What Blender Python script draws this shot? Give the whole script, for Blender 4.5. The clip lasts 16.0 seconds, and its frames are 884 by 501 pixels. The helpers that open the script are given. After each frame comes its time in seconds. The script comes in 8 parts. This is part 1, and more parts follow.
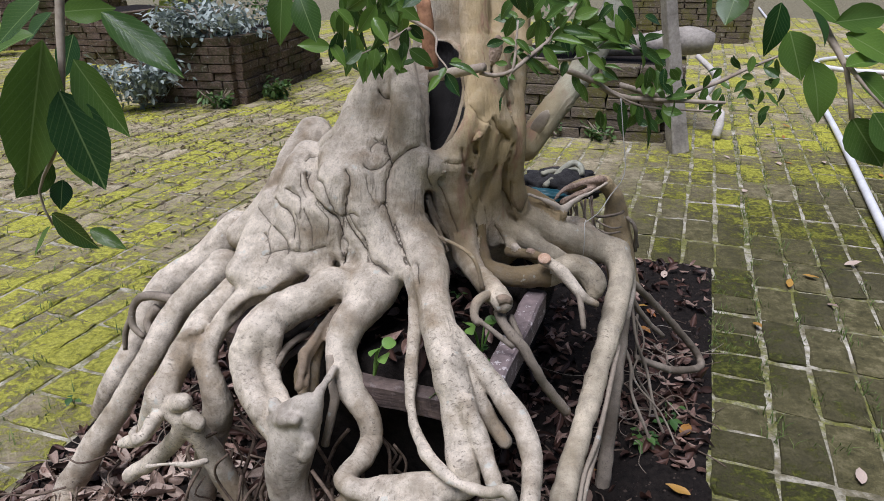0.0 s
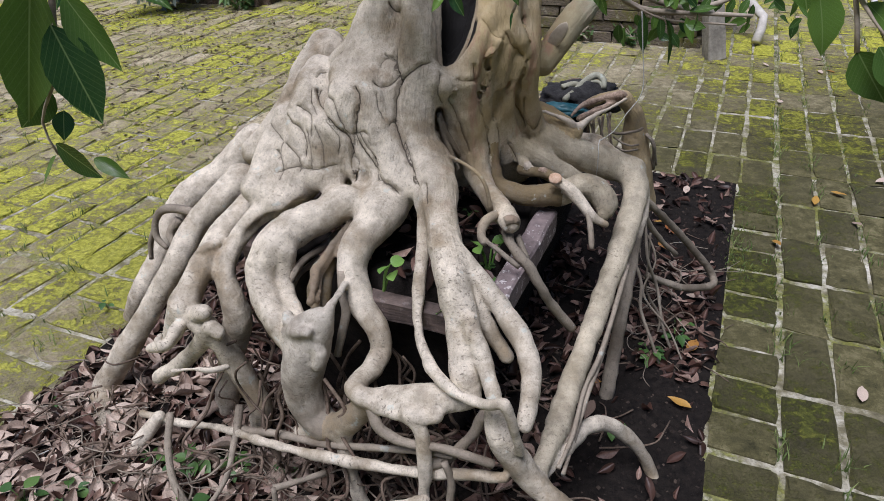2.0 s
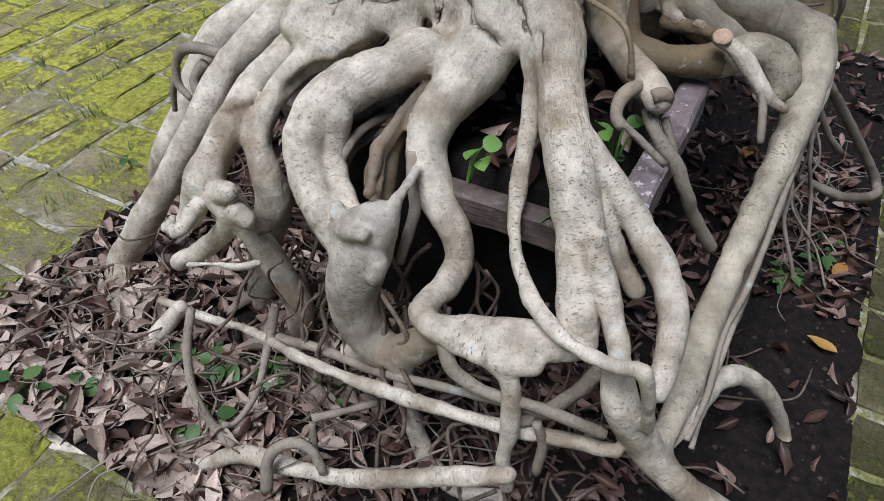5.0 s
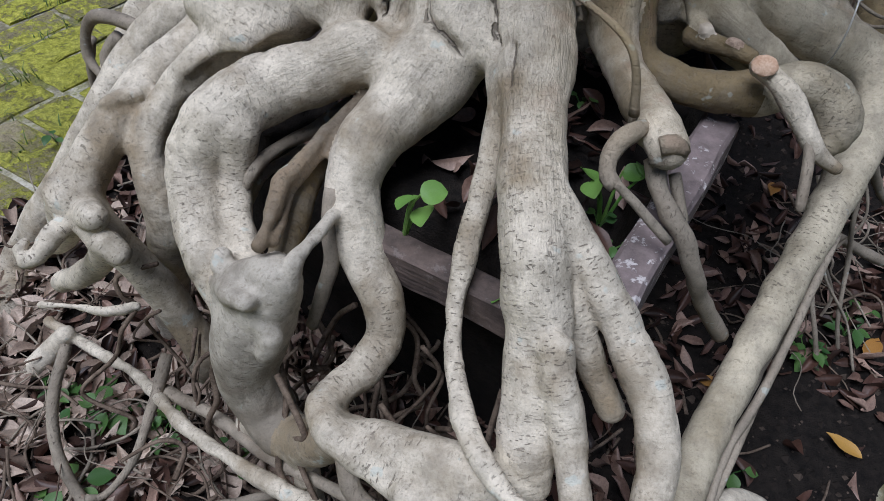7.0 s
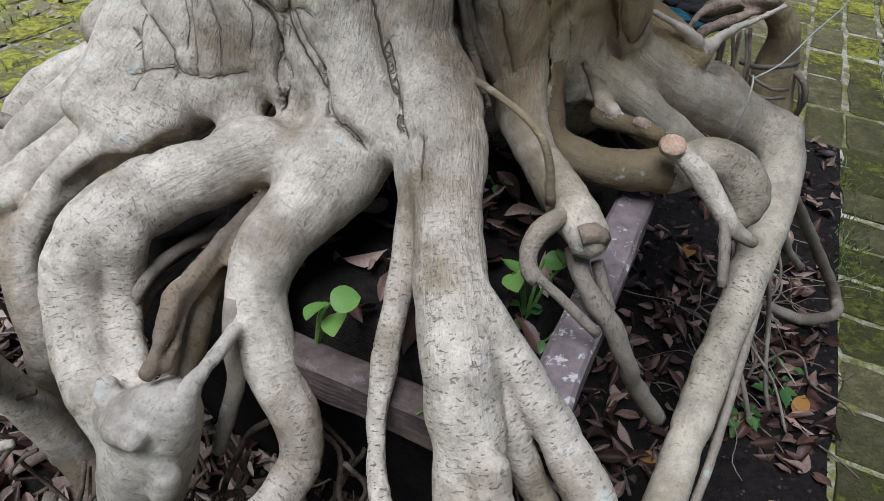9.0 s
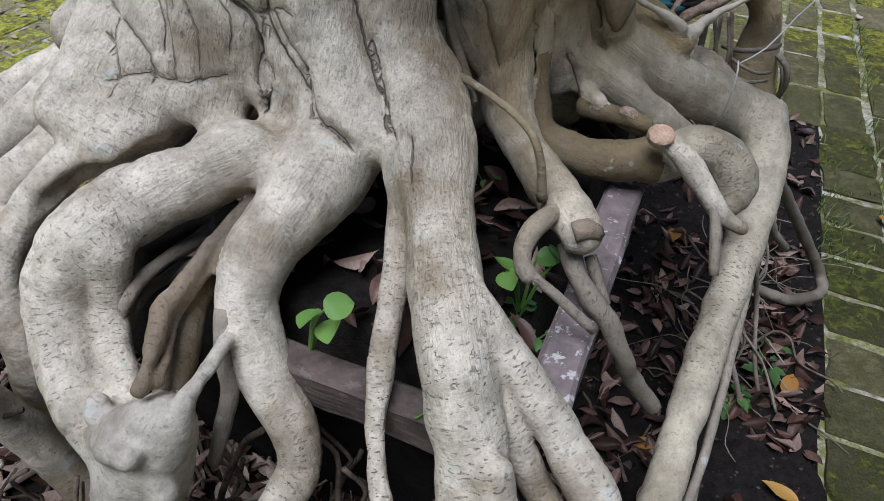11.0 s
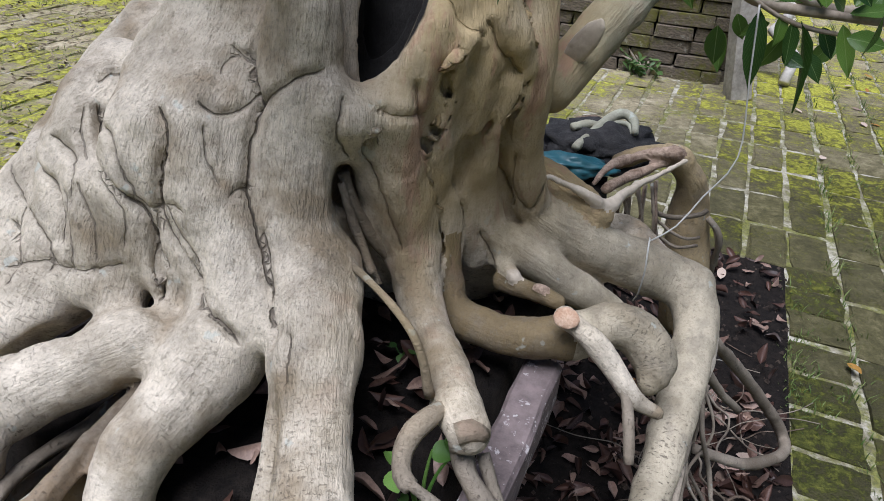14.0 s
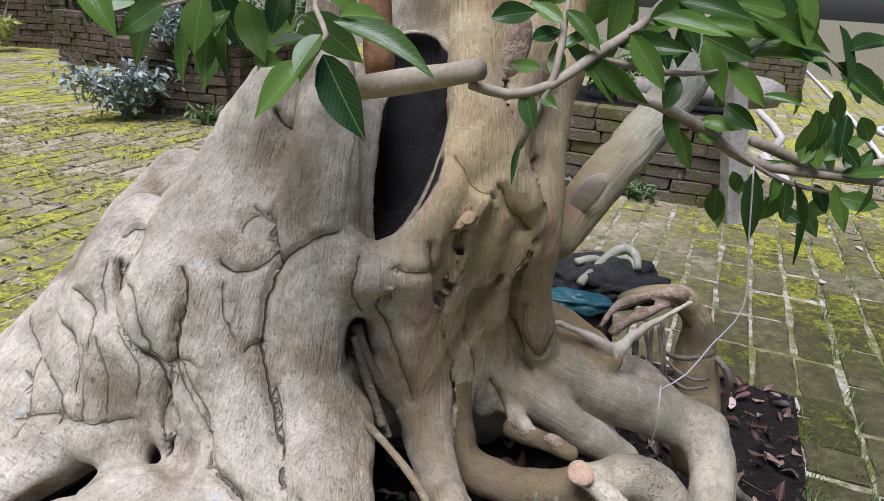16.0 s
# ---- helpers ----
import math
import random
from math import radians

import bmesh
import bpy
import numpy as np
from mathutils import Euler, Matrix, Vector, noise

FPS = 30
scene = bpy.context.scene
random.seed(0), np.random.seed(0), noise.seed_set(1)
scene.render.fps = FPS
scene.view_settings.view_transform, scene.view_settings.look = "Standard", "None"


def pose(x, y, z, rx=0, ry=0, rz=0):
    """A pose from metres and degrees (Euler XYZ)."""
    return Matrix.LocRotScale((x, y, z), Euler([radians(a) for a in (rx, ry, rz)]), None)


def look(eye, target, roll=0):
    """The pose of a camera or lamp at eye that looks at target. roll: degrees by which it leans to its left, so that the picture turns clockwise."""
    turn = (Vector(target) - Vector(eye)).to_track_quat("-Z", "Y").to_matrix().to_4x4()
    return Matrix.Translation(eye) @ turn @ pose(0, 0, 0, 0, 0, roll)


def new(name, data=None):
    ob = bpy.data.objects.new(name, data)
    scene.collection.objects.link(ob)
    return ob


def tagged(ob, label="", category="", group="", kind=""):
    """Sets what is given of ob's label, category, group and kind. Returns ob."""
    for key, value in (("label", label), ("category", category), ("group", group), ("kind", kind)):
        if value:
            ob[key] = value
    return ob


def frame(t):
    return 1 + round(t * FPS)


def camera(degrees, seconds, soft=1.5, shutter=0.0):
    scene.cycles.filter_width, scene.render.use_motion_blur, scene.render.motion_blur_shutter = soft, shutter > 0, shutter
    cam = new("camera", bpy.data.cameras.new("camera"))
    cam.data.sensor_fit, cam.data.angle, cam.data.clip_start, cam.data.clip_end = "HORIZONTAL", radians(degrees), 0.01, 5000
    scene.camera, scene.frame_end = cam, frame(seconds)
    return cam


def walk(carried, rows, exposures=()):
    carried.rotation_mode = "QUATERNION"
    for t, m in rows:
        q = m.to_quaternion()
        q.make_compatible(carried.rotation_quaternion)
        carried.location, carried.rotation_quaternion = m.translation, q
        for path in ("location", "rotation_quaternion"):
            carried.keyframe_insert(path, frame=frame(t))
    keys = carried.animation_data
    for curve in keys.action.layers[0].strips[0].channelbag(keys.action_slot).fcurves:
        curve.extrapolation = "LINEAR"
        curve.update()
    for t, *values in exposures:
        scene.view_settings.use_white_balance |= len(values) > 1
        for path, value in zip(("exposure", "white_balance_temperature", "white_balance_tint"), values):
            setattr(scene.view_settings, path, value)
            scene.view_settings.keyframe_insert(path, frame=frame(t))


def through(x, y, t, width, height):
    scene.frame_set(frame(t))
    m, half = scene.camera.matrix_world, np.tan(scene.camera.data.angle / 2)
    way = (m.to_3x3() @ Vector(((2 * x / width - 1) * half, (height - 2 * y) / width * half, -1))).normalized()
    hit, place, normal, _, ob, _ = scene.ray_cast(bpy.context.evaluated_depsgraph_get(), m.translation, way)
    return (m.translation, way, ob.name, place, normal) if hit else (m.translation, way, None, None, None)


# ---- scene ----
cam = camera(67.6, 16.0, 0.6)
PATH = [
    (0, (0.0880, 0.2096, 0.9207), (0.0319, 1.2094, 0.4647), -0.60),
    (0.5, (0.0754, 0.1936, 0.9268), (0.0523, 1.1682, 0.4175), 1.20),
    (1, (0.0809, 0.1678, 0.9411), (0.0556, 1.1286, 0.4054), 0.00),
    (1.5, (0.1012, 0.1771, 0.9460), (0.0347, 1.1116, 0.3696), -0.30),
    (2, (0.1199, 0.2107, 0.9455), (0.0187, 1.1314, 0.3520), -1.30),
    (2.5, (0.1303, 0.2338, 0.9422), (-0.0050, 1.1401, 0.3333), -1.70),
    (3, (0.1408, 0.2514, 0.9246), (-0.0099, 1.1259, 0.2745), -1.30),
    (3.2, (0.1469, 0.2684, 0.9092), (-0.0050, 1.1154, 0.2233), -0.60),
    (5.3, (0.0165, 0.4598, 0.8085), (-0.1452, 1.2248, 0.0358), -0.20),
    (5.5, (0.0138, 0.4714, 0.8080), (-0.1326, 1.2370, 0.0314), 1.40),
    (6, (0.0259, 0.5396, 0.7953), (-0.1491, 1.3095, 0.0292), 1.90),
    (6.5, (0.0451, 0.6182, 0.7596), (-0.1051, 1.3739, -0.0259), 2.80),
    (7, (0.0561, 0.6430, 0.7425), (-0.1078, 1.3821, -0.0556), 4.00),
    (7.5, (0.0665, 0.6644, 0.7453), (-0.0660, 1.4553, -0.0083), 4.40),
    (8, (0.0759, 0.6886, 0.7309), (0.0132, 1.4889, -0.0215), 5.10),
    (8.5, (0.0677, 0.6930, 0.7298), (0.0182, 1.5120, -0.0028), 6.00),
    (9, (0.0545, 0.6908, 0.7370), (-0.0116, 1.5257, 0.0242), 5.70),
    (9.2, (0.0418, 0.6848, 0.7326), (-0.0418, 1.4988, -0.0028), 5.90),
    (11.3, (0.0477, 0.7028, 0.7451), (0.0254, 1.4547, 0.0862), 4.45),
    (11.5, (0.0550, 0.7021, 0.7496), (0.0294, 1.4634, 0.1018), 3.44),
    (12, (0.0518, 0.7144, 0.7599), (0.0520, 1.5163, 0.1625), 3.49),
    (12.5, (0.0595, 0.7116, 0.7733), (0.0782, 1.5217, 0.1872), 2.57),
    (13, (0.0819, 0.7256, 0.7779), (0.0599, 1.5467, 0.2076), 2.69),
    (13.5, (0.1103, 0.7434, 0.7838), (0.0605, 1.5820, 0.2414), 2.68),
    (14, (0.1233, 0.7504, 0.7844), (0.0666, 1.6023, 0.2638), 4.18),
    (14.5, (0.1215, 0.7563, 0.7883), (0.0409, 1.6199, 0.2906), 5.18),
    (15, (0.1161, 0.7613, 0.7987), (0.0273, 1.6476, 0.3441), 4.86),
    (15.5, (0.1119, 0.7578, 0.8113), (0.0351, 1.6721, 0.4137), 4.84),
    (16, (0.1119, 0.7564, 0.8162), (0.0360, 1.6828, 0.4475), 3.93),
]
walk(cam, [(t, look(eye, target, roll)) for t, eye, target, roll in PATH],
     exposures=[(0.0, -0.20, 5640, 19), (3.0, -0.20, 5610, 16), (5.5, -0.28, 5400, 13), (7.0, -0.48, 5340, 13), (9.0, -0.36, 5330, 13), (11.5, -0.36, 5350, 13), (14.0, -0.04, 5520, 15), (16.0, 0.06, 5520, 18)])

# ---- light ----
world = bpy.data.worlds.new("sky")
scene.world = world
world.use_nodes = True
_sky = world.node_tree.nodes.new("ShaderNodeTexSky")
_sky.sky_type = "NISHITA"
_sky.sun_disc = False
_sky.sun_elevation = radians(62)
_sky.sun_rotation = radians(-60)
_sky.air_density, _sky.dust_density = 1.0, 3.0
world.node_tree.links.new(_sky.outputs[0], world.node_tree.nodes["Background"].inputs[0])
world.node_tree.nodes["Background"].inputs[1].default_value = 0.052
sun = new("sun", bpy.data.lights.new("sun", "SUN"))
sun.data.energy, sun.data.angle, sun.data.color = 5.0, radians(34), (1.0, 0.96, 0.905)
sun.matrix_world = look((-0.9, -0.5, 5.4), (0, 1.3, 0.3))


# ---- materials ----
def material(name):
    m = bpy.data.materials.new(name)
    m.use_nodes = True
    nt = m.node_tree
    return m, nt, nt.nodes["Principled BSDF"]


def node(nt, kind, **inputs):
    n = nt.nodes.new(kind)
    for key, value in inputs.items():
        n.inputs[key.replace("_", " ")].default_value = value
    return n


def coords(nt, world_space=False):
    if world_space:
        return nt.nodes.new("ShaderNodeNewGeometry").outputs["Position"]
    return nt.nodes.new("ShaderNodeTexCoord").outputs["Object"]


def noise_tex(nt, vec, scale, detail=4.0, rough=0.6, stretch=None):
    if stretch:
        mp = nt.nodes.new("ShaderNodeMapping")
        mp.inputs["Scale"].default_value = stretch
        nt.links.new(vec, mp.inputs["Vector"])
        vec = mp.outputs[0]
    n = node(nt, "ShaderNodeTexNoise", Scale=scale, Detail=detail, Roughness=rough)
    nt.links.new(vec, n.inputs["Vector"])
    return n.outputs["Fac"]


def ramp(nt, fac, stops):
    r = nt.nodes.new("ShaderNodeValToRGB")
    els = r.color_ramp.elements
    while len(els) < len(stops):
        els.new(0.5)
    for e, (p, c) in zip(els, stops):
        e.position, e.color = p, (*c, 1) if len(c) == 3 else c
    nt.links.new(fac, r.inputs[0])
    return r.outputs[0]


def blend(nt, fac, a, b, mode="MIX"):
    mx = nt.nodes.new("ShaderNodeMix")
    mx.data_type, mx.blend_type = "RGBA", mode
    for s, v in ((mx.inputs[0], fac), (mx.inputs[6], a), (mx.inputs[7], b)):
        if isinstance(v, (int, float)):
            s.default_value = v
        elif isinstance(v, tuple):
            s.default_value = (*v, 1)
        else:
            nt.links.new(v, s)
    return mx.outputs[2]


def math_node(nt, op, a, b=0.0, clamp=False):
    n = nt.nodes.new("ShaderNodeMath")
    n.operation, n.use_clamp = op, clamp
    for s, v in zip(n.inputs, (a, b)):
        if isinstance(v, (int, float)):
            s.default_value = v
        else:
            nt.links.new(v, s)
    return n.outputs[0]


def bump(nt, bsdf, height, strength, distance, base=None):
    b = node(nt, "ShaderNodeBump", Strength=strength, Distance=distance)
    nt.links.new(height, b.inputs["Height"])
    if base is not None:
        nt.links.new(base, b.inputs["Normal"])
    nt.links.new(b.outputs[0], bsdf.inputs["Normal"])
    return b.outputs[0]


def bark_material(name="fig_bark", pale=(0.64, 0.565, 0.445), mid=(0.30, 0.235, 0.15), follow=True, fine_scale=1.0):
    """Smooth pale fig bark: the grain attribute runs along each root, its first axis lengthwise."""
    m, nt, bsdf = material(name)
    obj = coords(nt)
    if follow:
        at = nt.nodes.new("ShaderNodeAttribute")
        at.attribute_name = "grain"
        v = at.outputs["Vector"]
    else:
        v = obj
    big = noise_tex(nt, obj, 10, 5, 0.6)
    fine = noise_tex(nt, obj, 190 * fine_scale, 4, 0.7)
    mid_n = noise_tex(nt, obj, 46 * fine_scale, 5, 0.7)
    lent = noise_tex(nt, v, 1.0, 3, 0.55, (520 * fine_scale, 165 * fine_scale, 165 * fine_scale))
    wrinkle = noise_tex(nt, v, 1.0, 6, 0.72, (24, 165 * fine_scale, 165 * fine_scale))
    ring = noise_tex(nt, v, 1.0, 4, 0.6, (330 * fine_scale, 24, 24))
    patch = noise_tex(nt, obj, 6.5, 4, 0.65)
    base = ramp(nt, big, [(0.36, mid), (0.50, pale), (0.64, (pale[0] * 1.16, pale[1] * 1.16, pale[2] * 1.16))])
    stain = noise_tex(nt, obj, 19, 6, 0.68)
    base = blend(nt, ramp(nt, stain, [(0.40, (0.42, 0.42, 0.42)), (0.54, (0, 0, 0))]), base, (mid[0] * 0.80, mid[1] * 0.84, mid[2] * 0.88))
    base = blend(nt, ramp(nt, mid_n, [(0.32, (0.50, 0.50, 0.50)), (0.54, (0, 0, 0))]), base, (0.22, 0.19, 0.145))
    base = blend(nt, ramp(nt, fine, [(0.34, (0.45, 0.45, 0.45)), (0.43, (0, 0, 0))]), base, (0.20, 0.17, 0.125))
    spots = math_node(nt, "MULTIPLY", ramp(nt, lent, [(0.615, (0, 0, 0)), (0.65, (1, 1, 1))]), ramp(nt, patch, [(0.40, (0.1, 0.1, 0.1)), (0.6, (1, 1, 1))]))
    sep = nt.nodes.new("ShaderNodeSeparateXYZ")
    nt.links.new(obj, sep.inputs[0])
    upper = math_node(nt, "ADD", math_node(nt, "MULTIPLY", math_node(nt, "SUBTRACT", sep.outputs[2], 0.40), 9.0, True), 0.12, True)
    spots = math_node(nt, "MULTIPLY", spots, math_node(nt, "SUBTRACT", 1.2, upper))
    base = blend(nt, math_node(nt, "MULTIPLY", spots, 0.72), base, (0.15, 0.12, 0.09))
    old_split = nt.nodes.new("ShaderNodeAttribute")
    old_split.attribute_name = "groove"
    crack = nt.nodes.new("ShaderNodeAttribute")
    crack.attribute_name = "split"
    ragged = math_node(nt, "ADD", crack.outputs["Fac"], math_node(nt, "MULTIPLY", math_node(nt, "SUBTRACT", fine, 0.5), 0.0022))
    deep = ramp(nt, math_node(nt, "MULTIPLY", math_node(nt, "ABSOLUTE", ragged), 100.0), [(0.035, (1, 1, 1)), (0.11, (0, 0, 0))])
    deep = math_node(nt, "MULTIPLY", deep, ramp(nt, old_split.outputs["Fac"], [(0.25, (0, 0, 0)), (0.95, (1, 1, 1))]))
    # shade in the carved cracks and grooves is also put into the bark colour
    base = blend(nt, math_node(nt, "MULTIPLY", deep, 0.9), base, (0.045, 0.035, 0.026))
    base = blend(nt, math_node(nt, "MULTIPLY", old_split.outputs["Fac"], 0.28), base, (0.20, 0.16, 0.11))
    tick = noise_tex(nt, v, 1.0, 3, 0.6, (230 * fine_scale, 760 * fine_scale, 760 * fine_scale))
    tick = math_node(nt, "MULTIPLY", math_node(nt, "MULTIPLY", ramp(nt, tick, [(0.58, (0, 0, 0)), (0.64, (1, 1, 1))]), upper), ramp(nt, big, [(0.40, (1, 1, 1)), (0.60, (0.25, 0.25, 0.25))]))
    base = blend(nt, math_node(nt, "MULTIPLY", tick, 0.34), base, (0.16, 0.13, 0.095))
    streak = ramp(nt, wrinkle, [(0.34, (0.5, 0.5, 0.5)), (0.5, (0, 0, 0))])
    base = blend(nt, math_node(nt, "MULTIPLY", streak, math_node(nt, "MULTIPLY", upper, 0.24)), base, (0.24, 0.20, 0.15))
    grit = noise_tex(nt, obj, 430, 3, 0.7)
    base = blend(nt, 1.0, base, ramp(nt, grit, [(0.30, (0.84, 0.83, 0.81)), (0.50, (1, 1, 1)), (0.75, (1.06, 1.06, 1.06))]), "MULTIPLY")
    lich = noise_tex(nt, obj, 40, 3, 0.6)
    base = blend(nt, math_node(nt, "MULTIPLY", ramp(nt, lich, [(0.665, (0, 0, 0)), (0.70, (1, 1, 1))]), 0.45), base, (0.50, 0.55, 0.50))
    # olive algae and rusty streaks on the sheltered folds to the right of the hollow
    zone = math_node(nt, "MULTIPLY", math_node(nt, "SUBTRACT", sep.outputs[0], 0.012), 16.0, True)
    zone = math_node(nt, "MULTIPLY", zone, math_node(nt, "MULTIPLY", math_node(nt, "SUBTRACT", sep.outputs[2], 0.43), 10.0, True))
    zone = math_node(nt, "MULTIPLY", zone, math_node(nt, "MULTIPLY", math_node(nt, "SUBTRACT", 0.30, sep.outputs[0]), 8.0, True))
    alga = ramp(nt, patch, [(0.34, (0.45, 0.45, 0.45)), (0.56, (1, 1, 1))])
    base = blend(nt, math_node(nt, "MULTIPLY", math_node(nt, "MULTIPLY", zone, alga), 0.72), base, (0.50, 0.36, 0.15))
    wet_side = math_node(nt, "MULTIPLY", math_node(nt, "MULTIPLY", math_node(nt, "SUBTRACT", sep.outputs[0], 0.085), 14.0, True), math_node(nt, "MULTIPLY", math_node(nt, "SUBTRACT", 0.28, sep.outputs[0]), 14.0, True))
    wet_side = math_node(nt, "MULTIPLY", wet_side, math_node(nt, "MULTIPLY", math_node(nt, "ADD", sep.outputs[1], 0.36), 12.0, True))
    base = blend(nt, math_node(nt, "MULTIPLY", math_node(nt, "MULTIPLY", wet_side, alga), 0.15), base, (0.36, 0.27, 0.14))
    rust = ramp(nt, noise_tex(nt, obj, 16, 5, 0.7, (1.8, 1.8, 0.5)), [(0.53, (0, 0, 0)), (0.62, (1, 1, 1))])
    base = blend(nt, math_node(nt, "MULTIPLY", math_node(nt, "MULTIPLY", zone, rust), 0.6), base, (0.42, 0.22, 0.15))
    # shade inside the trunk hollow, painted near black into the bark colour
    hollow_at = nt.nodes.new("ShaderNodeAttribute")
    hollow_at.attribute_name = "hollow_shade"
    shade_mask = ramp(nt, math_node(nt, "ADD", hollow_at.outputs["Fac"], math_node(nt, "MULTIPLY", math_node(nt, "SUBTRACT", mid_n, 0.5), 0.5)), [(0.2, (0, 0, 0)), (0.55, (1, 1, 1))])
    base = blend(nt, shade_mask, base, (0.008, 0.0065, 0.005))
    nt.links.new(base, bsdf.inputs["Base Color"])
    bsdf.inputs["Roughness"].default_value = 0.74
    bsdf.inputs["Specular IOR Level"].default_value = 0.35
    h = math_node(nt, "ADD", math_node(nt, "MULTIPLY", fine, 0.24), math_node(nt, "MULTIPLY", math_node(nt, "MULTIPLY", wrinkle, upper), 1.25))
    h = math_node(nt, "ADD", h, math_node(nt, "MULTIPLY", math_node(nt, "MULTIPLY", ring, math_node(nt, "SUBTRACT", 1.12, upper)), 0.14))
    h = math_node(nt, "ADD", h, math_node(nt, "MULTIPLY", mid_n, 0.42))
    h = math_node(nt, "SUBTRACT", h, math_node(nt, "ADD", math_node(nt, "MULTIPLY", deep, 1.1), math_node(nt, "MULTIPLY", tick, 0.22)))
    h = math_node(nt, "SUBTRACT", h, math_node(nt, "MULTIPLY", spots, 0.35))
    bump(nt, bsdf, h, 0.95, 0.0042)
    return m


def plain_material(name, c1, c2, scale, rough=0.7, relief=0.3, dist=0.003, spec=0.5, detail=5.0, moss=None):
    m, nt, bsdf = material(name)
    v = coords(nt)
    a = noise_tex(nt, v, scale, detail, 0.65)
    b = noise_tex(nt, v, scale * 7, 4, 0.6)
    mixed = math_node(nt, "ADD", math_node(nt, "MULTIPLY", a, 0.65), math_node(nt, "MULTIPLY", b, 0.35))
    col = ramp(nt, mixed, [(0.36, c1), (0.64, c2)])
    if moss:
        w = coords(nt, True)
        m1 = math_node(nt, "ADD", math_node(nt, "MULTIPLY", noise_tex(nt, w, 4.5, 5, 0.7), 0.6), math_node(nt, "MULTIPLY", noise_tex(nt, w, 60, 4, 0.7), 0.4))
        col = blend(nt, ramp(nt, m1, [(0.47, (0, 0, 0)), (0.58, (0.85, 0.85, 0.85))]), col, moss)
        col = blend(nt, ramp(nt, noise_tex(nt, w, 30, 5, 0.75), [(0.58, (0, 0, 0)), (0.66, (0.6, 0.6, 0.6))]), col, (0.42, 0.39, 0.33))
    nt.links.new(col, bsdf.inputs["Base Color"])
    bsdf.inputs["Roughness"].default_value = rough
    bsdf.inputs["Specular IOR Level"].default_value = spec
    bump(nt, bsdf, mixed, relief, dist)
    return m


def paver_material():
    m, nt, bsdf = material("mossy_paver")
    p = coords(nt, True)
    rnd = nt.nodes.new("ShaderNodeObjectInfo").outputs["Random"]
    isl = nt.nodes.new("ShaderNodeNewGeometry").outputs["Random Per Island"]
    vary = math_node(nt, "FRACT", math_node(nt, "ADD", math_node(nt, "MULTIPLY", rnd, 7.31), isl))
    big = noise_tex(nt, p, 2.0, 5, 0.68)
    # broad noise that only varies the tone mask below
    damp = noise_tex(nt, p, 0.8, 2, 0.5)
    mid = noise_tex(nt, p, 22, 6, 0.74)
    fine = noise_tex(nt, p, 210, 4, 0.75)
    tuft = noise_tex(nt, p, 75, 6, 0.72)
    sep = nt.nodes.new("ShaderNodeSeparateXYZ")
    nt.links.new(p, sep.inputs[0])
    # dry: tone mask, paler further back, darker towards +x, varied by noise
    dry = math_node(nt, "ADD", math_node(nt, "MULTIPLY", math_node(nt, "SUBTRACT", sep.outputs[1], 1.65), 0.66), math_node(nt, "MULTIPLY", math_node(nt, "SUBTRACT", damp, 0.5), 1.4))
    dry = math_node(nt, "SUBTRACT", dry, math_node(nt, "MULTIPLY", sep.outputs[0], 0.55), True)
    dark_body = ramp(nt, mid, [(0.30, (0.036, 0.034, 0.014)), (0.50, (0.105, 0.094, 0.040)), (0.70, (0.25, 0.22, 0.115))])
    pale_body = ramp(nt, mid, [(0.30, (0.16, 0.13, 0.075)), (0.50, (0.46, 0.39, 0.25)), (0.66, (0.76, 0.67, 0.49))])
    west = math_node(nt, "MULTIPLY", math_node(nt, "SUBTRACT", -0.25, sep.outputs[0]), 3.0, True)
    body = blend(nt, math_node(nt, "MAXIMUM", dry, math_node(nt, "MULTIPLY", west, 0.85)), dark_body, pale_body)
    body = blend(nt, math_node(nt, "MULTIPLY", vary, 0.35), body, (0.05, 0.045, 0.028))
    moss_f = math_node(nt, "ADD", math_node(nt, "MULTIPLY", big, 0.95), math_node(nt, "MULTIPLY", mid, 0.75))
    moss_f = math_node(nt, "ADD", moss_f, math_node(nt, "MULTIPLY", math_node(nt, "SUBTRACT", vary, 0.5), 0.14))
    moss_f = math_node(nt, "ADD", moss_f, math_node(nt, "ADD", math_node(nt, "MULTIPLY", math_node(nt, "SUBTRACT", fine, 0.5), 0.25), math_node(nt, "MULTIPLY", math_node(nt, "SUBTRACT", tuft, 0.5), 0.35)))
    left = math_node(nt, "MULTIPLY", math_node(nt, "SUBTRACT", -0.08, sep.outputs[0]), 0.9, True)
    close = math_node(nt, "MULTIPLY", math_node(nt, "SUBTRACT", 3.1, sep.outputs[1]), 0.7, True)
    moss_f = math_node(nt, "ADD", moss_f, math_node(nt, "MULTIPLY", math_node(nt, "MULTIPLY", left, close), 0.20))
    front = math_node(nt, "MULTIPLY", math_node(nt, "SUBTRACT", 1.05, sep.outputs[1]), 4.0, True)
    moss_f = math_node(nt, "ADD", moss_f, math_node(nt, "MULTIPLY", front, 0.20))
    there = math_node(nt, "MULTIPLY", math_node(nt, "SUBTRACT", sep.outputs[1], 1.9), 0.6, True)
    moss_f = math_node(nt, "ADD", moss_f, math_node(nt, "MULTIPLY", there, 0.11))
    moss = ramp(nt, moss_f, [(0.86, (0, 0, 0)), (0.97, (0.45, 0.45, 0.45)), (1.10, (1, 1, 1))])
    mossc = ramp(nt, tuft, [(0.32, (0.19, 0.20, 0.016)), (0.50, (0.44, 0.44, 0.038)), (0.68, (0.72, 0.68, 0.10))])
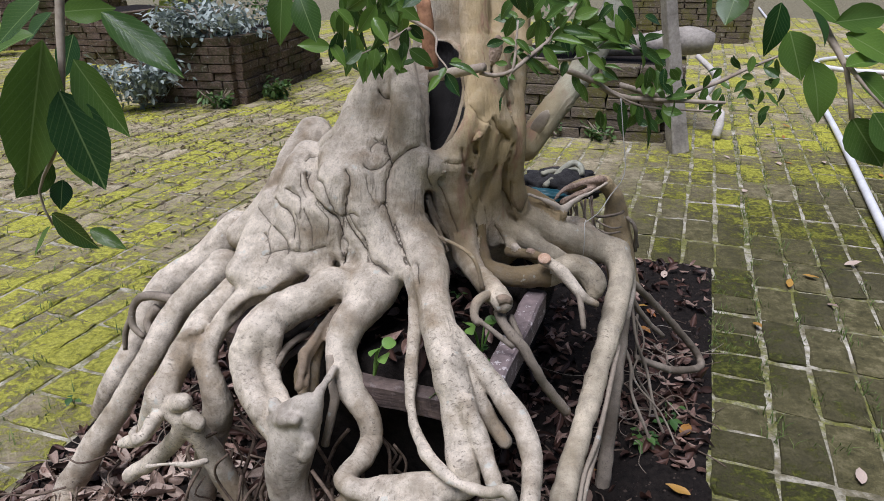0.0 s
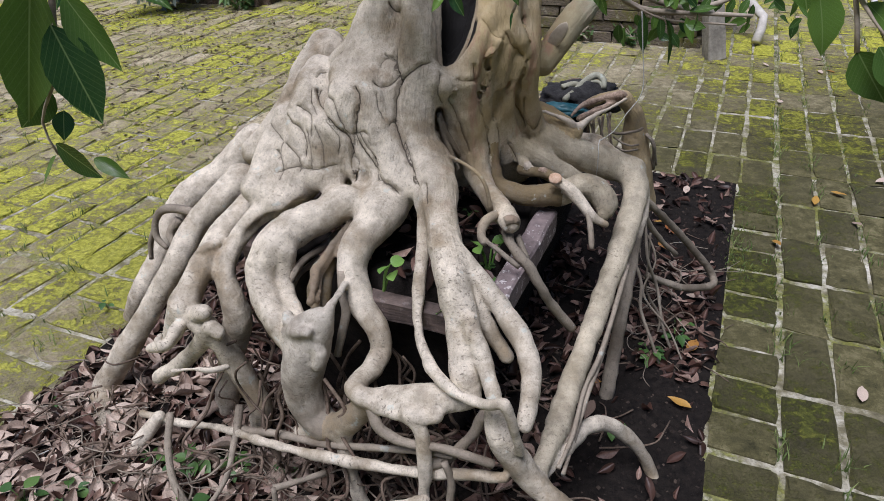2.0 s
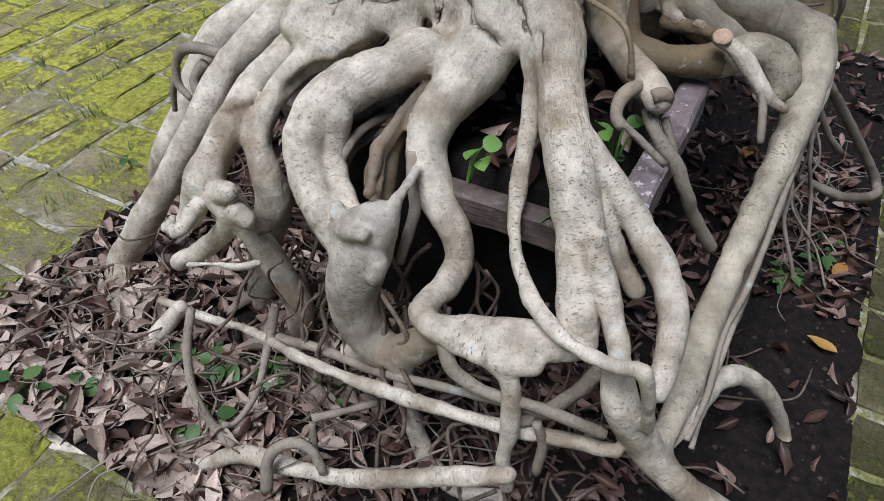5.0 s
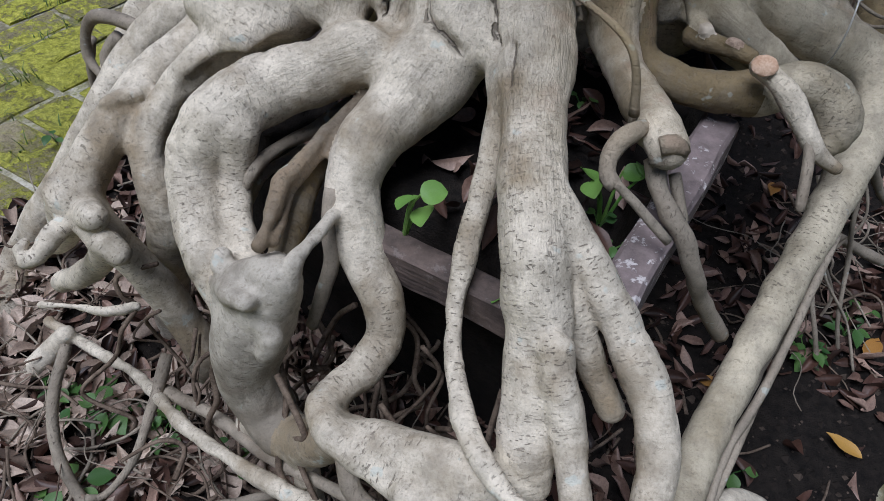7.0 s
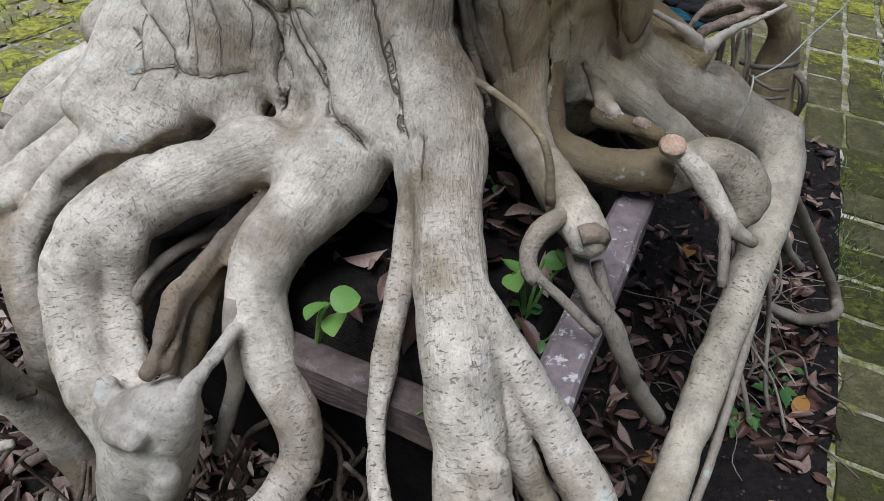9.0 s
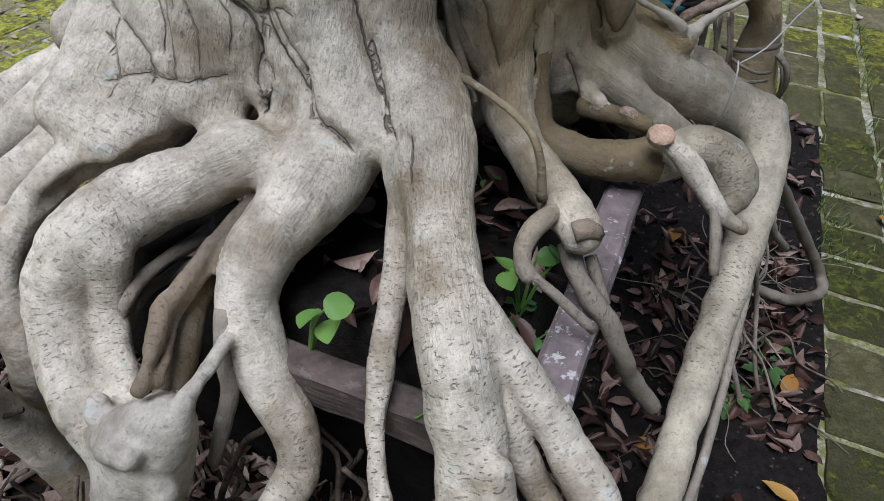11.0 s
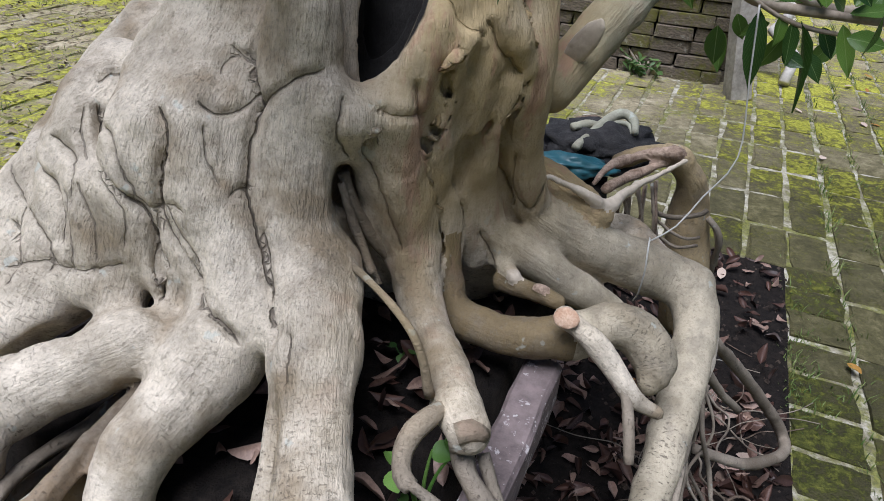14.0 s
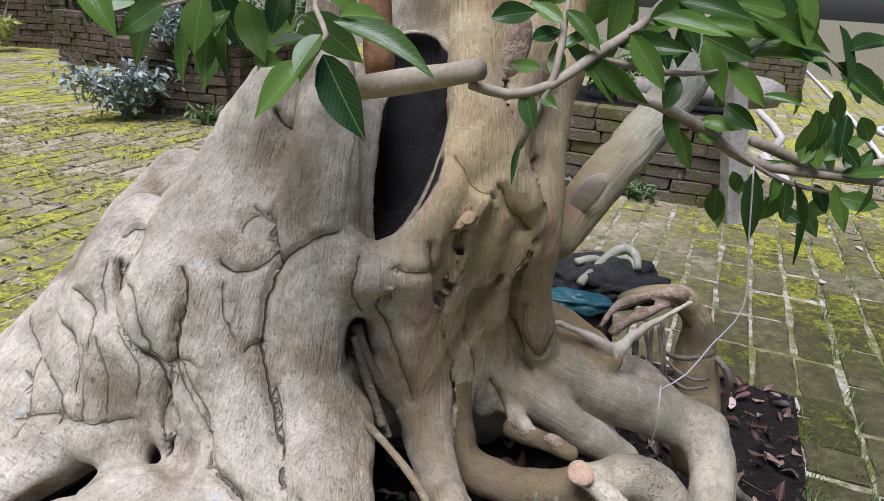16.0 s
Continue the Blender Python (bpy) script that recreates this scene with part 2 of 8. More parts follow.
    dark_moss = ramp(nt, tuft, [(0.30, (0.035, 0.042, 0.008)), (0.52, (0.085, 0.095, 0.014)), (0.72, (0.20, 0.20, 0.03))])
    mossc = blend(nt, math_node(nt, "MAXIMUM", math_node(nt, "MAXIMUM", dry, there), left), dark_moss, mossc)
    col = blend(nt, math_node(nt, "MULTIPLY", moss, 0.88), body, mossc)
    grit = noise_tex(nt, p, 420, 2, 0.6)
    col = blend(nt, 1.0, col, ramp(nt, grit, [(0.30, (0.70, 0.70, 0.70)), (0.52, (1, 1, 1)), (0.75, (1.18, 1.18, 1.15))]), "MULTIPLY")
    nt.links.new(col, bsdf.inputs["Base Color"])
    bsdf.inputs["Roughness"].default_value = 0.85
    bsdf.inputs["Specular IOR Level"].default_value = 0.22
    h = math_node(nt, "ADD", math_node(nt, "MULTIPLY", fine, 0.7), math_node(nt, "MULTIPLY", mid, 1.0))
    h = math_node(nt, "ADD", h, math_node(nt, "MULTIPLY", math_node(nt, "MULTIPLY", moss, tuft), 2.6))
    bump(nt, bsdf, h, 0.85, 0.005)
    return m


def mortar_material():
    m, nt, bsdf = material("mortar")
    p = coords(nt, True)
    a = noise_tex(nt, p, 7.5, 4, 0.7)
    b = noise_tex(nt, p, 26, 5, 0.7)
    c = noise_tex(nt, p, 160, 3, 0.7)
    f = math_node(nt, "ADD", math_node(nt, "MULTIPLY", a, 0.8), math_node(nt, "MULTIPLY", b, 0.6))
    col = ramp(nt, f, [(0.52, (0.06, 0.052, 0.026)), (0.64, (0.17, 0.15, 0.085)), (0.76, (0.42, 0.39, 0.30)), (0.92, (0.62, 0.59, 0.51))])
    col = blend(nt, ramp(nt, c, [(0.35, (0.5, 0.5, 0.5)), (0.5, (0, 0, 0))]), col, (0.10, 0.09, 0.06))
    film = math_node(nt, "ADD", math_node(nt, "MULTIPLY", noise_tex(nt, p, 3.2, 4, 0.7), 0.6), math_node(nt, "MULTIPLY", noise_tex(nt, p, 48, 5, 0.7), 0.4))
    col = blend(nt, ramp(nt, film, [(0.47, (0, 0, 0)), (0.55, (0.9, 0.9, 0.9))]), col, ramp(nt, c, [(0.35, (0.07, 0.075, 0.012)), (0.65, (0.20, 0.20, 0.03))]))
    # beyond the paving: brown trodden earth
    sep = nt.nodes.new("ShaderNodeSeparateXYZ")
    nt.links.new(p, sep.inputs[0])
    far = math_node(nt, "MULTIPLY", math_node(nt, "SUBTRACT", sep.outputs[1], 9.0), 0.6, True)
    col = blend(nt, far, col, ramp(nt, b, [(0.35, (0.09, 0.08, 0.04)), (0.65, (0.26, 0.23, 0.14))]))
    nt.links.new(col, bsdf.inputs["Base Color"])
    bsdf.inputs["Roughness"].default_value = 0.9
    bump(nt, bsdf, math_node(nt, "ADD", b, c), 0.7, 0.004)
    return m


def leaf_material(name, dark, light, rough=0.35, spec=0.5, through=0.25, mid=None, ribbed=False):
    m, nt, bsdf = material(name)
    isl = nt.nodes.new("ShaderNodeNewGeometry").outputs["Random Per Island"]
    rnd = nt.nodes.new("ShaderNodeObjectInfo").outputs["Random"]
    v = coords(nt)
    n = noise_tex(nt, v, 40, 4, 0.6)
    t = math_node(nt, "FRACT", math_node(nt, "ADD", isl, rnd))
    t = math_node(nt, "ADD", math_node(nt, "MULTIPLY", t, 0.75), math_node(nt, "MULTIPLY", n, 0.25))
    col = ramp(nt, t, [(0.1, dark), (0.95, light)] if mid is None else [(0.08, dark), (0.6, mid), (0.95, light)])
    vein = noise_tex(nt, v, 320, 3, 0.7)
    col = blend(nt, 1.0, col, ramp(nt, vein, [(0.3, (0.72, 0.72, 0.72)), (0.7, (1.15, 1.15, 1.15))]), "MULTIPLY")
    if ribbed:                                  # midrib and side veins, along the leaf's own axes
        at = nt.nodes.new("ShaderNodeSeparateXYZ")
        nt.links.new(v, at.inputs[0])
        off = math_node(nt, "ABSOLUTE", at.outputs[1])
        rib = ramp(nt, off, [(0.006, (1, 1, 1)), (0.022, (0, 0, 0))])
        side = math_node(nt, "SINE", math_node(nt, "MULTIPLY", math_node(nt, "SUBTRACT", at.outputs[0], math_node(nt, "MULTIPLY", off, 0.7)), 75.0))
        side = ramp(nt, side, [(0.80, (0, 0, 0)), (1.0, (1, 1, 1))])
        col = blend(nt, math_node(nt, "MULTIPLY", rib, 0.6), col, (0.26, 0.36, 0.12))
        col = blend(nt, math_node(nt, "MULTIPLY", side, 0.16), col, (0.22, 0.32, 0.10))
        n = math_node(nt, "SUBTRACT", n, math_node(nt, "ADD", math_node(nt, "MULTIPLY", rib, 1.2), math_node(nt, "MULTIPLY", side, 0.4)))
    nt.links.new(col, bsdf.inputs["Base Color"])
    bsdf.inputs["Roughness"].default_value = rough
    bsdf.inputs["Specular IOR Level"].default_value = spec
    bump(nt, bsdf, n, 0.15, 0.002)
    if through:
        tr = nt.nodes.new("ShaderNodeBsdfTranslucent")
        nt.links.new(col, tr.inputs["Color"])
        mx = nt.nodes.new("ShaderNodeMixShader")
        mx.inputs[0].default_value = through
        out = nt.nodes["Material Output"]
        nt.links.new(bsdf.outputs[0], mx.inputs[1])
        nt.links.new(tr.outputs[0], mx.inputs[2])
        nt.links.new(mx.outputs[0], out.inputs["Surface"])
    return m


def timber_material(name, dark, light, flecks):
    """Sawn wood with long grain and pale crumbs of old paint."""
    m, nt, bsdf = material(name)
    v = coords(nt)
    g = noise_tex(nt, v, 1.0, 6, 0.7, (14, 14, 160))
    g2 = noise_tex(nt, v, 34, 5, 0.7)
    f = math_node(nt, "ADD", math_node(nt, "MULTIPLY", g, 0.5), math_node(nt, "MULTIPLY", g2, 0.5))
    col = ramp(nt, f, [(0.38, dark), (0.62, light)])
    spot = ramp(nt, noise_tex(nt, v, 85, 4, 0.65), [(0.58, (0, 0, 0)), (0.63, (1, 1, 1))])
    col = blend(nt, math_node(nt, "MULTIPLY", spot, flecks), col, (0.50, 0.46, 0.44))
    nt.links.new(col, bsdf.inputs["Base Color"])
    bsdf.inputs["Roughness"].default_value = 0.8
    bump(nt, bsdf, f, 0.8, 0.005)
    return m


BARK = bark_material()
LIMBBARK = bark_material("grey_green_bark", (0.36, 0.36, 0.27), (0.24, 0.24, 0.17))
STUMPBARK = bark_material("tan_bark", (0.46, 0.35, 0.19), (0.30, 0.22, 0.11))
BROWNBARK = bark_material("wet_brown_bark", (0.17, 0.125, 0.062), (0.06, 0.048, 0.032))
ROUGHBARK = bark_material("rough_grey_bark", (0.52, 0.465, 0.375), (0.24, 0.20, 0.15), True, 0.85)
SHEATHBARK = bark_material("brown_sheath_bark", (0.24, 0.18, 0.115), (0.11, 0.08, 0.05))
OLIVEBARK = bark_material("olive_grey_bark", (0.50, 0.435, 0.315), (0.29, 0.24, 0.155))
TAN = leaf_material("tan_leaf", (0.22, 0.15, 0.11), (0.68, 0.55, 0.44), 0.6, 0.3, 0.1)
WIRE = plain_material("galvanised_wire", (0.45, 0.44, 0.40), (0.65, 0.63, 0.58), 30, 0.5, 0.1)
CRUMB = leaf_material("soil_crumb", (0.005, 0.004, 0.003), (0.11, 0.082, 0.062), 0.9, 0.2, 0.0, (0.024, 0.018, 0.0145))
# near black for hollow faces: their shade put into the colour
HOLLOW_DARK = plain_material("hollow_dark_wood", (0.003, 0.0025, 0.002), (0.018, 0.014, 0.011), 30, 0.95, 0.8, 0.006, 0.15)
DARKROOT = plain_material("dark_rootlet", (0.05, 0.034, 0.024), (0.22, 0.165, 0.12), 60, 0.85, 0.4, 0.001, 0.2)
WIRYBARK = bark_material("wiry_root_bark", (0.32, 0.27, 0.205), (0.17, 0.135, 0.095), False, 1.2)
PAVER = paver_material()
MORTAR = mortar_material()
SOIL = plain_material("soil", (0.004, 0.0032, 0.0028), (0.024, 0.0185, 0.0145), 70, 0.95, 1.0, 0.01, 0.2)
LITTER = leaf_material("dry_leaf", (0.018, 0.010, 0.007), (0.46, 0.32, 0.245), 0.5, 0.4, 0.06, (0.100, 0.050, 0.035))
CHIPS = leaf_material("dry_chip", (0.07, 0.05, 0.028), (0.50, 0.42, 0.27), 0.8, 0.2, 0.0)
LEAF = leaf_material("fig_leaf", (0.016, 0.055, 0.014), (0.16, 0.28, 0.045), 0.24, 0.5, 0.36, None, True)
WOOD = timber_material("weathered_wood", (0.030, 0.021, 0.017), (0.15, 0.108, 0.088), 0.12)
RAILWOOD = timber_material("flecked_wood", (0.09, 0.07, 0.066), (0.25, 0.195, 0.185), 0.9)
POSTWOOD = plain_material("grey_post_wood", (0.20, 0.18, 0.15), (0.46, 0.42, 0.36), 10, 0.85, 0.6, 0.005)
BRICK = plain_material("mossy_brick", (0.045, 0.034, 0.025), (0.22, 0.155, 0.115), 9, 0.9, 0.9, 0.008, 0.2, 5.0, (0.05, 0.052, 0.015))
STONE = plain_material("mossy_stone", (0.04, 0.034, 0.024), (0.26, 0.21, 0.155), 8, 0.9, 0.9, 0.008, 0.2, 5.0, (0.13, 0.125, 0.018))
CREAM = plain_material("dry_cut_wood", (0.46, 0.38, 0.28), (0.66, 0.58, 0.46), 26, 0.8, 0.6, 0.004)
TORN = plain_material("torn_wood", (0.14, 0.085, 0.05), (0.52, 0.39, 0.29), 45, 0.8, 0.9, 0.008)
PIPE = plain_material("white_pipe", (0.62, 0.62, 0.6), (0.8, 0.8, 0.79), 5, 0.45, 0.05)


# ---- building helpers ----
def mesh_of(bm, name, mats, smooth=False):
    me = bpy.data.meshes.new(name)
    bm.to_mesh(me)
    bm.free()
    for mt in mats if isinstance(mats, (list, tuple)) else [mats]:
        me.materials.append(mt)
    if smooth:
        me.polygons.foreach_set("use_smooth", [True] * len(me.polygons))
    return me


def part(name, bm, mat, parent, label="", smooth=False):
    ob = new(name, mesh_of(bm, name, mat, smooth))
    ob.parent = parent
    if label:
        tagged(ob, label)
    return ob


def raw_mesh(name, verts, faces, mat, smooth=False):
    me = bpy.data.meshes.new(name)
    me.from_pydata([tuple(v) for v in verts], [], [tuple(int(i) for i in f) for f in faces])
    me.materials.append(mat)
    if smooth:
        me.polygons.foreach_set("use_smooth", [True] * len(me.polygons))
    return me


def smooth_path(points, step):
    """Catmull-Rom through rows of (x, y, z, r), at about that step."""
    p = np.array(points, float)
    p = np.vstack([2 * p[0] - p[1], p, 2 * p[-1] - p[-2]])
    out = []
    for i in range(1, len(p) - 2):
        n = max(1, int(np.ceil(np.linalg.norm(p[i + 1, :3] - p[i, :3]) / step)))
        for j in range(n):
            t = j / n
            out.append(0.5 * (2 * p[i] + (p[i + 1] - p[i - 1]) * t + (2 * p[i - 1] - 5 * p[i] + 4 * p[i + 1] - p[i + 2]) * t * t
                              + (3 * p[i] - p[i - 1] - 3 * p[i + 1] + p[i + 2]) * t ** 3))
    out.append(p[-2])
    out = np.array(out)
    out[:, 3] = np.maximum(out[:, 3], 0.0008)
    return out


def tube_bm(points, sides=8, step=0.012, wobble=0.12, seed=0):
    """A tapered, slightly knobbly tube with round ends."""
    q = smooth_path(points, step)
    bm = bmesh.new()
    rings = []
    side = Vector((1, 0, 0))
    for i, row in enumerate(q):
        a, b = q[max(i - 1, 0)], q[min(i + 1, len(q) - 1)]
        d = Vector(b[:3] - a[:3])
        d = d.normalized() if d.length > 1e-6 else Vector((0, 0, 1))
        side = side - d * side.dot(d)
        if side.length < 1e-3:
            side = d.orthogonal()
        side.normalize()
        up = d.cross(side)
        c = Vector(row[:3])
        ring = []
        for s in range(sides):
            an = 2 * math.pi * s / sides
            way = side * math.cos(an) + up * math.sin(an)
            k = 1 + wobble * noise.noise((c + way * row[3]) * 45 + Vector((seed, 0, 0)))
            ring.append(bm.verts.new(c + way * (row[3] * k)))
        rings.append(ring)
    for r0, r1 in zip(rings, rings[1:]):
        for s in range(sides):
            bm.faces.new((r0[s], r0[(s + 1) % sides], r1[(s + 1) % sides], r1[s]))
    bm.faces.new(rings[0][::-1])
    bm.faces.new(rings[-1])
    return bm


def box_bm(lx, ly, lz, bevel=0.0, jitter=0.0, seed=0):
    """A box on z = 0, its edges bevelled, its corners uneven."""
    bm = bmesh.new()
    bmesh.ops.create_cube(bm, size=1.0, matrix=Matrix.Translation((0, 0, lz / 2)) @ Matrix.Diagonal((lx, ly, lz, 1)))
    rng = random.Random(seed)
    if jitter:
        for vt in bm.verts:
            vt.co += Vector([rng.uniform(-jitter, jitter) for _ in range(3)])
    if bevel:
        bmesh.ops.bevel(bm, geom=list(bm.edges), offset=bevel, segments=1, affect="EDGES")
    return bm


# ---- ground, bed and paving: u runs along the bed's short side, v along its long side ----
TURN_DEG = -17.3
GRID = Matrix.Rotation(radians(TURN_DEG), 4, "Z")
BED_U0, BED_U1, BED_V0, BED_V1 = -1.085, 0.162, 0.585, 2.27


def from_uv(u, v, z=0.0):
    return GRID @ Vector((u, v, z))


bm = bmesh.new()
bmesh.ops.create_grid(bm, x_segments=40, y_segments=40, size=90)
ground = new("ground", mesh_of(bm, "ground", MORTAR))
ground.location = (0, 30, -0.0045)
tagged(ground, "pale mortar and trodden earth under the paving", "ground", kind="structure")


def soil_height(x, y):
    h = 0.012 * noise.noise(Vector((x * 3, y * 3, 0))) + 0.008 * noise.noise(Vector((x * 11, y * 11, 4)))
    return max(-0.004, 0.002 + h)


def build_bed():
    n, m = 90, 120
    verts, faces = [], []
    for j in range(m + 1):
        for i in range(n + 1):
            p = from_uv(BED_U0 + (BED_U1 - BED_U0) * i / n, BED_V0 + (BED_V1 - BED_V0) * j / m)
            edge = min(i, j, n - i, m - j)
            verts.append((p.x, p.y, soil_height(p.x, p.y) - (0.002 if edge == 0 else 0)))
    for j in range(m):
        for i in range(n):
            a = j * (n + 1) + i
            faces.append((a, a + 1, a + n + 2, a + n + 1))
    ob = new("soil_bed", raw_mesh("soil_bed", verts, faces, SOIL, True))
    tagged(ob, "dark damp soil bed set into the brick paving", "soil", kind="structure")


build_bed()

# ---- the fig: a field of fused roots and trunk, turned into one skin, then parted root by root ----
STEMS, CARVED = [], []


def limb(kind, soft, *rows):
    STEMS.append((kind, soft, rows))


def hollow(soft, *rows):
    CARVED.append((soft, rows))


WIRY, CREASES = [], []


def crease(depth, *rows):
    CREASES.append((depth, rows))


def thin_root(*rows):
    WIRY.append(rows)


# trunk ridges first, then the thick roots: x, y, z and radius along each
limb("trunk", 0.050, (0.030, 1.458, 0.387, 0.127), (0.019, 1.458, 0.476, 0.132), (0.007, 1.428, 0.573, 0.118), (0.020, 1.407, 0.671, 0.083), (0.020, 1.416, 0.720, 0.059))
limb("trunk", 0.050, (-0.180, 1.327, 0.404, 0.049), (-0.151, 1.335, 0.473, 0.059), (-0.093, 1.342, 0.572, 0.069), (-0.055, 1.351, 0.646, 0.059))
limb("trunk", 0.050, (-0.094, 1.255, 0.424, 0.059), (-0.085, 1.269, 0.498, 0.064), (-0.056, 1.292, 0.572, 0.064), (-0.021, 1.320, 0.646, 0.059))
limb("trunk", 0.050, (0.130, 1.386, 0.408, 0.049), (0.115, 1.386, 0.476, 0.059), (0.104, 1.376, 0.574, 0.059), (0.103, 1.365, 0.672, 0.049), (0.102, 1.355, 0.750, 0.039))
limb("trunk", 0.033, (0.025, 1.535, 0.574, 0.078), (0.029, 1.534, 0.672, 0.074), (0.033, 1.533, 0.770, 0.069), (0.037, 1.533, 0.878, 0.059))
limb("trunk", 0.033, (-0.039, 1.513, 0.524, 0.078), (-0.159, 1.581, 0.450, 0.049), (-0.230, 1.618, 0.366, 0.034))
limb("trunk", 0.033, (0.060, 1.525, 0.526, 0.069), (0.112, 1.607, 0.453, 0.039), (0.114, 1.657, 0.370, 0.029))
limb("root", 0.013, (-0.393, 1.325, 0.375, 0.033), (-0.429, 1.275, 0.348, 0.027), (-0.469, 1.239, 0.309, 0.024), (-0.496, 1.187, 0.258, 0.022), (-0.542, 1.153, 0.188, 0.022), (-0.600, 1.124, 0.105, 0.023), (-0.657, 1.102, 0.020, 0.025), (-0.632, 1.025, 0.000, 0.022))
limb("root", 0.013, (-0.441, 1.545, 0.361, 0.038), (-0.522, 1.515, 0.288, 0.037), (-0.588, 1.455, 0.259, 0.033), (-0.616, 1.393, 0.210, 0.024), (-0.639, 1.348, 0.150, 0.024), (-0.675, 1.326, 0.087, 0.025), (-0.732, 1.349, 0.000, 0.024))
limb("root", 0.013, (-0.277, 1.245, 0.429, 0.028), (-0.310, 1.203, 0.403, 0.025), (-0.346, 1.150, 0.380, 0.022), (-0.362, 1.104, 0.366, 0.020), (-0.374, 1.054, 0.340, 0.022), (-0.390, 1.017, 0.306, 0.025), (-0.394, 1.010, 0.289, 0.022))
limb("root", 0.007, (-0.391, 1.014, 0.296, 0.020), (-0.346, 0.990, 0.284, 0.018), (-0.330, 0.996, 0.236, 0.018), (-0.311, 1.002, 0.168, 0.019), (-0.292, 0.996, 0.110, 0.020), (-0.300, 1.001, 0.059, 0.020))
limb("root", 0.007, (-0.338, 0.982, 0.289, 0.013), (-0.374, 0.993, 0.234, 0.014), (-0.428, 1.003, 0.180, 0.013), (-0.476, 1.018, 0.139, 0.012))
limb("root", 0.007, (-0.385, 1.002, 0.310, 0.019), (-0.422, 1.011, 0.246, 0.017), (-0.451, 1.013, 0.216, 0.012), (-0.477, 1.021, 0.203, 0.007))
limb("root", 0.011, (-0.214, 1.183, 0.436, 0.020), (-0.254, 1.154, 0.424, 0.018), (-0.293, 1.119, 0.405, 0.017), (-0.323, 1.090, 0.368, 0.016), (-0.333, 1.062, 0.337, 0.017), (-0.320, 1.043, 0.298, 0.021), (-0.320, 1.044, 0.252, 0.024), (-0.357, 1.058, 0.149, 0.022), (-0.400, 1.074, 0.011, 0.022), (-0.422, 1.084, -0.012, 0.022))
limb("root", 0.013, (-0.131, 1.123, 0.445, 0.027), (-0.168, 1.113, 0.426, 0.029), (-0.207, 1.087, 0.415, 0.031), (-0.236, 1.050, 0.402, 0.029), (-0.254, 1.024, 0.371, 0.024), (-0.245, 1.001, 0.345, 0.023), (-0.220, 0.966, 0.330, 0.021), (-0.197, 0.949, 0.307, 0.021))
limb("root", 0.009, (-0.213, 1.041, 0.398, 0.016), (-0.218, 1.028, 0.353, 0.014), (-0.205, 1.000, 0.337, 0.013), (-0.186, 0.967, 0.328, 0.014))
limb("root:rough", 0.013, (-0.115, 0.994, 0.373, 0.005), (-0.117, 0.966, 0.374, 0.005), (-0.124, 0.946, 0.369, 0.008), (-0.130, 0.939, 0.357, 0.013), (-0.152, 0.939, 0.328, 0.030), (-0.170, 0.934, 0.278, 0.033), (-0.179, 0.926, 0.228, 0.031), (-0.168, 0.919, 0.182, 0.029), (-0.146, 0.904, 0.170, 0.023))
limb("root:rough", 0.009, (-0.183, 0.940, 0.325, 0.015), (-0.160, 0.937, 0.345, 0.015), (-0.139, 0.938, 0.352, 0.012))
limb("root:rough", 0.005, (-0.188, 0.944, 0.324, 0.013), (-0.169, 0.921, 0.340, 0.012), (-0.152, 0.911, 0.348, 0.009))
limb("root:rough", 0.004, (-0.147, 0.917, 0.320, 0.010), (-0.138, 0.912, 0.308, 0.011), (-0.143, 0.908, 0.290, 0.009))
limb("root", 0.009, (-0.189, 0.915, 0.142, 0.013), (-0.157, 0.906, 0.157, 0.018), (-0.111, 0.891, 0.189, 0.021), (-0.063, 0.874, 0.253, 0.019), (-0.016, 0.864, 0.278, 0.019), (0.034, 0.855, 0.290, 0.019), (0.066, 0.855, 0.290, 0.014))
limb("root", 0.009, (-0.113, 0.887, 0.187, 0.013), (-0.106, 0.875, 0.119, 0.012), (-0.090, 0.863, 0.038, 0.012), (-0.063, 0.841, 0.010, 0.012), (-0.023, 0.818, 0.014, 0.011), (0.022, 0.807, 0.047, 0.009))
limb("root", 0.013, (-0.054, 1.190, 0.461, 0.039), (-0.078, 1.111, 0.431, 0.032), (-0.105, 1.056, 0.401, 0.027), (-0.110, 1.030, 0.370, 0.024), (-0.092, 1.000, 0.334, 0.021), (-0.067, 0.975, 0.308, 0.018), (-0.059, 0.957, 0.280, 0.017), (-0.071, 0.923, 0.268, 0.016), (-0.087, 0.889, 0.269, 0.015), (-0.065, 0.861, 0.277, 0.014), (-0.030, 0.849, 0.270, 0.013), (0.008, 0.831, 0.279, 0.011), (0.038, 0.830, 0.282, 0.008))
limb("root", 0.007, (0.003, 0.831, 0.283, 0.011), (0.020, 0.819, 0.254, 0.009), (0.024, 0.807, 0.200, 0.009), (0.021, 0.801, 0.149, 0.009), (0.029, 0.796, 0.098, 0.009))
limb("root", 0.005, (-0.006, 1.122, 0.474, 0.013), (-0.002, 1.082, 0.451, 0.011), (0.000, 1.037, 0.413, 0.010), (-0.002, 0.992, 0.375, 0.010), (0.001, 0.952, 0.341, 0.008), (0.016, 0.902, 0.328, 0.008), (0.042, 0.857, 0.325, 0.008), (0.078, 0.829, 0.320, 0.007), (0.110, 0.807, 0.333, 0.007), (0.128, 0.791, 0.351, 0.008), (0.142, 0.790, 0.312, 0.007), (0.152, 0.801, 0.255, 0.006))
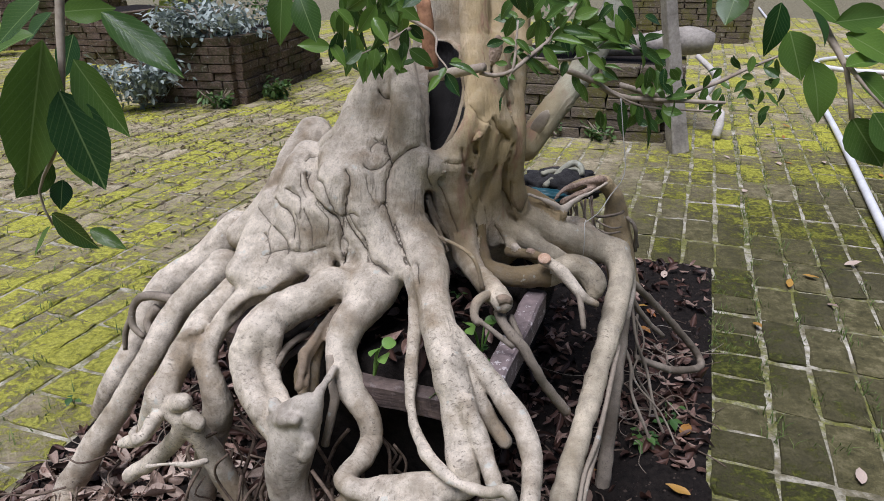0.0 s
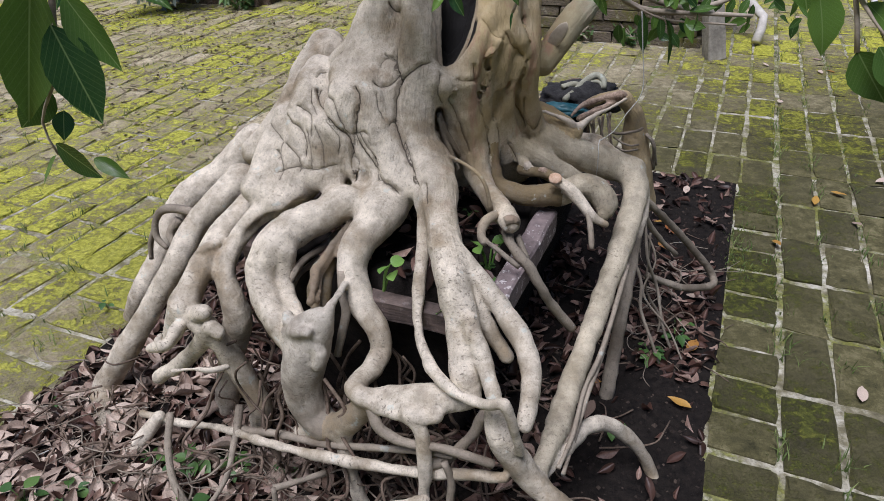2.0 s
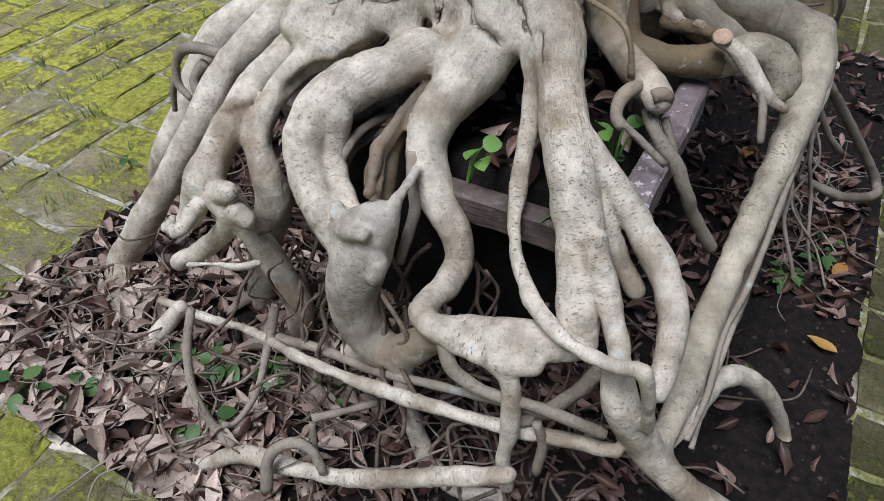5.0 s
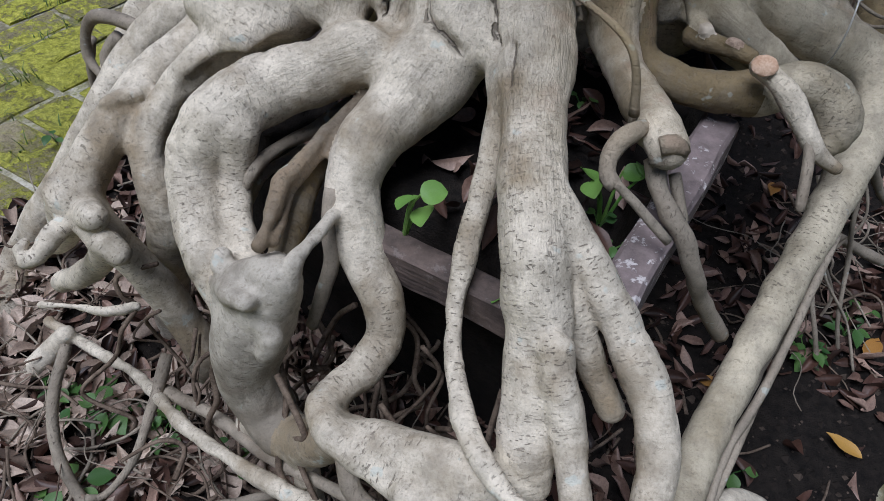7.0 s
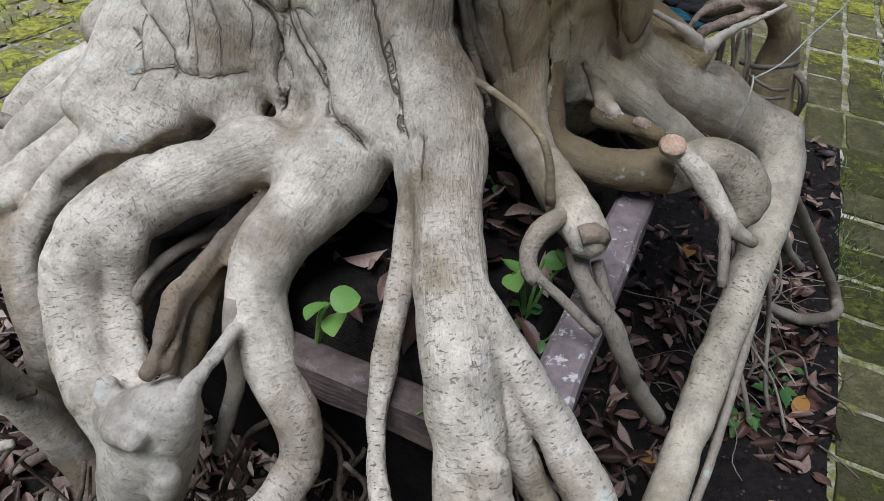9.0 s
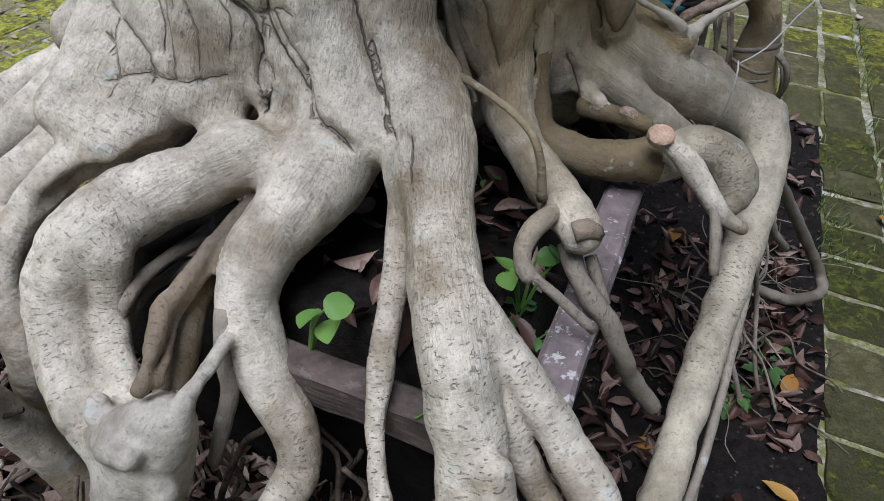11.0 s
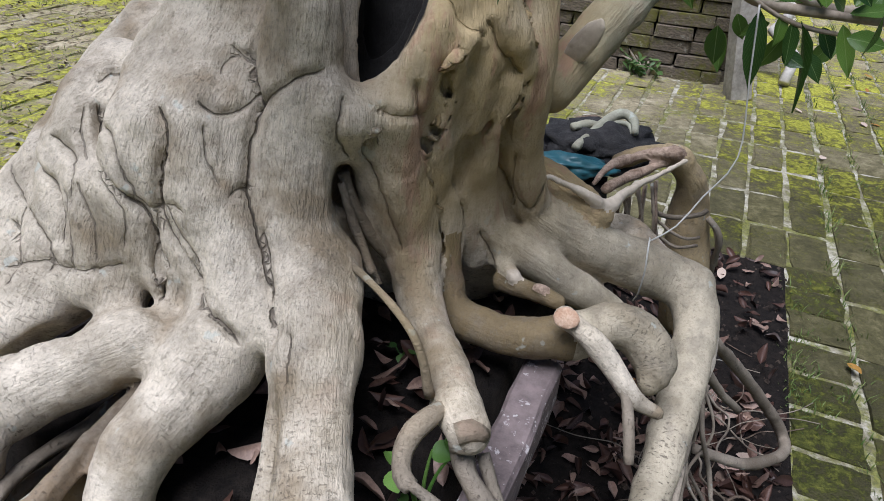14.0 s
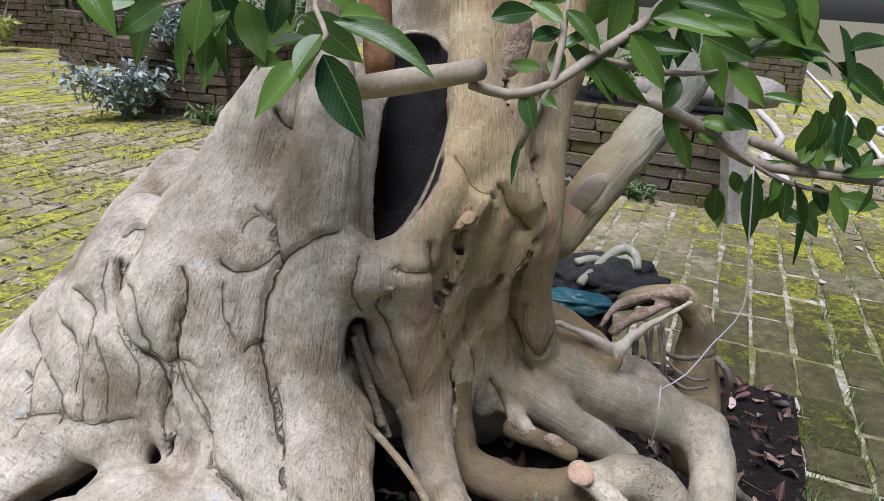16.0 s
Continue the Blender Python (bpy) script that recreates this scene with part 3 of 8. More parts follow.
limb("root", 0.013, (-0.006, 1.219, 0.494, 0.034), (0.013, 1.120, 0.478, 0.028), (0.028, 1.055, 0.453, 0.024), (0.040, 1.000, 0.432, 0.026), (0.051, 0.960, 0.411, 0.025), (0.065, 0.930, 0.369, 0.024), (0.072, 0.898, 0.334, 0.023), (0.077, 0.877, 0.310, 0.022), (0.084, 0.863, 0.291, 0.017))
limb("root", 0.007, (0.058, 0.995, 0.432, 0.014), (0.087, 0.974, 0.410, 0.015), (0.121, 0.951, 0.376, 0.015), (0.147, 0.923, 0.349, 0.015), (0.162, 0.889, 0.327, 0.015), (0.164, 0.855, 0.304, 0.014), (0.156, 0.826, 0.281, 0.011))
limb("root", 0.005, (0.071, 0.975, 0.409, 0.009), (0.089, 0.954, 0.374, 0.011), (0.109, 0.943, 0.334, 0.012), (0.130, 0.926, 0.308, 0.011))
limb("root", 0.005, (0.078, 0.911, 0.383, 0.013), (0.099, 0.877, 0.341, 0.013), (0.111, 0.849, 0.323, 0.012), (0.118, 0.825, 0.297, 0.010))
limb("root:olive", 0.016, (0.360, 1.380, 0.383, 0.026), (0.364, 1.342, 0.358, 0.023), (0.345, 1.281, 0.326, 0.020), (0.320, 1.214, 0.290, 0.020), (0.288, 1.130, 0.252, 0.019), (0.257, 1.049, 0.219, 0.018), (0.231, 0.979, 0.203, 0.018), (0.209, 0.906, 0.192, 0.017), (0.188, 0.849, 0.189, 0.015), (0.174, 0.821, 0.177, 0.015))
limb("root", 0.009, (0.117, 0.834, 0.293, 0.015), (0.126, 0.818, 0.263, 0.018), (0.153, 0.819, 0.208, 0.020), (0.178, 0.811, 0.180, 0.018), (0.218, 0.804, 0.144, 0.015), (0.289, 0.803, 0.096, 0.014), (0.340, 0.796, 0.064, 0.012), (0.372, 0.800, 0.022, 0.011), (0.388, 0.806, -0.012, 0.010))
limb("root", 0.007, (0.190, 0.841, 0.169, 0.010), (0.208, 0.864, 0.176, 0.012), (0.237, 0.920, 0.154, 0.013), (0.272, 0.964, 0.141, 0.012), (0.314, 0.986, 0.114, 0.012), (0.361, 0.996, 0.056, 0.011), (0.388, 0.996, 0.001, 0.011), (0.391, 0.984, -0.012, 0.010), (0.367, 0.967, -0.012, 0.009))
limb("root:brown", 0.013, (0.088, 1.278, 0.492, 0.013), (0.092, 1.272, 0.470, 0.014), (0.097, 1.261, 0.443, 0.014), (0.107, 1.248, 0.416, 0.017), (0.135, 1.238, 0.407, 0.018), (0.171, 1.232, 0.406, 0.018), (0.216, 1.237, 0.411, 0.020))
limb("root:olive", 0.010, (0.216, 1.237, 0.411, 0.020), (0.250, 1.247, 0.421, 0.021), (0.278, 1.248, 0.412, 0.023), (0.294, 1.234, 0.393, 0.020), (0.289, 1.219, 0.380, 0.012))
limb("root", 0.005, (0.202, 1.210, 0.450, 0.010), (0.224, 1.200, 0.439, 0.010), (0.246, 1.189, 0.418, 0.010), (0.264, 1.177, 0.400, 0.008), (0.287, 1.175, 0.387, 0.006))
limb("root", 0.011, (0.061, 1.249, 0.437, 0.013), (0.085, 1.202, 0.434, 0.017), (0.105, 1.148, 0.436, 0.018), (0.118, 1.098, 0.444, 0.018), (0.128, 1.077, 0.442, 0.016))
limb("root", 0.007, (0.368, 1.374, 0.384, 0.013), (0.382, 1.352, 0.352, 0.011), (0.380, 1.328, 0.315, 0.010), (0.372, 1.307, 0.287, 0.008))
limb("root", 0.004, (0.264, 1.439, 0.419, 0.020), (0.294, 1.427, 0.420, 0.019), (0.318, 1.415, 0.405, 0.017), (0.337, 1.403, 0.373, 0.016))
limb("root", 0.004, (-0.528, 1.011, 0.050, 0.0062), (-0.437, 0.983, 0.062, 0.0070), (-0.347, 0.951, 0.094, 0.0070), (-0.249, 0.896, 0.132, 0.0070), (-0.167, 0.868, 0.145, 0.0078), (-0.081, 0.847, 0.156, 0.0086), (-0.003, 0.830, 0.165, 0.0086), (0.067, 0.813, 0.189, 0.0078), (0.132, 0.802, 0.202, 0.0078))
limb("root", 0.004, (-0.483, 0.991, 0.066, 0.012), (-0.513, 0.969, 0.032, 0.014), (-0.542, 0.941, 0.006, 0.014), (-0.571, 0.924, -0.012, 0.014))
limb("root", 0.004, (-0.701, 0.784, -0.012, 0.010), (-0.548, 0.784, -0.012, 0.010), (-0.404, 0.784, -0.010, 0.010), (-0.305, 0.790, 0.058, 0.010), (-0.245, 0.785, 0.066, 0.011), (-0.156, 0.774, 0.086, 0.011), (-0.062, 0.763, 0.147, 0.010), (0.028, 0.752, 0.207, 0.009))
limb("trunk", 0.020, (-0.209, 1.380, 0.610, 0.038), (-0.230, 1.336, 0.586, 0.032), (-0.243, 1.285, 0.557, 0.028), (-0.280, 1.264, 0.509, 0.025), (-0.320, 1.248, 0.471, 0.025))
limb("trunk", 0.022, (-0.080, 1.293, 0.732, 0.020), (-0.096, 1.286, 0.696, 0.028), (-0.107, 1.274, 0.655, 0.036), (-0.109, 1.246, 0.619, 0.038), (-0.097, 1.206, 0.592, 0.032), (-0.091, 1.191, 0.556, 0.032), (-0.079, 1.179, 0.520, 0.030), (-0.062, 1.159, 0.489, 0.028), (-0.058, 1.139, 0.460, 0.032), (-0.073, 1.122, 0.434, 0.034))
limb("trunk", 0.018, (-0.144, 1.236, 0.614, 0.020), (-0.142, 1.199, 0.594, 0.022), (-0.149, 1.186, 0.561, 0.022), (-0.151, 1.178, 0.519, 0.021), (-0.159, 1.175, 0.477, 0.023), (-0.161, 1.159, 0.450, 0.019), (-0.163, 1.141, 0.442, 0.011))
limb("trunk", 0.018, (-0.197, 1.283, 0.609, 0.023), (-0.208, 1.246, 0.582, 0.025), (-0.218, 1.222, 0.549, 0.025), (-0.217, 1.201, 0.512, 0.025), (-0.218, 1.183, 0.474, 0.027), (-0.231, 1.158, 0.444, 0.027), (-0.248, 1.134, 0.430, 0.022))
limb("trunk", 0.020, (-0.253, 1.238, 0.537, 0.021), (-0.271, 1.215, 0.502, 0.024), (-0.283, 1.191, 0.470, 0.025), (-0.294, 1.160, 0.444, 0.025))
limb("trunk", 0.016, (-0.180, 1.190, 0.539, 0.017), (-0.184, 1.180, 0.503, 0.019), (-0.188, 1.167, 0.467, 0.018))
limb("trunk", 0.022, (-0.039, 1.294, 0.758, 0.019), (-0.028, 1.270, 0.727, 0.022), (-0.024, 1.254, 0.704, 0.025), (-0.021, 1.237, 0.678, 0.028), (-0.026, 1.234, 0.642, 0.032), (-0.027, 1.223, 0.604, 0.034), (-0.024, 1.207, 0.567, 0.029), (-0.019, 1.191, 0.531, 0.026), (-0.008, 1.170, 0.500, 0.028), (0.008, 1.134, 0.484, 0.028), (0.016, 1.103, 0.467, 0.028))
limb("trunk", 0.020, (0.005, 1.213, 0.619, 0.017), (0.023, 1.216, 0.606, 0.015), (0.041, 1.231, 0.607, 0.018))
limb("trunk", 0.020, (0.016, 1.214, 0.606, 0.018), (0.016, 1.219, 0.585, 0.013))
limb("trunk", 0.018, (0.082, 1.323, 0.775, 0.024), (0.085, 1.300, 0.738, 0.025), (0.085, 1.276, 0.705, 0.023), (0.074, 1.253, 0.671, 0.024), (0.057, 1.247, 0.633, 0.026), (0.043, 1.244, 0.597, 0.031), (0.045, 1.249, 0.550, 0.033), (0.055, 1.255, 0.498, 0.031), (0.069, 1.241, 0.465, 0.023), (0.082, 1.218, 0.445, 0.014))
limb("trunk", 0.014, (0.115, 1.344, 0.776, 0.027), (0.117, 1.322, 0.738, 0.025), (0.110, 1.294, 0.706, 0.021), (0.108, 1.273, 0.669, 0.021), (0.106, 1.270, 0.631, 0.019), (0.104, 1.275, 0.594, 0.015))
limb("trunk", 0.010, (0.099, 1.246, 0.666, 0.009), (0.091, 1.240, 0.654, 0.008), (0.090, 1.248, 0.628, 0.008), (0.083, 1.251, 0.601, 0.010), (0.079, 1.254, 0.571, 0.012), (0.080, 1.267, 0.529, 0.013), (0.091, 1.278, 0.483, 0.013), (0.096, 1.276, 0.461, 0.011))
limb("trunk", 0.010, (0.100, 1.282, 0.720, 0.015), (0.118, 1.277, 0.688, 0.016), (0.135, 1.277, 0.659, 0.014), (0.142, 1.282, 0.640, 0.011))
limb("trunk", 0.010, (0.132, 1.286, 0.621, 0.016), (0.121, 1.290, 0.579, 0.015), (0.114, 1.304, 0.529, 0.018), (0.118, 1.318, 0.482, 0.022), (0.155, 1.341, 0.435, 0.024), (0.205, 1.357, 0.398, 0.022), (0.263, 1.361, 0.362, 0.019))
limb("trunk", 0.012, (0.150, 1.369, 0.769, 0.024), (0.150, 1.351, 0.733, 0.020), (0.153, 1.335, 0.697, 0.015), (0.152, 1.311, 0.653, 0.015), (0.150, 1.305, 0.611, 0.019), (0.151, 1.323, 0.554, 0.019), (0.161, 1.348, 0.497, 0.025))
limb("trunk", 0.012, (0.092, 1.280, 0.518, 0.012), (0.107, 1.302, 0.477, 0.015), (0.116, 1.308, 0.442, 0.015))
limb("trunk", 0.006, (-0.130, 1.182, 0.602, 0.007), (-0.131, 1.182, 0.600, 0.007))
limb("trunk", 0.006, (-0.223, 1.224, 0.567, 0.006), (-0.224, 1.224, 0.566, 0.006))
limb("root:olive", 0.012, (0.149, 1.366, 0.489, 0.025), (0.180, 1.356, 0.463, 0.026), (0.234, 1.375, 0.432, 0.028), (0.294, 1.389, 0.403, 0.029), (0.341, 1.392, 0.388, 0.028), (0.361, 1.381, 0.389, 0.019))
limb("root:olive", 0.010, (0.112, 1.322, 0.473, 0.022), (0.145, 1.320, 0.456, 0.021), (0.190, 1.320, 0.430, 0.020), (0.233, 1.321, 0.403, 0.019), (0.265, 1.322, 0.383, 0.018))
limb("stump", 0.012, (0.348, 1.510, 0.484, 0.014), (0.373, 1.516, 0.454, 0.018), (0.381, 1.521, 0.415, 0.024), (0.388, 1.521, 0.375, 0.028), (0.397, 1.519, 0.326, 0.030), (0.416, 1.530, 0.246, 0.033))
limb("stump", 0.010, (0.285, 1.539, 0.461, 0.009), (0.311, 1.539, 0.474, 0.011), (0.336, 1.523, 0.484, 0.012), (0.352, 1.506, 0.485, 0.011))
limb("stump", 0.010, (0.178, 1.397, 0.485, 0.029), (0.210, 1.392, 0.474, 0.025), (0.237, 1.380, 0.466, 0.018), (0.246, 1.377, 0.465, 0.012))
limb("cut_face", 0.004, (0.236, 1.375, 0.486, 0.004), (0.245, 1.375, 0.477, 0.007), (0.261, 1.389, 0.477, 0.007), (0.276, 1.417, 0.477, 0.005))
limb("cut_face", 0.004, (0.265, 1.398, 0.479, 0.004), (0.289, 1.429, 0.481, 0.004), (0.312, 1.455, 0.482, 0.003), (0.335, 1.472, 0.489, 0.003), (0.347, 1.478, 0.495, 0.003))
limb("torn_wood", 0.004, (0.241, 1.431, 0.477, 0.004), (0.260, 1.472, 0.479, 0.005), (0.292, 1.509, 0.479, 0.007), (0.321, 1.510, 0.488, 0.008), (0.340, 1.497, 0.494, 0.008))
limb("torn_wood", 0.004, (0.256, 1.437, 0.469, 0.006), (0.285, 1.479, 0.466, 0.007), (0.313, 1.499, 0.471, 0.007), (0.333, 1.505, 0.479, 0.005))
limb("cut_face", 0.005, (0.183, 1.359, 0.512, 0.003), (0.206, 1.363, 0.502, 0.003), (0.226, 1.366, 0.492, 0.005), (0.239, 1.369, 0.484, 0.005))
limb("root", 0.006, (-0.395, 1.004, 0.322, 0.009), (-0.397, 0.997, 0.319, 0.008))
limb("root", 0.005, (-0.369, 0.998, 0.300, 0.014), (-0.335, 0.975, 0.323, 0.012))
limb("root", 0.005, (-0.326, 0.967, 0.299, 0.013), (-0.316, 0.966, 0.292, 0.011))
limb("root", 0.004, (-0.382, 0.985, 0.293, 0.009), (-0.386, 0.969, 0.290, 0.009), (-0.391, 0.949, 0.281, 0.008), (-0.399, 0.940, 0.278, 0.007), (-0.405, 0.946, 0.287, 0.005), (-0.404, 0.953, 0.290, 0.004))
limb("root", 0.004, (-0.369, 1.070, 0.373, 0.006), (-0.358, 1.082, 0.376, 0.007), (-0.342, 1.098, 0.379, 0.007))
limb("root:rough", 0.006, (-0.140, 0.936, 0.356, 0.013), (-0.128, 0.935, 0.350, 0.009))
limb("root:rough", 0.005, (-0.191, 0.949, 0.347, 0.009), (-0.193, 0.942, 0.342, 0.007))
limb("root:sheath", 0.004, (-0.118, 1.123, 0.416, 0.0072), (-0.131, 1.089, 0.408, 0.0072), (-0.143, 1.058, 0.402, 0.0072), (-0.153, 1.017, 0.394, 0.0079), (-0.157, 0.997, 0.393, 0.0086), (-0.154, 0.974, 0.386, 0.0065), (-0.152, 0.957, 0.383, 0.0050), (-0.152, 0.944, 0.377, 0.0058))
limb("root:sheath", 0.003, (-0.103, 1.130, 0.421, 0.008), (-0.118, 1.097, 0.409, 0.008), (-0.129, 1.067, 0.401, 0.006), (-0.141, 1.042, 0.392, 0.005), (-0.149, 1.018, 0.387, 0.005), (-0.151, 0.996, 0.381, 0.004), (-0.148, 0.973, 0.375, 0.004), (-0.146, 0.953, 0.374, 0.005))
limb("root:brown", 0.006, (-0.144, 1.067, 0.381, 0.010), (-0.154, 1.044, 0.372, 0.015), (-0.157, 1.018, 0.361, 0.018), (-0.155, 0.993, 0.351, 0.018), (-0.148, 0.971, 0.348, 0.012))
limb("root:olive", 0.006, (0.135, 1.318, 0.446, 0.011), (0.150, 1.296, 0.440, 0.009), (0.156, 1.284, 0.441, 0.0075))
limb("cut_face", 0.002, (0.157, 1.280, 0.442, 0.0065), (0.158, 1.277, 0.442, 0.006))
limb("root:brown", 0.004, (0.150, 1.290, 0.428, 0.012), (0.168, 1.275, 0.431, 0.009), (0.183, 1.263, 0.435, 0.008), (0.199, 1.250, 0.438, 0.007))
limb("torn_wood", 0.003, (0.180, 1.261, 0.443, 0.004), (0.186, 1.258, 0.443, 0.004))
limb("root", 0.004, (-0.309, 0.953, 0.233, 0.006), (-0.322, 0.935, 0.242, 0.006), (-0.347, 0.925, 0.252, 0.005), (-0.375, 0.917, 0.253, 0.005))
limb("trunk", 0.012, (-0.030, 1.275, 0.722, 0.021), (-0.033, 1.285, 0.751, 0.019), (-0.036, 1.297, 0.783, 0.017), (-0.038, 1.309, 0.819, 0.016), (-0.043, 1.321, 0.863, 0.015))
limb("trunk", 0.012, (0.084, 1.309, 0.754, 0.024), (0.082, 1.328, 0.792, 0.024), (0.081, 1.346, 0.834, 0.024), (0.079, 1.361, 0.883, 0.022))
limb("trunk", 0.012, (0.118, 1.331, 0.755, 0.025), (0.117, 1.359, 0.798, 0.025), (0.118, 1.385, 0.847, 0.024), (0.116, 1.406, 0.895, 0.022))
limb("trunk", 0.012, (0.152, 1.361, 0.755, 0.022), (0.154, 1.385, 0.796, 0.021), (0.156, 1.406, 0.842, 0.020))
limb("limb", 0.012, (0.180, 1.425, 0.579, 0.023), (0.216, 1.480, 0.616, 0.026), (0.264, 1.528, 0.667, 0.026), (0.314, 1.576, 0.729, 0.027), (0.352, 1.623, 0.792, 0.026), (0.383, 1.670, 0.864, 0.026))
limb("trunk", 0.030, (-0.147, 1.271, 0.626, 0.023), (-0.127, 1.212, 0.600, 0.018), (-0.125, 1.188, 0.568, 0.018), (-0.125, 1.182, 0.521, 0.018), (-0.113, 1.174, 0.486, 0.018))
limb("trunk", 0.030, (-0.198, 1.255, 0.590, 0.019), (-0.187, 1.213, 0.557, 0.019), (-0.186, 1.194, 0.515, 0.019), (-0.189, 1.182, 0.468, 0.019))
limb("trunk", 0.030, (-0.241, 1.211, 0.497, 0.021), (-0.247, 1.188, 0.460, 0.023), (-0.256, 1.160, 0.433, 0.023))
limb("trunk", 0.030, (-0.078, 1.284, 0.693, 0.022), (-0.072, 1.257, 0.644, 0.022), (-0.066, 1.223, 0.594, 0.022), (-0.057, 1.201, 0.541, 0.021), (-0.042, 1.173, 0.498, 0.020), (-0.027, 1.139, 0.473, 0.019))
limb("trunk", 0.020, (0.074, 1.275, 0.616, 0.023), (0.087, 1.294, 0.556, 0.023), (0.105, 1.327, 0.507, 0.024), (0.105, 1.332, 0.452, 0.025))
limb("trunk", 0.020, (0.129, 1.322, 0.683, 0.023), (0.133, 1.309, 0.637, 0.024), (0.130, 1.323, 0.577, 0.025), (0.135, 1.354, 0.503, 0.027))
limb("trunk", 0.012, (-0.128, 1.166, 0.488, 0.010), (-0.116, 1.156, 0.466, 0.010), (-0.107, 1.145, 0.449, 0.010))
# hollows and deep bark creases
hollow(0.003, (0.071, 1.240, 0.584, 0.004), (0.072, 1.250, 0.543, 0.004), (0.083, 1.260, 0.493, 0.005), (0.089, 1.244, 0.461, 0.004))
hollow(0.003, (0.141, 1.296, 0.690, 0.003), (0.142, 1.286, 0.664, 0.004), (0.142, 1.281, 0.627, 0.004), (0.134, 1.284, 0.591, 0.005), (0.136, 1.302, 0.541, 0.006), (0.144, 1.322, 0.493, 0.005), (0.159, 1.330, 0.471, 0.004))
hollow(0.003, (0.107, 1.298, 0.749, 0.004), (0.111, 1.281, 0.717, 0.004), (0.122, 1.278, 0.694, 0.004), (0.140, 1.285, 0.667, 0.003))
hollow(0.003, (0.098, 1.245, 0.666, 0.003), (0.088, 1.239, 0.655, 0.005), (0.085, 1.242, 0.634, 0.004), (0.088, 1.249, 0.613, 0.004), (0.080, 1.246, 0.593, 0.004))
hollow(0.003, (0.119, 1.275, 0.590, 0.004), (0.106, 1.270, 0.574, 0.006), (0.101, 1.270, 0.556, 0.006), (0.100, 1.277, 0.530, 0.004))
hollow(0.003, (0.035, 1.209, 0.603, 0.002), (0.032, 1.207, 0.570, 0.003), (0.042, 1.216, 0.533, 0.003), (0.060, 1.217, 0.489, 0.003))
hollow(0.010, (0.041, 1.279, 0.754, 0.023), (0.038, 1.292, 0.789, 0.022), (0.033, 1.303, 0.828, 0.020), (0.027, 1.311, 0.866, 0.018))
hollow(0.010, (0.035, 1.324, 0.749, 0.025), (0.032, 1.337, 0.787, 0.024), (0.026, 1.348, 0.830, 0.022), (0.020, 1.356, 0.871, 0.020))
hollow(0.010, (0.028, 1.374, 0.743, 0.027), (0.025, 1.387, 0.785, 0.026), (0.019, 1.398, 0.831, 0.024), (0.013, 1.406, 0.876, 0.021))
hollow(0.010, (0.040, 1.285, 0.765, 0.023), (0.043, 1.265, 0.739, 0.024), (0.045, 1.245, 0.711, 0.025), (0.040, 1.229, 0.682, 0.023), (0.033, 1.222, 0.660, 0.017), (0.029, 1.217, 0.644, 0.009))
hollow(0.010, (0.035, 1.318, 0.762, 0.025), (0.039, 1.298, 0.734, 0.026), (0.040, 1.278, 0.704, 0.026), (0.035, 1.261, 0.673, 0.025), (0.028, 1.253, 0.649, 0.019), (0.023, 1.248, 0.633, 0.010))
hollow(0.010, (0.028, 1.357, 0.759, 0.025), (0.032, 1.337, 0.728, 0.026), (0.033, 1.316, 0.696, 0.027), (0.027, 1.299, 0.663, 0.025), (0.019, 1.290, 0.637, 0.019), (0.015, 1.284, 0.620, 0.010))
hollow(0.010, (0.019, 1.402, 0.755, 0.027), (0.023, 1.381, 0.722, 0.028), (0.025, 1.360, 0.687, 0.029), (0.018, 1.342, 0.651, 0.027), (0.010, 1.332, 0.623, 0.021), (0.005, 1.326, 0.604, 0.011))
hollow(0.004, (-0.162, 1.126, 0.454, 0.004), (-0.183, 1.119, 0.445, 0.009), (-0.217, 1.109, 0.436, 0.012), (-0.246, 1.090, 0.424, 0.013), (-0.269, 1.068, 0.414, 0.013))
hollow(0.004, (-0.174, 1.150, 0.436, 0.005), (-0.197, 1.142, 0.427, 0.011), (-0.232, 1.131, 0.418, 0.015), (-0.262, 1.112, 0.405, 0.016), (-0.287, 1.088, 0.394, 0.016))
hollow(0.004, (-0.181, 1.157, 0.430, 0.005), (-0.203, 1.152, 0.419, 0.009), (-0.232, 1.144, 0.412, 0.010))
hollow(0.004, (0.013, 1.198, 0.568, 0.003), (0.015, 1.206, 0.543, 0.007), (0.021, 1.211, 0.515, 0.010), (0.031, 1.211, 0.483, 0.014), (0.042, 1.204, 0.455, 0.017))
hollow(0.004, (0.107, 1.270, 0.581, 0.004), (0.103, 1.275, 0.561, 0.005), (0.101, 1.280, 0.539, 0.003))
hollow(0.004, (-0.120, 1.158, 0.501, 0.002), (-0.120, 1.157, 0.488, 0.003), (-0.121, 1.154, 0.475, 0.002))
hollow(0.004, (0.148, 1.289, 0.408, 0.008), (0.175, 1.308, 0.391, 0.010), (0.213, 1.324, 0.370, 0.009))
hollow(0.004, (-0.234, 1.107, 0.423, 0.007), (-0.214, 1.126, 0.426, 0.014), (-0.191, 1.142, 0.434, 0.013))
crease(0.0060, (-0.066, 1.263, 0.720), (-0.060, 1.243, 0.694), (-0.058, 1.227, 0.663), (-0.057, 1.219, 0.646))
crease(0.0070, (-0.057, 1.219, 0.646), (-0.051, 1.205, 0.627), (-0.048, 1.198, 0.616), (-0.051, 1.190, 0.603), (-0.053, 1.182, 0.581), (-0.053, 1.172, 0.560), (-0.043, 1.161, 0.536), (-0.032, 1.141, 0.511), (-0.021, 1.119, 0.496), (-0.011, 1.095, 0.483))
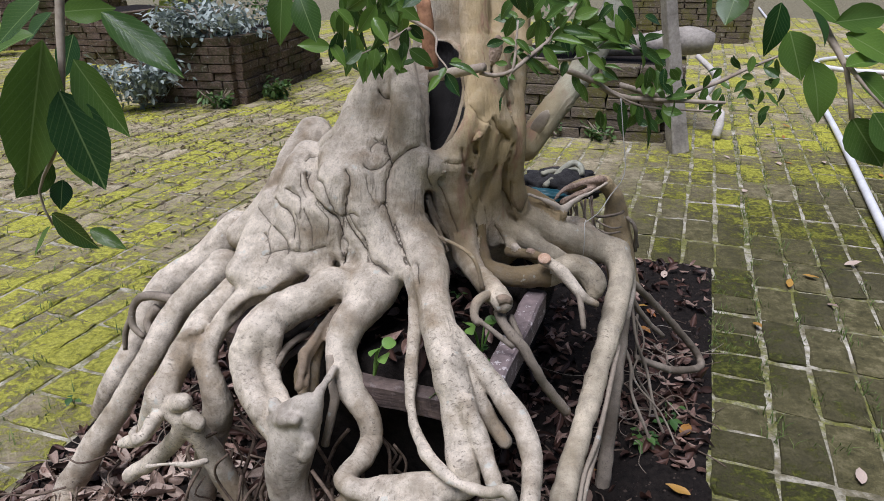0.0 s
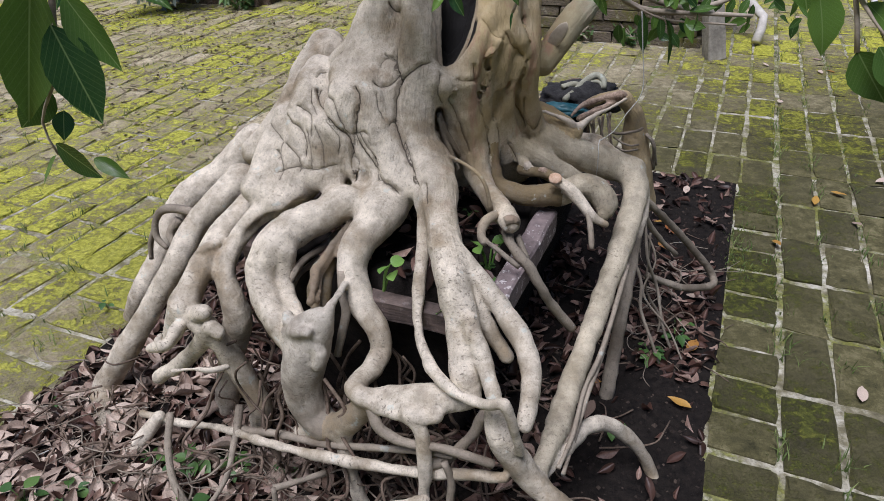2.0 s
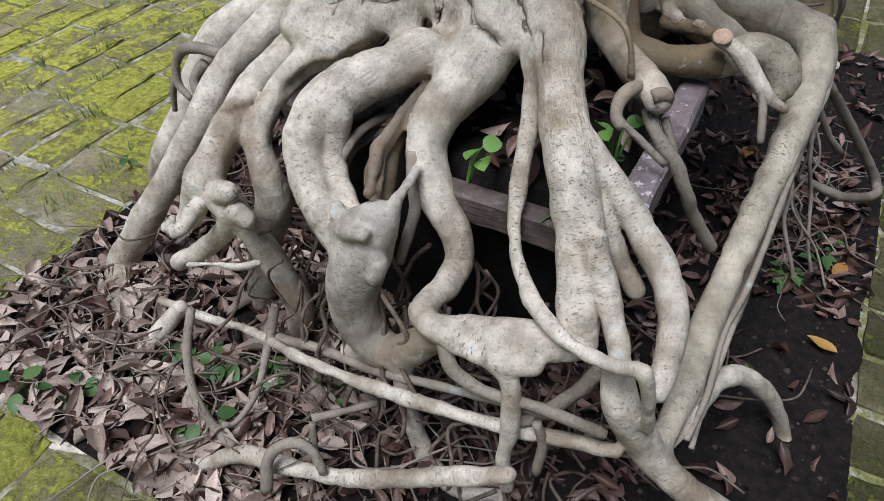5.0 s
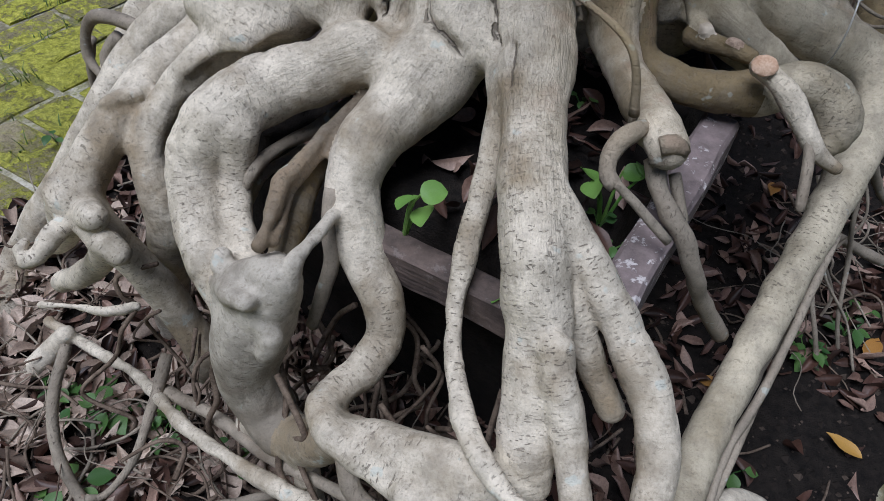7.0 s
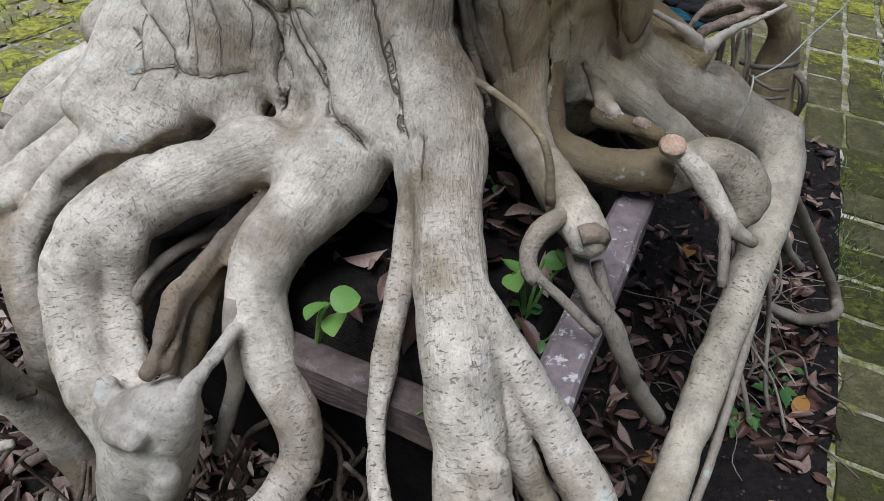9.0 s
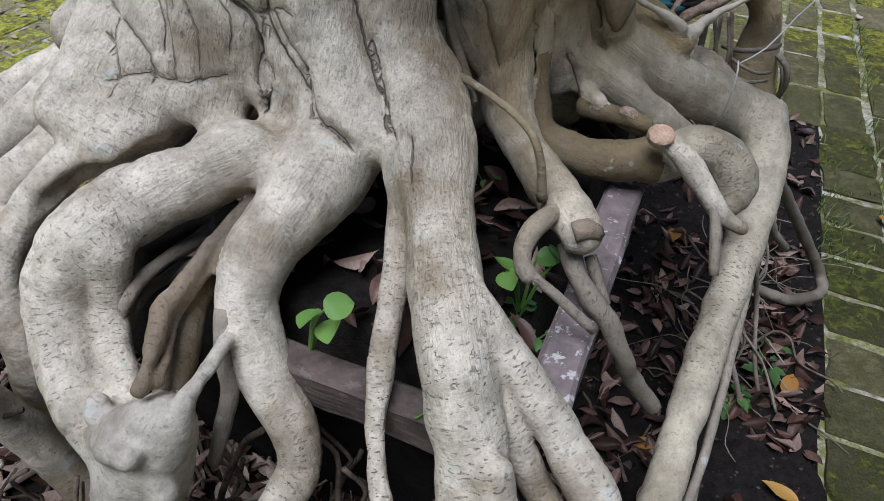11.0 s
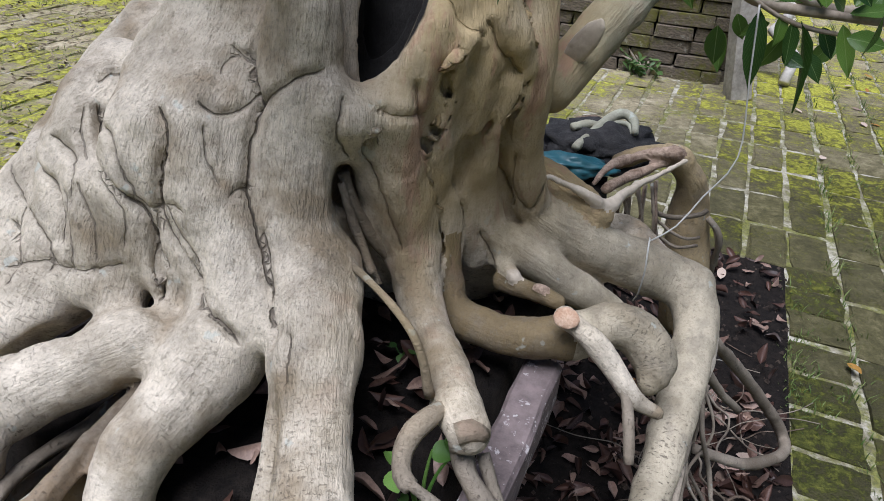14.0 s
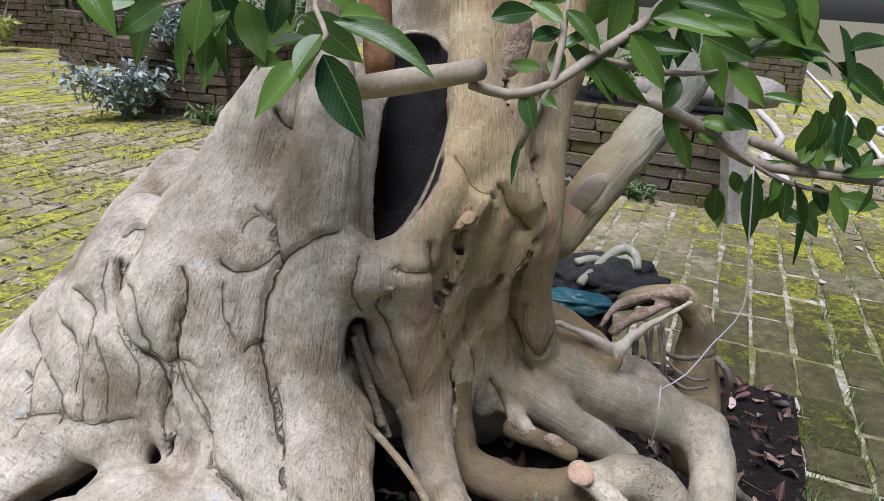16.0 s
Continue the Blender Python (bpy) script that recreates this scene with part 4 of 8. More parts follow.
crease(0.0050, (-0.004, 1.204, 0.644), (-0.021, 1.204, 0.637), (-0.035, 1.202, 0.626), (-0.048, 1.196, 0.613))
crease(0.0050, (-0.086, 1.192, 0.613), (-0.073, 1.191, 0.610), (-0.060, 1.198, 0.617), (-0.052, 1.205, 0.626))
crease(0.0060, (-0.115, 1.184, 0.609), (-0.108, 1.173, 0.600), (-0.113, 1.165, 0.572), (-0.116, 1.162, 0.549), (-0.112, 1.159, 0.526), (-0.097, 1.153, 0.508), (-0.085, 1.144, 0.490))
crease(0.0050, (-0.085, 1.144, 0.490), (-0.076, 1.135, 0.478), (-0.060, 1.123, 0.474), (-0.044, 1.107, 0.471))
crease(0.0080, (-0.189, 1.223, 0.591), (-0.173, 1.193, 0.574), (-0.149, 1.171, 0.554), (-0.128, 1.163, 0.539), (-0.122, 1.160, 0.515), (-0.119, 1.155, 0.487), (-0.121, 1.149, 0.470))
crease(0.0050, (-0.237, 1.217, 0.549), (-0.208, 1.192, 0.534), (-0.200, 1.180, 0.519), (-0.200, 1.172, 0.500))
crease(0.0040, (-0.213, 1.214, 0.564), (-0.189, 1.193, 0.556), (-0.187, 1.180, 0.533))
crease(0.0040, (-0.142, 1.247, 0.634), (-0.153, 1.228, 0.615), (-0.184, 1.214, 0.588))
crease(0.0040, (-0.193, 1.245, 0.604), (-0.164, 1.250, 0.624), (-0.140, 1.254, 0.642))
crease(0.0030, (-0.082, 1.181, 0.600), (-0.080, 1.172, 0.582), (-0.071, 1.170, 0.565))
crease(0.0040, (-0.107, 1.161, 0.544), (-0.100, 1.157, 0.525), (-0.087, 1.151, 0.510), (-0.085, 1.145, 0.492))
crease(0.0040, (-0.236, 1.191, 0.510), (-0.217, 1.175, 0.496), (-0.213, 1.162, 0.478))
crease(0.0040, (-0.255, 1.188, 0.498), (-0.240, 1.169, 0.480), (-0.245, 1.153, 0.463))
crease(0.0030, (-0.161, 1.178, 0.558), (-0.143, 1.166, 0.538), (-0.147, 1.164, 0.514))
crease(0.0030, (-0.182, 1.182, 0.543), (-0.170, 1.169, 0.522), (-0.172, 1.164, 0.494))
crease(0.0030, (-0.194, 1.185, 0.535), (-0.189, 1.171, 0.507), (-0.191, 1.161, 0.482))
crease(0.0070, (0.098, 1.245, 0.664), (0.088, 1.238, 0.654), (0.084, 1.240, 0.637), (0.087, 1.248, 0.613), (0.079, 1.245, 0.591), (0.071, 1.240, 0.579), (0.073, 1.251, 0.537), (0.083, 1.260, 0.493), (0.088, 1.240, 0.460))
crease(0.0060, (0.108, 1.294, 0.741), (0.112, 1.279, 0.713), (0.124, 1.278, 0.692), (0.144, 1.288, 0.664))
crease(0.0050, (0.113, 1.258, 0.674), (0.123, 1.263, 0.655), (0.137, 1.275, 0.637), (0.147, 1.284, 0.640))
crease(0.0080, (0.117, 1.274, 0.588), (0.105, 1.268, 0.573), (0.100, 1.269, 0.556), (0.100, 1.275, 0.533))
crease(0.0050, (0.100, 1.275, 0.533), (0.104, 1.284, 0.494), (0.107, 1.272, 0.459))
crease(0.0070, (0.134, 1.286, 0.582), (0.136, 1.302, 0.542), (0.144, 1.320, 0.500), (0.145, 1.320, 0.478))
crease(0.0060, (0.141, 1.295, 0.690), (0.140, 1.285, 0.669), (0.149, 1.288, 0.650), (0.142, 1.281, 0.622), (0.133, 1.284, 0.588))
crease(0.0040, (0.035, 1.209, 0.603), (0.030, 1.205, 0.571), (0.041, 1.215, 0.536), (0.058, 1.214, 0.491))
crease(0.0040, (0.064, 1.229, 0.632), (0.062, 1.230, 0.602), (0.069, 1.239, 0.579))
crease(0.0040, (0.014, 1.202, 0.626), (0.012, 1.194, 0.602), (0.017, 1.195, 0.574))
crease(0.0030, (0.038, 1.212, 0.616), (0.050, 1.221, 0.610), (0.068, 1.233, 0.611))
crease(0.0030, (0.146, 1.304, 0.553), (0.148, 1.319, 0.517), (0.165, 1.334, 0.492), (0.173, 1.335, 0.512))
crease(0.0030, (0.079, 1.243, 0.696), (0.094, 1.244, 0.675), (0.107, 1.252, 0.666))
crease(0.0040, (0.121, 1.298, 0.476), (0.141, 1.302, 0.444), (0.146, 1.291, 0.426))
crease(0.0040, (-0.086, 1.150, 0.507), (-0.072, 1.132, 0.479), (-0.047, 1.106, 0.473))
crease(0.0050, (-0.038, 1.160, 0.534), (-0.028, 1.140, 0.512), (-0.024, 1.106, 0.490))
crease(0.0040, (-0.110, 1.166, 0.583), (-0.121, 1.161, 0.518), (-0.114, 1.156, 0.497))
crease(0.0050, (0.002, 1.091, 0.492), (0.006, 1.078, 0.482), (0.009, 1.071, 0.474))
crease(0.0030, (-0.074, 1.226, 0.648), (-0.066, 1.221, 0.644), (-0.058, 1.218, 0.643))
crease(0.0030, (-0.081, 1.214, 0.632), (-0.077, 1.221, 0.640), (-0.066, 1.223, 0.647))
crease(0.0030, (-0.119, 1.162, 0.544), (-0.105, 1.161, 0.548), (-0.097, 1.161, 0.545))
crease(0.0030, (-0.062, 1.169, 0.558), (-0.057, 1.172, 0.561), (-0.052, 1.174, 0.562))
crease(0.0040, (-0.169, 1.206, 0.593), (-0.147, 1.182, 0.587), (-0.140, 1.170, 0.565), (-0.126, 1.163, 0.542))
crease(0.0030, (-0.197, 1.224, 0.587), (-0.194, 1.209, 0.574), (-0.183, 1.193, 0.562))
crease(0.0030, (-0.251, 1.163, 0.471), (-0.223, 1.165, 0.480), (-0.186, 1.161, 0.483), (-0.153, 1.162, 0.493))
crease(0.0030, (-0.272, 1.220, 0.532), (-0.247, 1.199, 0.515), (-0.252, 1.182, 0.491))
# thin aerial roots
thin_root((-0.482, 1.530, 0.307, 0.009), (-0.486, 1.543, 0.340, 0.009), (-0.484, 1.558, 0.367, 0.010), (-0.473, 1.568, 0.379, 0.010), (-0.458, 1.572, 0.369, 0.011), (-0.449, 1.566, 0.346, 0.011), (-0.447, 1.554, 0.318, 0.011))
thin_root((-0.056, 0.852, 0.268, 0.008), (-0.040, 0.835, 0.244, 0.008), (-0.001, 0.823, 0.234, 0.007), (0.050, 0.812, 0.240, 0.006), (0.118, 0.806, 0.222, 0.007))
thin_root((-0.121, 1.018, 0.381, 0.008), (-0.118, 0.996, 0.353, 0.008), (-0.114, 0.984, 0.328, 0.007), (-0.121, 0.973, 0.294, 0.007), (-0.130, 0.966, 0.258, 0.006))
thin_root((0.124, 1.085, 0.423, 0.009), (0.130, 1.068, 0.412, 0.008), (0.143, 1.056, 0.398, 0.008), (0.160, 1.051, 0.380, 0.008), (0.179, 1.050, 0.346, 0.008), (0.203, 1.067, 0.294, 0.008), (0.239, 1.089, 0.234, 0.009))
thin_root((0.141, 1.082, 0.416, 0.005), (0.147, 1.071, 0.406, 0.005), (0.157, 1.060, 0.389, 0.005))
thin_root((0.121, 1.064, 0.451, 0.007), (0.131, 1.067, 0.453, 0.007), (0.139, 1.071, 0.445, 0.006))
thin_root((0.120, 1.069, 0.435, 0.006), (0.128, 1.066, 0.441, 0.006))
thin_root((0.114, 1.095, 0.448, 0.007), (0.103, 1.078, 0.452, 0.007), (0.092, 1.062, 0.451, 0.008), (0.087, 1.051, 0.440, 0.007), (0.089, 1.039, 0.434, 0.007), (0.096, 1.033, 0.431, 0.006))
thin_root((0.095, 1.032, 0.435, 0.004), (0.116, 1.029, 0.419, 0.004), (0.144, 1.025, 0.396, 0.004))
thin_root((0.003, 1.196, 0.504, 0.004), (0.046, 1.145, 0.510, 0.003), (0.078, 1.105, 0.508, 0.003), (0.091, 1.095, 0.490, 0.003), (0.099, 1.095, 0.453, 0.004))
thin_root((-0.213, 1.020, 0.340, 0.005), (-0.202, 1.032, 0.368, 0.006), (-0.192, 1.066, 0.371, 0.006), (-0.178, 1.099, 0.368, 0.006), (-0.151, 1.137, 0.384, 0.006))
thin_root((-0.223, 1.036, 0.307, 0.004), (-0.205, 1.048, 0.346, 0.005), (-0.191, 1.076, 0.350, 0.005), (-0.165, 1.103, 0.363, 0.005))
thin_root((0.008, 1.224, 0.558, 0.005), (0.018, 1.226, 0.524, 0.006), (0.035, 1.231, 0.493, 0.006), (0.054, 1.238, 0.467, 0.006))
thin_root((0.008, 1.216, 0.552, 0.003), (0.017, 1.216, 0.521, 0.004), (0.027, 1.210, 0.500, 0.004), (0.037, 1.199, 0.481, 0.004))
thin_root((0.012, 1.222, 0.517, 0.003), (0.027, 1.219, 0.488, 0.004), (0.041, 1.206, 0.465, 0.004))
thin_root((0.355, 1.355, 0.366, 0.006), (0.403, 1.384, 0.316, 0.007), (0.498, 1.456, 0.202, 0.008), (0.588, 1.494, 0.088, 0.009), (0.582, 1.454, 0.078, 0.008), (0.501, 1.392, 0.113, 0.008), (0.416, 1.360, 0.163, 0.007))
thin_root((0.380, 1.364, 0.354, 0.006), (0.399, 1.374, 0.289, 0.006), (0.444, 1.407, 0.219, 0.006), (0.487, 1.430, 0.172, 0.005))
thin_root((0.248, 1.191, 0.419, 0.006), (0.257, 1.175, 0.405, 0.005), (0.262, 1.160, 0.384, 0.005), (0.264, 1.140, 0.360, 0.004))
thin_root((-0.309, 0.939, 0.104, 0.008), (-0.228, 0.917, 0.127, 0.007), (-0.151, 0.883, 0.151, 0.006), (-0.086, 0.866, 0.169, 0.006), (-0.007, 0.838, 0.202, 0.005), (0.063, 0.816, 0.221, 0.004))
thin_root((-0.428, 0.949, 0.123, 0.007), (-0.411, 0.894, 0.103, 0.006), (-0.392, 0.855, 0.063, 0.006), (-0.353, 0.827, 0.027, 0.006), (-0.325, 0.811, 0.033, 0.006))
thin_root((-0.310, 0.966, 0.135, 0.007), (-0.307, 0.916, 0.105, 0.006), (-0.309, 0.871, 0.074, 0.005), (-0.330, 0.838, 0.046, 0.004), (-0.342, 0.826, 0.055, 0.004))
thin_root((-0.248, 0.751, 0.064, 0.008), (-0.246, 0.773, 0.103, 0.007), (-0.220, 0.784, 0.126, 0.007), (-0.195, 0.783, 0.118, 0.006), (-0.181, 0.772, 0.092, 0.006))
thin_root((-0.200, 0.805, 0.140, 0.004), (-0.200, 0.794, 0.082, 0.004), (-0.213, 0.783, 0.010, 0.005))
thin_root((-0.213, 0.828, 0.108, 0.006), (-0.179, 0.849, 0.103, 0.005), (-0.144, 0.871, 0.099, 0.005))
thin_root((0.102, 0.835, 0.286, 0.008), (0.086, 0.840, 0.237, 0.008), (0.053, 0.829, 0.201, 0.008), (0.020, 0.817, 0.197, 0.007))
thin_root((0.050, 0.812, 0.214, 0.006), (0.060, 0.806, 0.182, 0.006), (0.058, 0.795, 0.141, 0.006))
thin_root((-0.470, 1.272, 0.327, 0.009), (-0.528, 1.271, 0.336, 0.009), (-0.557, 1.271, 0.312, 0.007), (-0.563, 1.264, 0.276, 0.007), (-0.540, 1.252, 0.256, 0.005))
thin_root((-0.583, 1.302, 0.278, 0.006), (-0.608, 1.308, 0.233, 0.006), (-0.617, 1.307, 0.192, 0.005))
thin_root((-0.511, 1.271, 0.313, 0.009), (-0.530, 1.260, 0.287, 0.009), (-0.517, 1.243, 0.266, 0.007), (-0.504, 1.226, 0.253, 0.006))
thin_root((0.342, 1.219, 0.280, 0.0050), (0.313, 1.129, 0.245, 0.0047), (0.285, 1.050, 0.213, 0.0044), (0.255, 0.984, 0.197, 0.0041), (0.233, 0.902, 0.185, 0.0038), (0.209, 0.844, 0.177, 0.0035))
thin_root((0.313, 1.129, 0.237, 0.0040), (0.286, 1.049, 0.200, 0.0038), (0.261, 0.980, 0.192, 0.0035), (0.236, 0.904, 0.170, 0.0033), (0.216, 0.840, 0.169, 0.0030))
thin_root((0.269, 1.045, 0.199, 0.0045), (0.243, 0.987, 0.177, 0.0042), (0.226, 0.904, 0.183, 0.0040), (0.200, 0.853, 0.170, 0.0037))
thin_root((0.372, 1.340, 0.330, 0.012), (0.365, 1.290, 0.250, 0.012), (0.350, 1.235, 0.160, 0.012), (0.338, 1.190, 0.070, 0.013), (0.330, 1.165, 0.000, 0.014))
thin_root((0.375, 1.387, 0.300, 0.0019), (0.424, 1.350, 0.214, 0.0019), (0.409, 1.336, 0.134, 0.0019), (0.467, 1.312, 0.062, 0.0019), (0.497, 1.279, 0.006, 0.0019))
thin_root((0.365, 1.387, 0.231, 0.0034), (0.400, 1.340, 0.165, 0.0034), (0.406, 1.323, 0.104, 0.0034), (0.430, 1.288, 0.049, 0.0034), (0.448, 1.268, 0.006, 0.0034))
thin_root((0.412, 1.374, 0.255, 0.0023), (0.417, 1.372, 0.182, 0.0023), (0.424, 1.375, 0.114, 0.0023), (0.459, 1.368, 0.053, 0.0023), (0.461, 1.361, 0.006, 0.0023))
thin_root((0.393, 1.373, 0.311, 0.0031), (0.405, 1.337, 0.222, 0.0031), (0.438, 1.348, 0.139, 0.0031), (0.456, 1.318, 0.064, 0.0031), (0.481, 1.311, 0.006, 0.0031))


def chain_distance(rows, step, lo, cell, shape, margin):
    """Signed distance to a chain of round cones on the part of the field near it."""
    q = smooth_path(rows, step)
    reach = q[:, 3].max() + margin
    i0 = np.maximum(np.floor((q[:, :3].min(0) - reach - lo) / cell).astype(int), 0)
    i1 = np.minimum(np.ceil((q[:, :3].max(0) + reach - lo) / cell).astype(int) + 1, shape)
    d = np.full(i1 - i0, 9.0, np.float32)
    base = lo + i0 * cell
    for a, b in zip(q, q[1:]):
        rr = max(a[3], b[3]) + margin
        s0 = np.maximum(np.floor((np.minimum(a[:3], b[:3]) - rr - base) / cell).astype(int), 0)
        s1 = np.minimum(np.ceil((np.maximum(a[:3], b[:3]) + rr - base) / cell).astype(int) + 1, d.shape)
        if (s1 <= s0).any():
            continue
        gx, gy, gz = np.meshgrid(*[(base[k] + np.arange(s0[k], s1[k]) * cell).astype(np.float32) for k in range(3)], indexing="ij", sparse=True)
        ab = b[:3] - a[:3]
        l2 = max(float(ab @ ab), 1e-9)
        t = np.clip(((gx - a[0]) * ab[0] + (gy - a[1]) * ab[1] + (gz - a[2]) * ab[2]) / l2, 0, 1)
        dd = np.sqrt((gx - a[0] - t * ab[0]) ** 2 + (gy - a[1] - t * ab[1]) ** 2 + (gz - a[2] - t * ab[2]) ** 2) - (a[3] + (b[3] - a[3]) * t)
        sl = tuple(slice(s0[k], s1[k]) for k in range(3))
        d[sl] = np.minimum(d[sl], dd)
    return d, tuple(slice(i0[k], i1[k]) for k in range(3))


def surface_net(F, lo, cell):
    """A quad skin of the field's zero level."""
    inside = F < 0
    n0, n1, n2 = F.shape
    cnt = np.zeros((n0 - 1, n1 - 1, n2 - 1), np.uint8)
    for dx in (0, 1):
        for dy in (0, 1):
            for dz in (0, 1):
                cnt += inside[dx:n0 - 1 + dx, dy:n1 - 1 + dy, dz:n2 - 1 + dz]
    act = np.argwhere((cnt > 0) & (cnt < 8))
    index = np.full(cnt.shape, -1, np.int32)
    index[act[:, 0], act[:, 1], act[:, 2]] = np.arange(len(act))
    corners = [(dx, dy, dz) for dx in (0, 1) for dy in (0, 1) for dz in (0, 1)]
    val = {c: F[act[:, 0] + c[0], act[:, 1] + c[1], act[:, 2] + c[2]] for c in corners}
    acc, num = np.zeros((len(act), 3)), np.zeros(len(act))
    for c in corners:
        for k in range(3):
            if c[k] == 0:
                e = tuple(1 if j == k else c[j] for j in range(3))
                a, b = val[c], val[e]
                cross = (a < 0) != (b < 0)
                t = np.where(cross, a / np.where(cross, a - b, 1), 0)
                p = np.tile(np.array(c, float), (len(act), 1))
                p[:, k] += t
                acc += p * cross[:, None]
                num += cross
    verts = lo + (act + acc / num[:, None]) * cell
    quads = []
    for k in range(3):
        s0 = [slice(None)] * 3
        s1 = [slice(None)] * 3
        s0[k], s1[k] = slice(0, -1), slice(1, None)
        ch = np.argwhere(inside[tuple(s0)] != inside[tuple(s1)])
        i, j = (k + 1) % 3, (k + 2) % 3
        ok = (ch[:, i] > 0) & (ch[:, j] > 0) & (ch[:, i] < F.shape[i] - 1) & (ch[:, j] < F.shape[j] - 1)
        ch = ch[ok]
        flip = inside[ch[:, 0], ch[:, 1], ch[:, 2]]
        ids = []
        for di, dj in ((-1, -1), (0, -1), (0, 0), (-1, 0)):
            c = ch.copy()
            c[:, i] += di
            c[:, j] += dj
            ids.append(index[c[:, 0], c[:, 1], c[:, 2]])
        q = np.stack(ids, 1)
        q[~flip] = q[~flip][:, ::-1]
        quads.append(q)
    return verts, np.vstack(quads)


KIND_BARK = {"hollow": HOLLOW_DARK, "limb": LIMBBARK, "stump": STUMPBARK, "cut_face": CREAM, "torn_wood": TORN,
             "root:brown": BROWNBARK, "root:rough": ROUGHBARK, "root:olive": OLIVEBARK, "root:sheath": SHEATHBARK}


def build_fig():
    tree = new("fig_tree")
    tagged(tree, "pale grey fig tree on tall exposed twisting roots", "tree")
    tree.location = (0, 1.45, 0)
    cell = 0.0029
    lo, hi = np.array((-0.82, 0.70, -0.03)), np.array((0.62, 1.92, 0.96))
    shape = np.ceil((hi - lo) / cell).astype(int)
    F = np.full(shape, 9.0, np.float32)
    near = np.full(shape, 9.0, np.float32)
    owner = np.zeros(shape, np.int16)
    carve_shade = np.zeros(shape, np.float32)
    kinds, idx = ["trunk"], 0
    HOLLOW_ID = sum(k != "trunk" for k, _, _ in STEMS) + 1
    for kind, soft, rows in STEMS:
        if kind == "trunk":
            who = 0
        else:
            idx += 1
            who = idx
            kinds.append(kind)
        d, sl = chain_distance(rows, 0.03 if kind == "trunk" else 0.014, lo, cell, shape, 0.05 if kind == "trunk" else 0.03)
        f = F[sl]
        h = np.clip(0.5 + 0.5 * (f - d) / soft, 0, 1)
        F[sl] = np.where(h >= 1, d, np.where(h <= 0, f, f + (d - f) * h - soft * h * (1 - h)))
        closer = d < near[sl]
        owner[sl] = np.where(closer, who, owner[sl])
        near[sl] = np.minimum(near[sl], d)
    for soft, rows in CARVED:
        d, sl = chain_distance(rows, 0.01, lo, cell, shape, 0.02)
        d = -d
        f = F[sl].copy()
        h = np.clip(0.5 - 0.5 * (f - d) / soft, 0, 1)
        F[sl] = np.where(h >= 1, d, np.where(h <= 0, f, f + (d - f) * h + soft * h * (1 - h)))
        # faces carved by the big hollows get its painted shade, by depth
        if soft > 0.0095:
            carve_shade[sl] = np.maximum(carve_shade[sl], np.clip((d - f - 0.0005) / 0.005, 0, 1))
    verts, quads = surface_net(F, lo, cell)
    fn = np.cross(verts[quads[:, 2]] - verts[quads[:, 0]], verts[quads[:, 3]] - verts[quads[:, 1]])
    vn = np.zeros_like(verts)
    for k in range(4):
        np.add.at(vn, quads[:, k], fn)
    vn /= np.linalg.norm(vn, axis=1)[:, None] + 1e-12
    # folds that run down the trunk, and knobbly roots
    push = np.empty(len(verts))
    for i, p in enumerate(verts):
        x, y, z = p
        a = noise.noise(Vector((x * 22, y * 22, z * 6 + 3)))
        b = noise.noise(Vector((x * 48, y * 48, z * 30)))
        c = noise.noise(Vector((x * 13, y * 13, z * 13 + 9)))
        big = min(max((z - 0.38) / 0.1, 0.0), 1.0)
        w = noise.noise(Vector((x * 9, y * 9, z * 9 + 40)))
        fold = noise.noise(Vector((x * 13 + 0.6 * w, y * 13, z * 3.2 + 0.9 * w)))
        crease = max(0.0, 1 - abs(fold) / 0.055) ** 1.3
        fold2 = noise.noise(Vector((x * 34 - w, y * 34, z * 14 + 20 + w)))
        crease2 = max(0.0, 1 - abs(fold2) / 0.08)
        rope = 0.7 - abs(noise.noise(Vector((x * 30 + w, y * 30, z * 8 + 60 + 1.5 * w))))
        push[i] = big * (0.0045 * (rope - 0.45) + 0.0010 * a + 0.001 * c - 0.0010 * crease - 0.0008 * crease2) + 0.0012 * b + (1 - big) * (0.0030 * c + 0.0010 * b - 0.0008 * crease2)
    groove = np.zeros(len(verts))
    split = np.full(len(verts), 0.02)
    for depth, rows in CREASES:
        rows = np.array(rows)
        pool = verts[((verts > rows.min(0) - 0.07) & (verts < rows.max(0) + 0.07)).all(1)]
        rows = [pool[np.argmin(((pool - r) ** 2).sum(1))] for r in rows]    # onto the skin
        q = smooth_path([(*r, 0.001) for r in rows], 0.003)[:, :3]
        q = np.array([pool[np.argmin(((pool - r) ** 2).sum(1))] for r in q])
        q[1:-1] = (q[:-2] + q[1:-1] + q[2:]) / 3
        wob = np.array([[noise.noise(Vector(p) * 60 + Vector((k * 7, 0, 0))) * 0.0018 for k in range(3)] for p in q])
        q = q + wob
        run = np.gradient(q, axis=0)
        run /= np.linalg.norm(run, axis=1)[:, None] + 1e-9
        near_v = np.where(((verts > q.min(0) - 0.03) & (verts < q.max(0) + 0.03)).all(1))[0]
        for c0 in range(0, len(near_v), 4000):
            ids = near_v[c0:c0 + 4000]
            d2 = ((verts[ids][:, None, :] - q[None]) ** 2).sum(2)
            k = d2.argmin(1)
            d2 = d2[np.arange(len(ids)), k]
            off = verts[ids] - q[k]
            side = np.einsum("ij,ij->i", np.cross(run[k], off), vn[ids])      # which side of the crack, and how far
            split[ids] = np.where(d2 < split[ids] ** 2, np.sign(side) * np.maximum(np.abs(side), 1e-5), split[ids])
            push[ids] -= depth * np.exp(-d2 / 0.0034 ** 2)
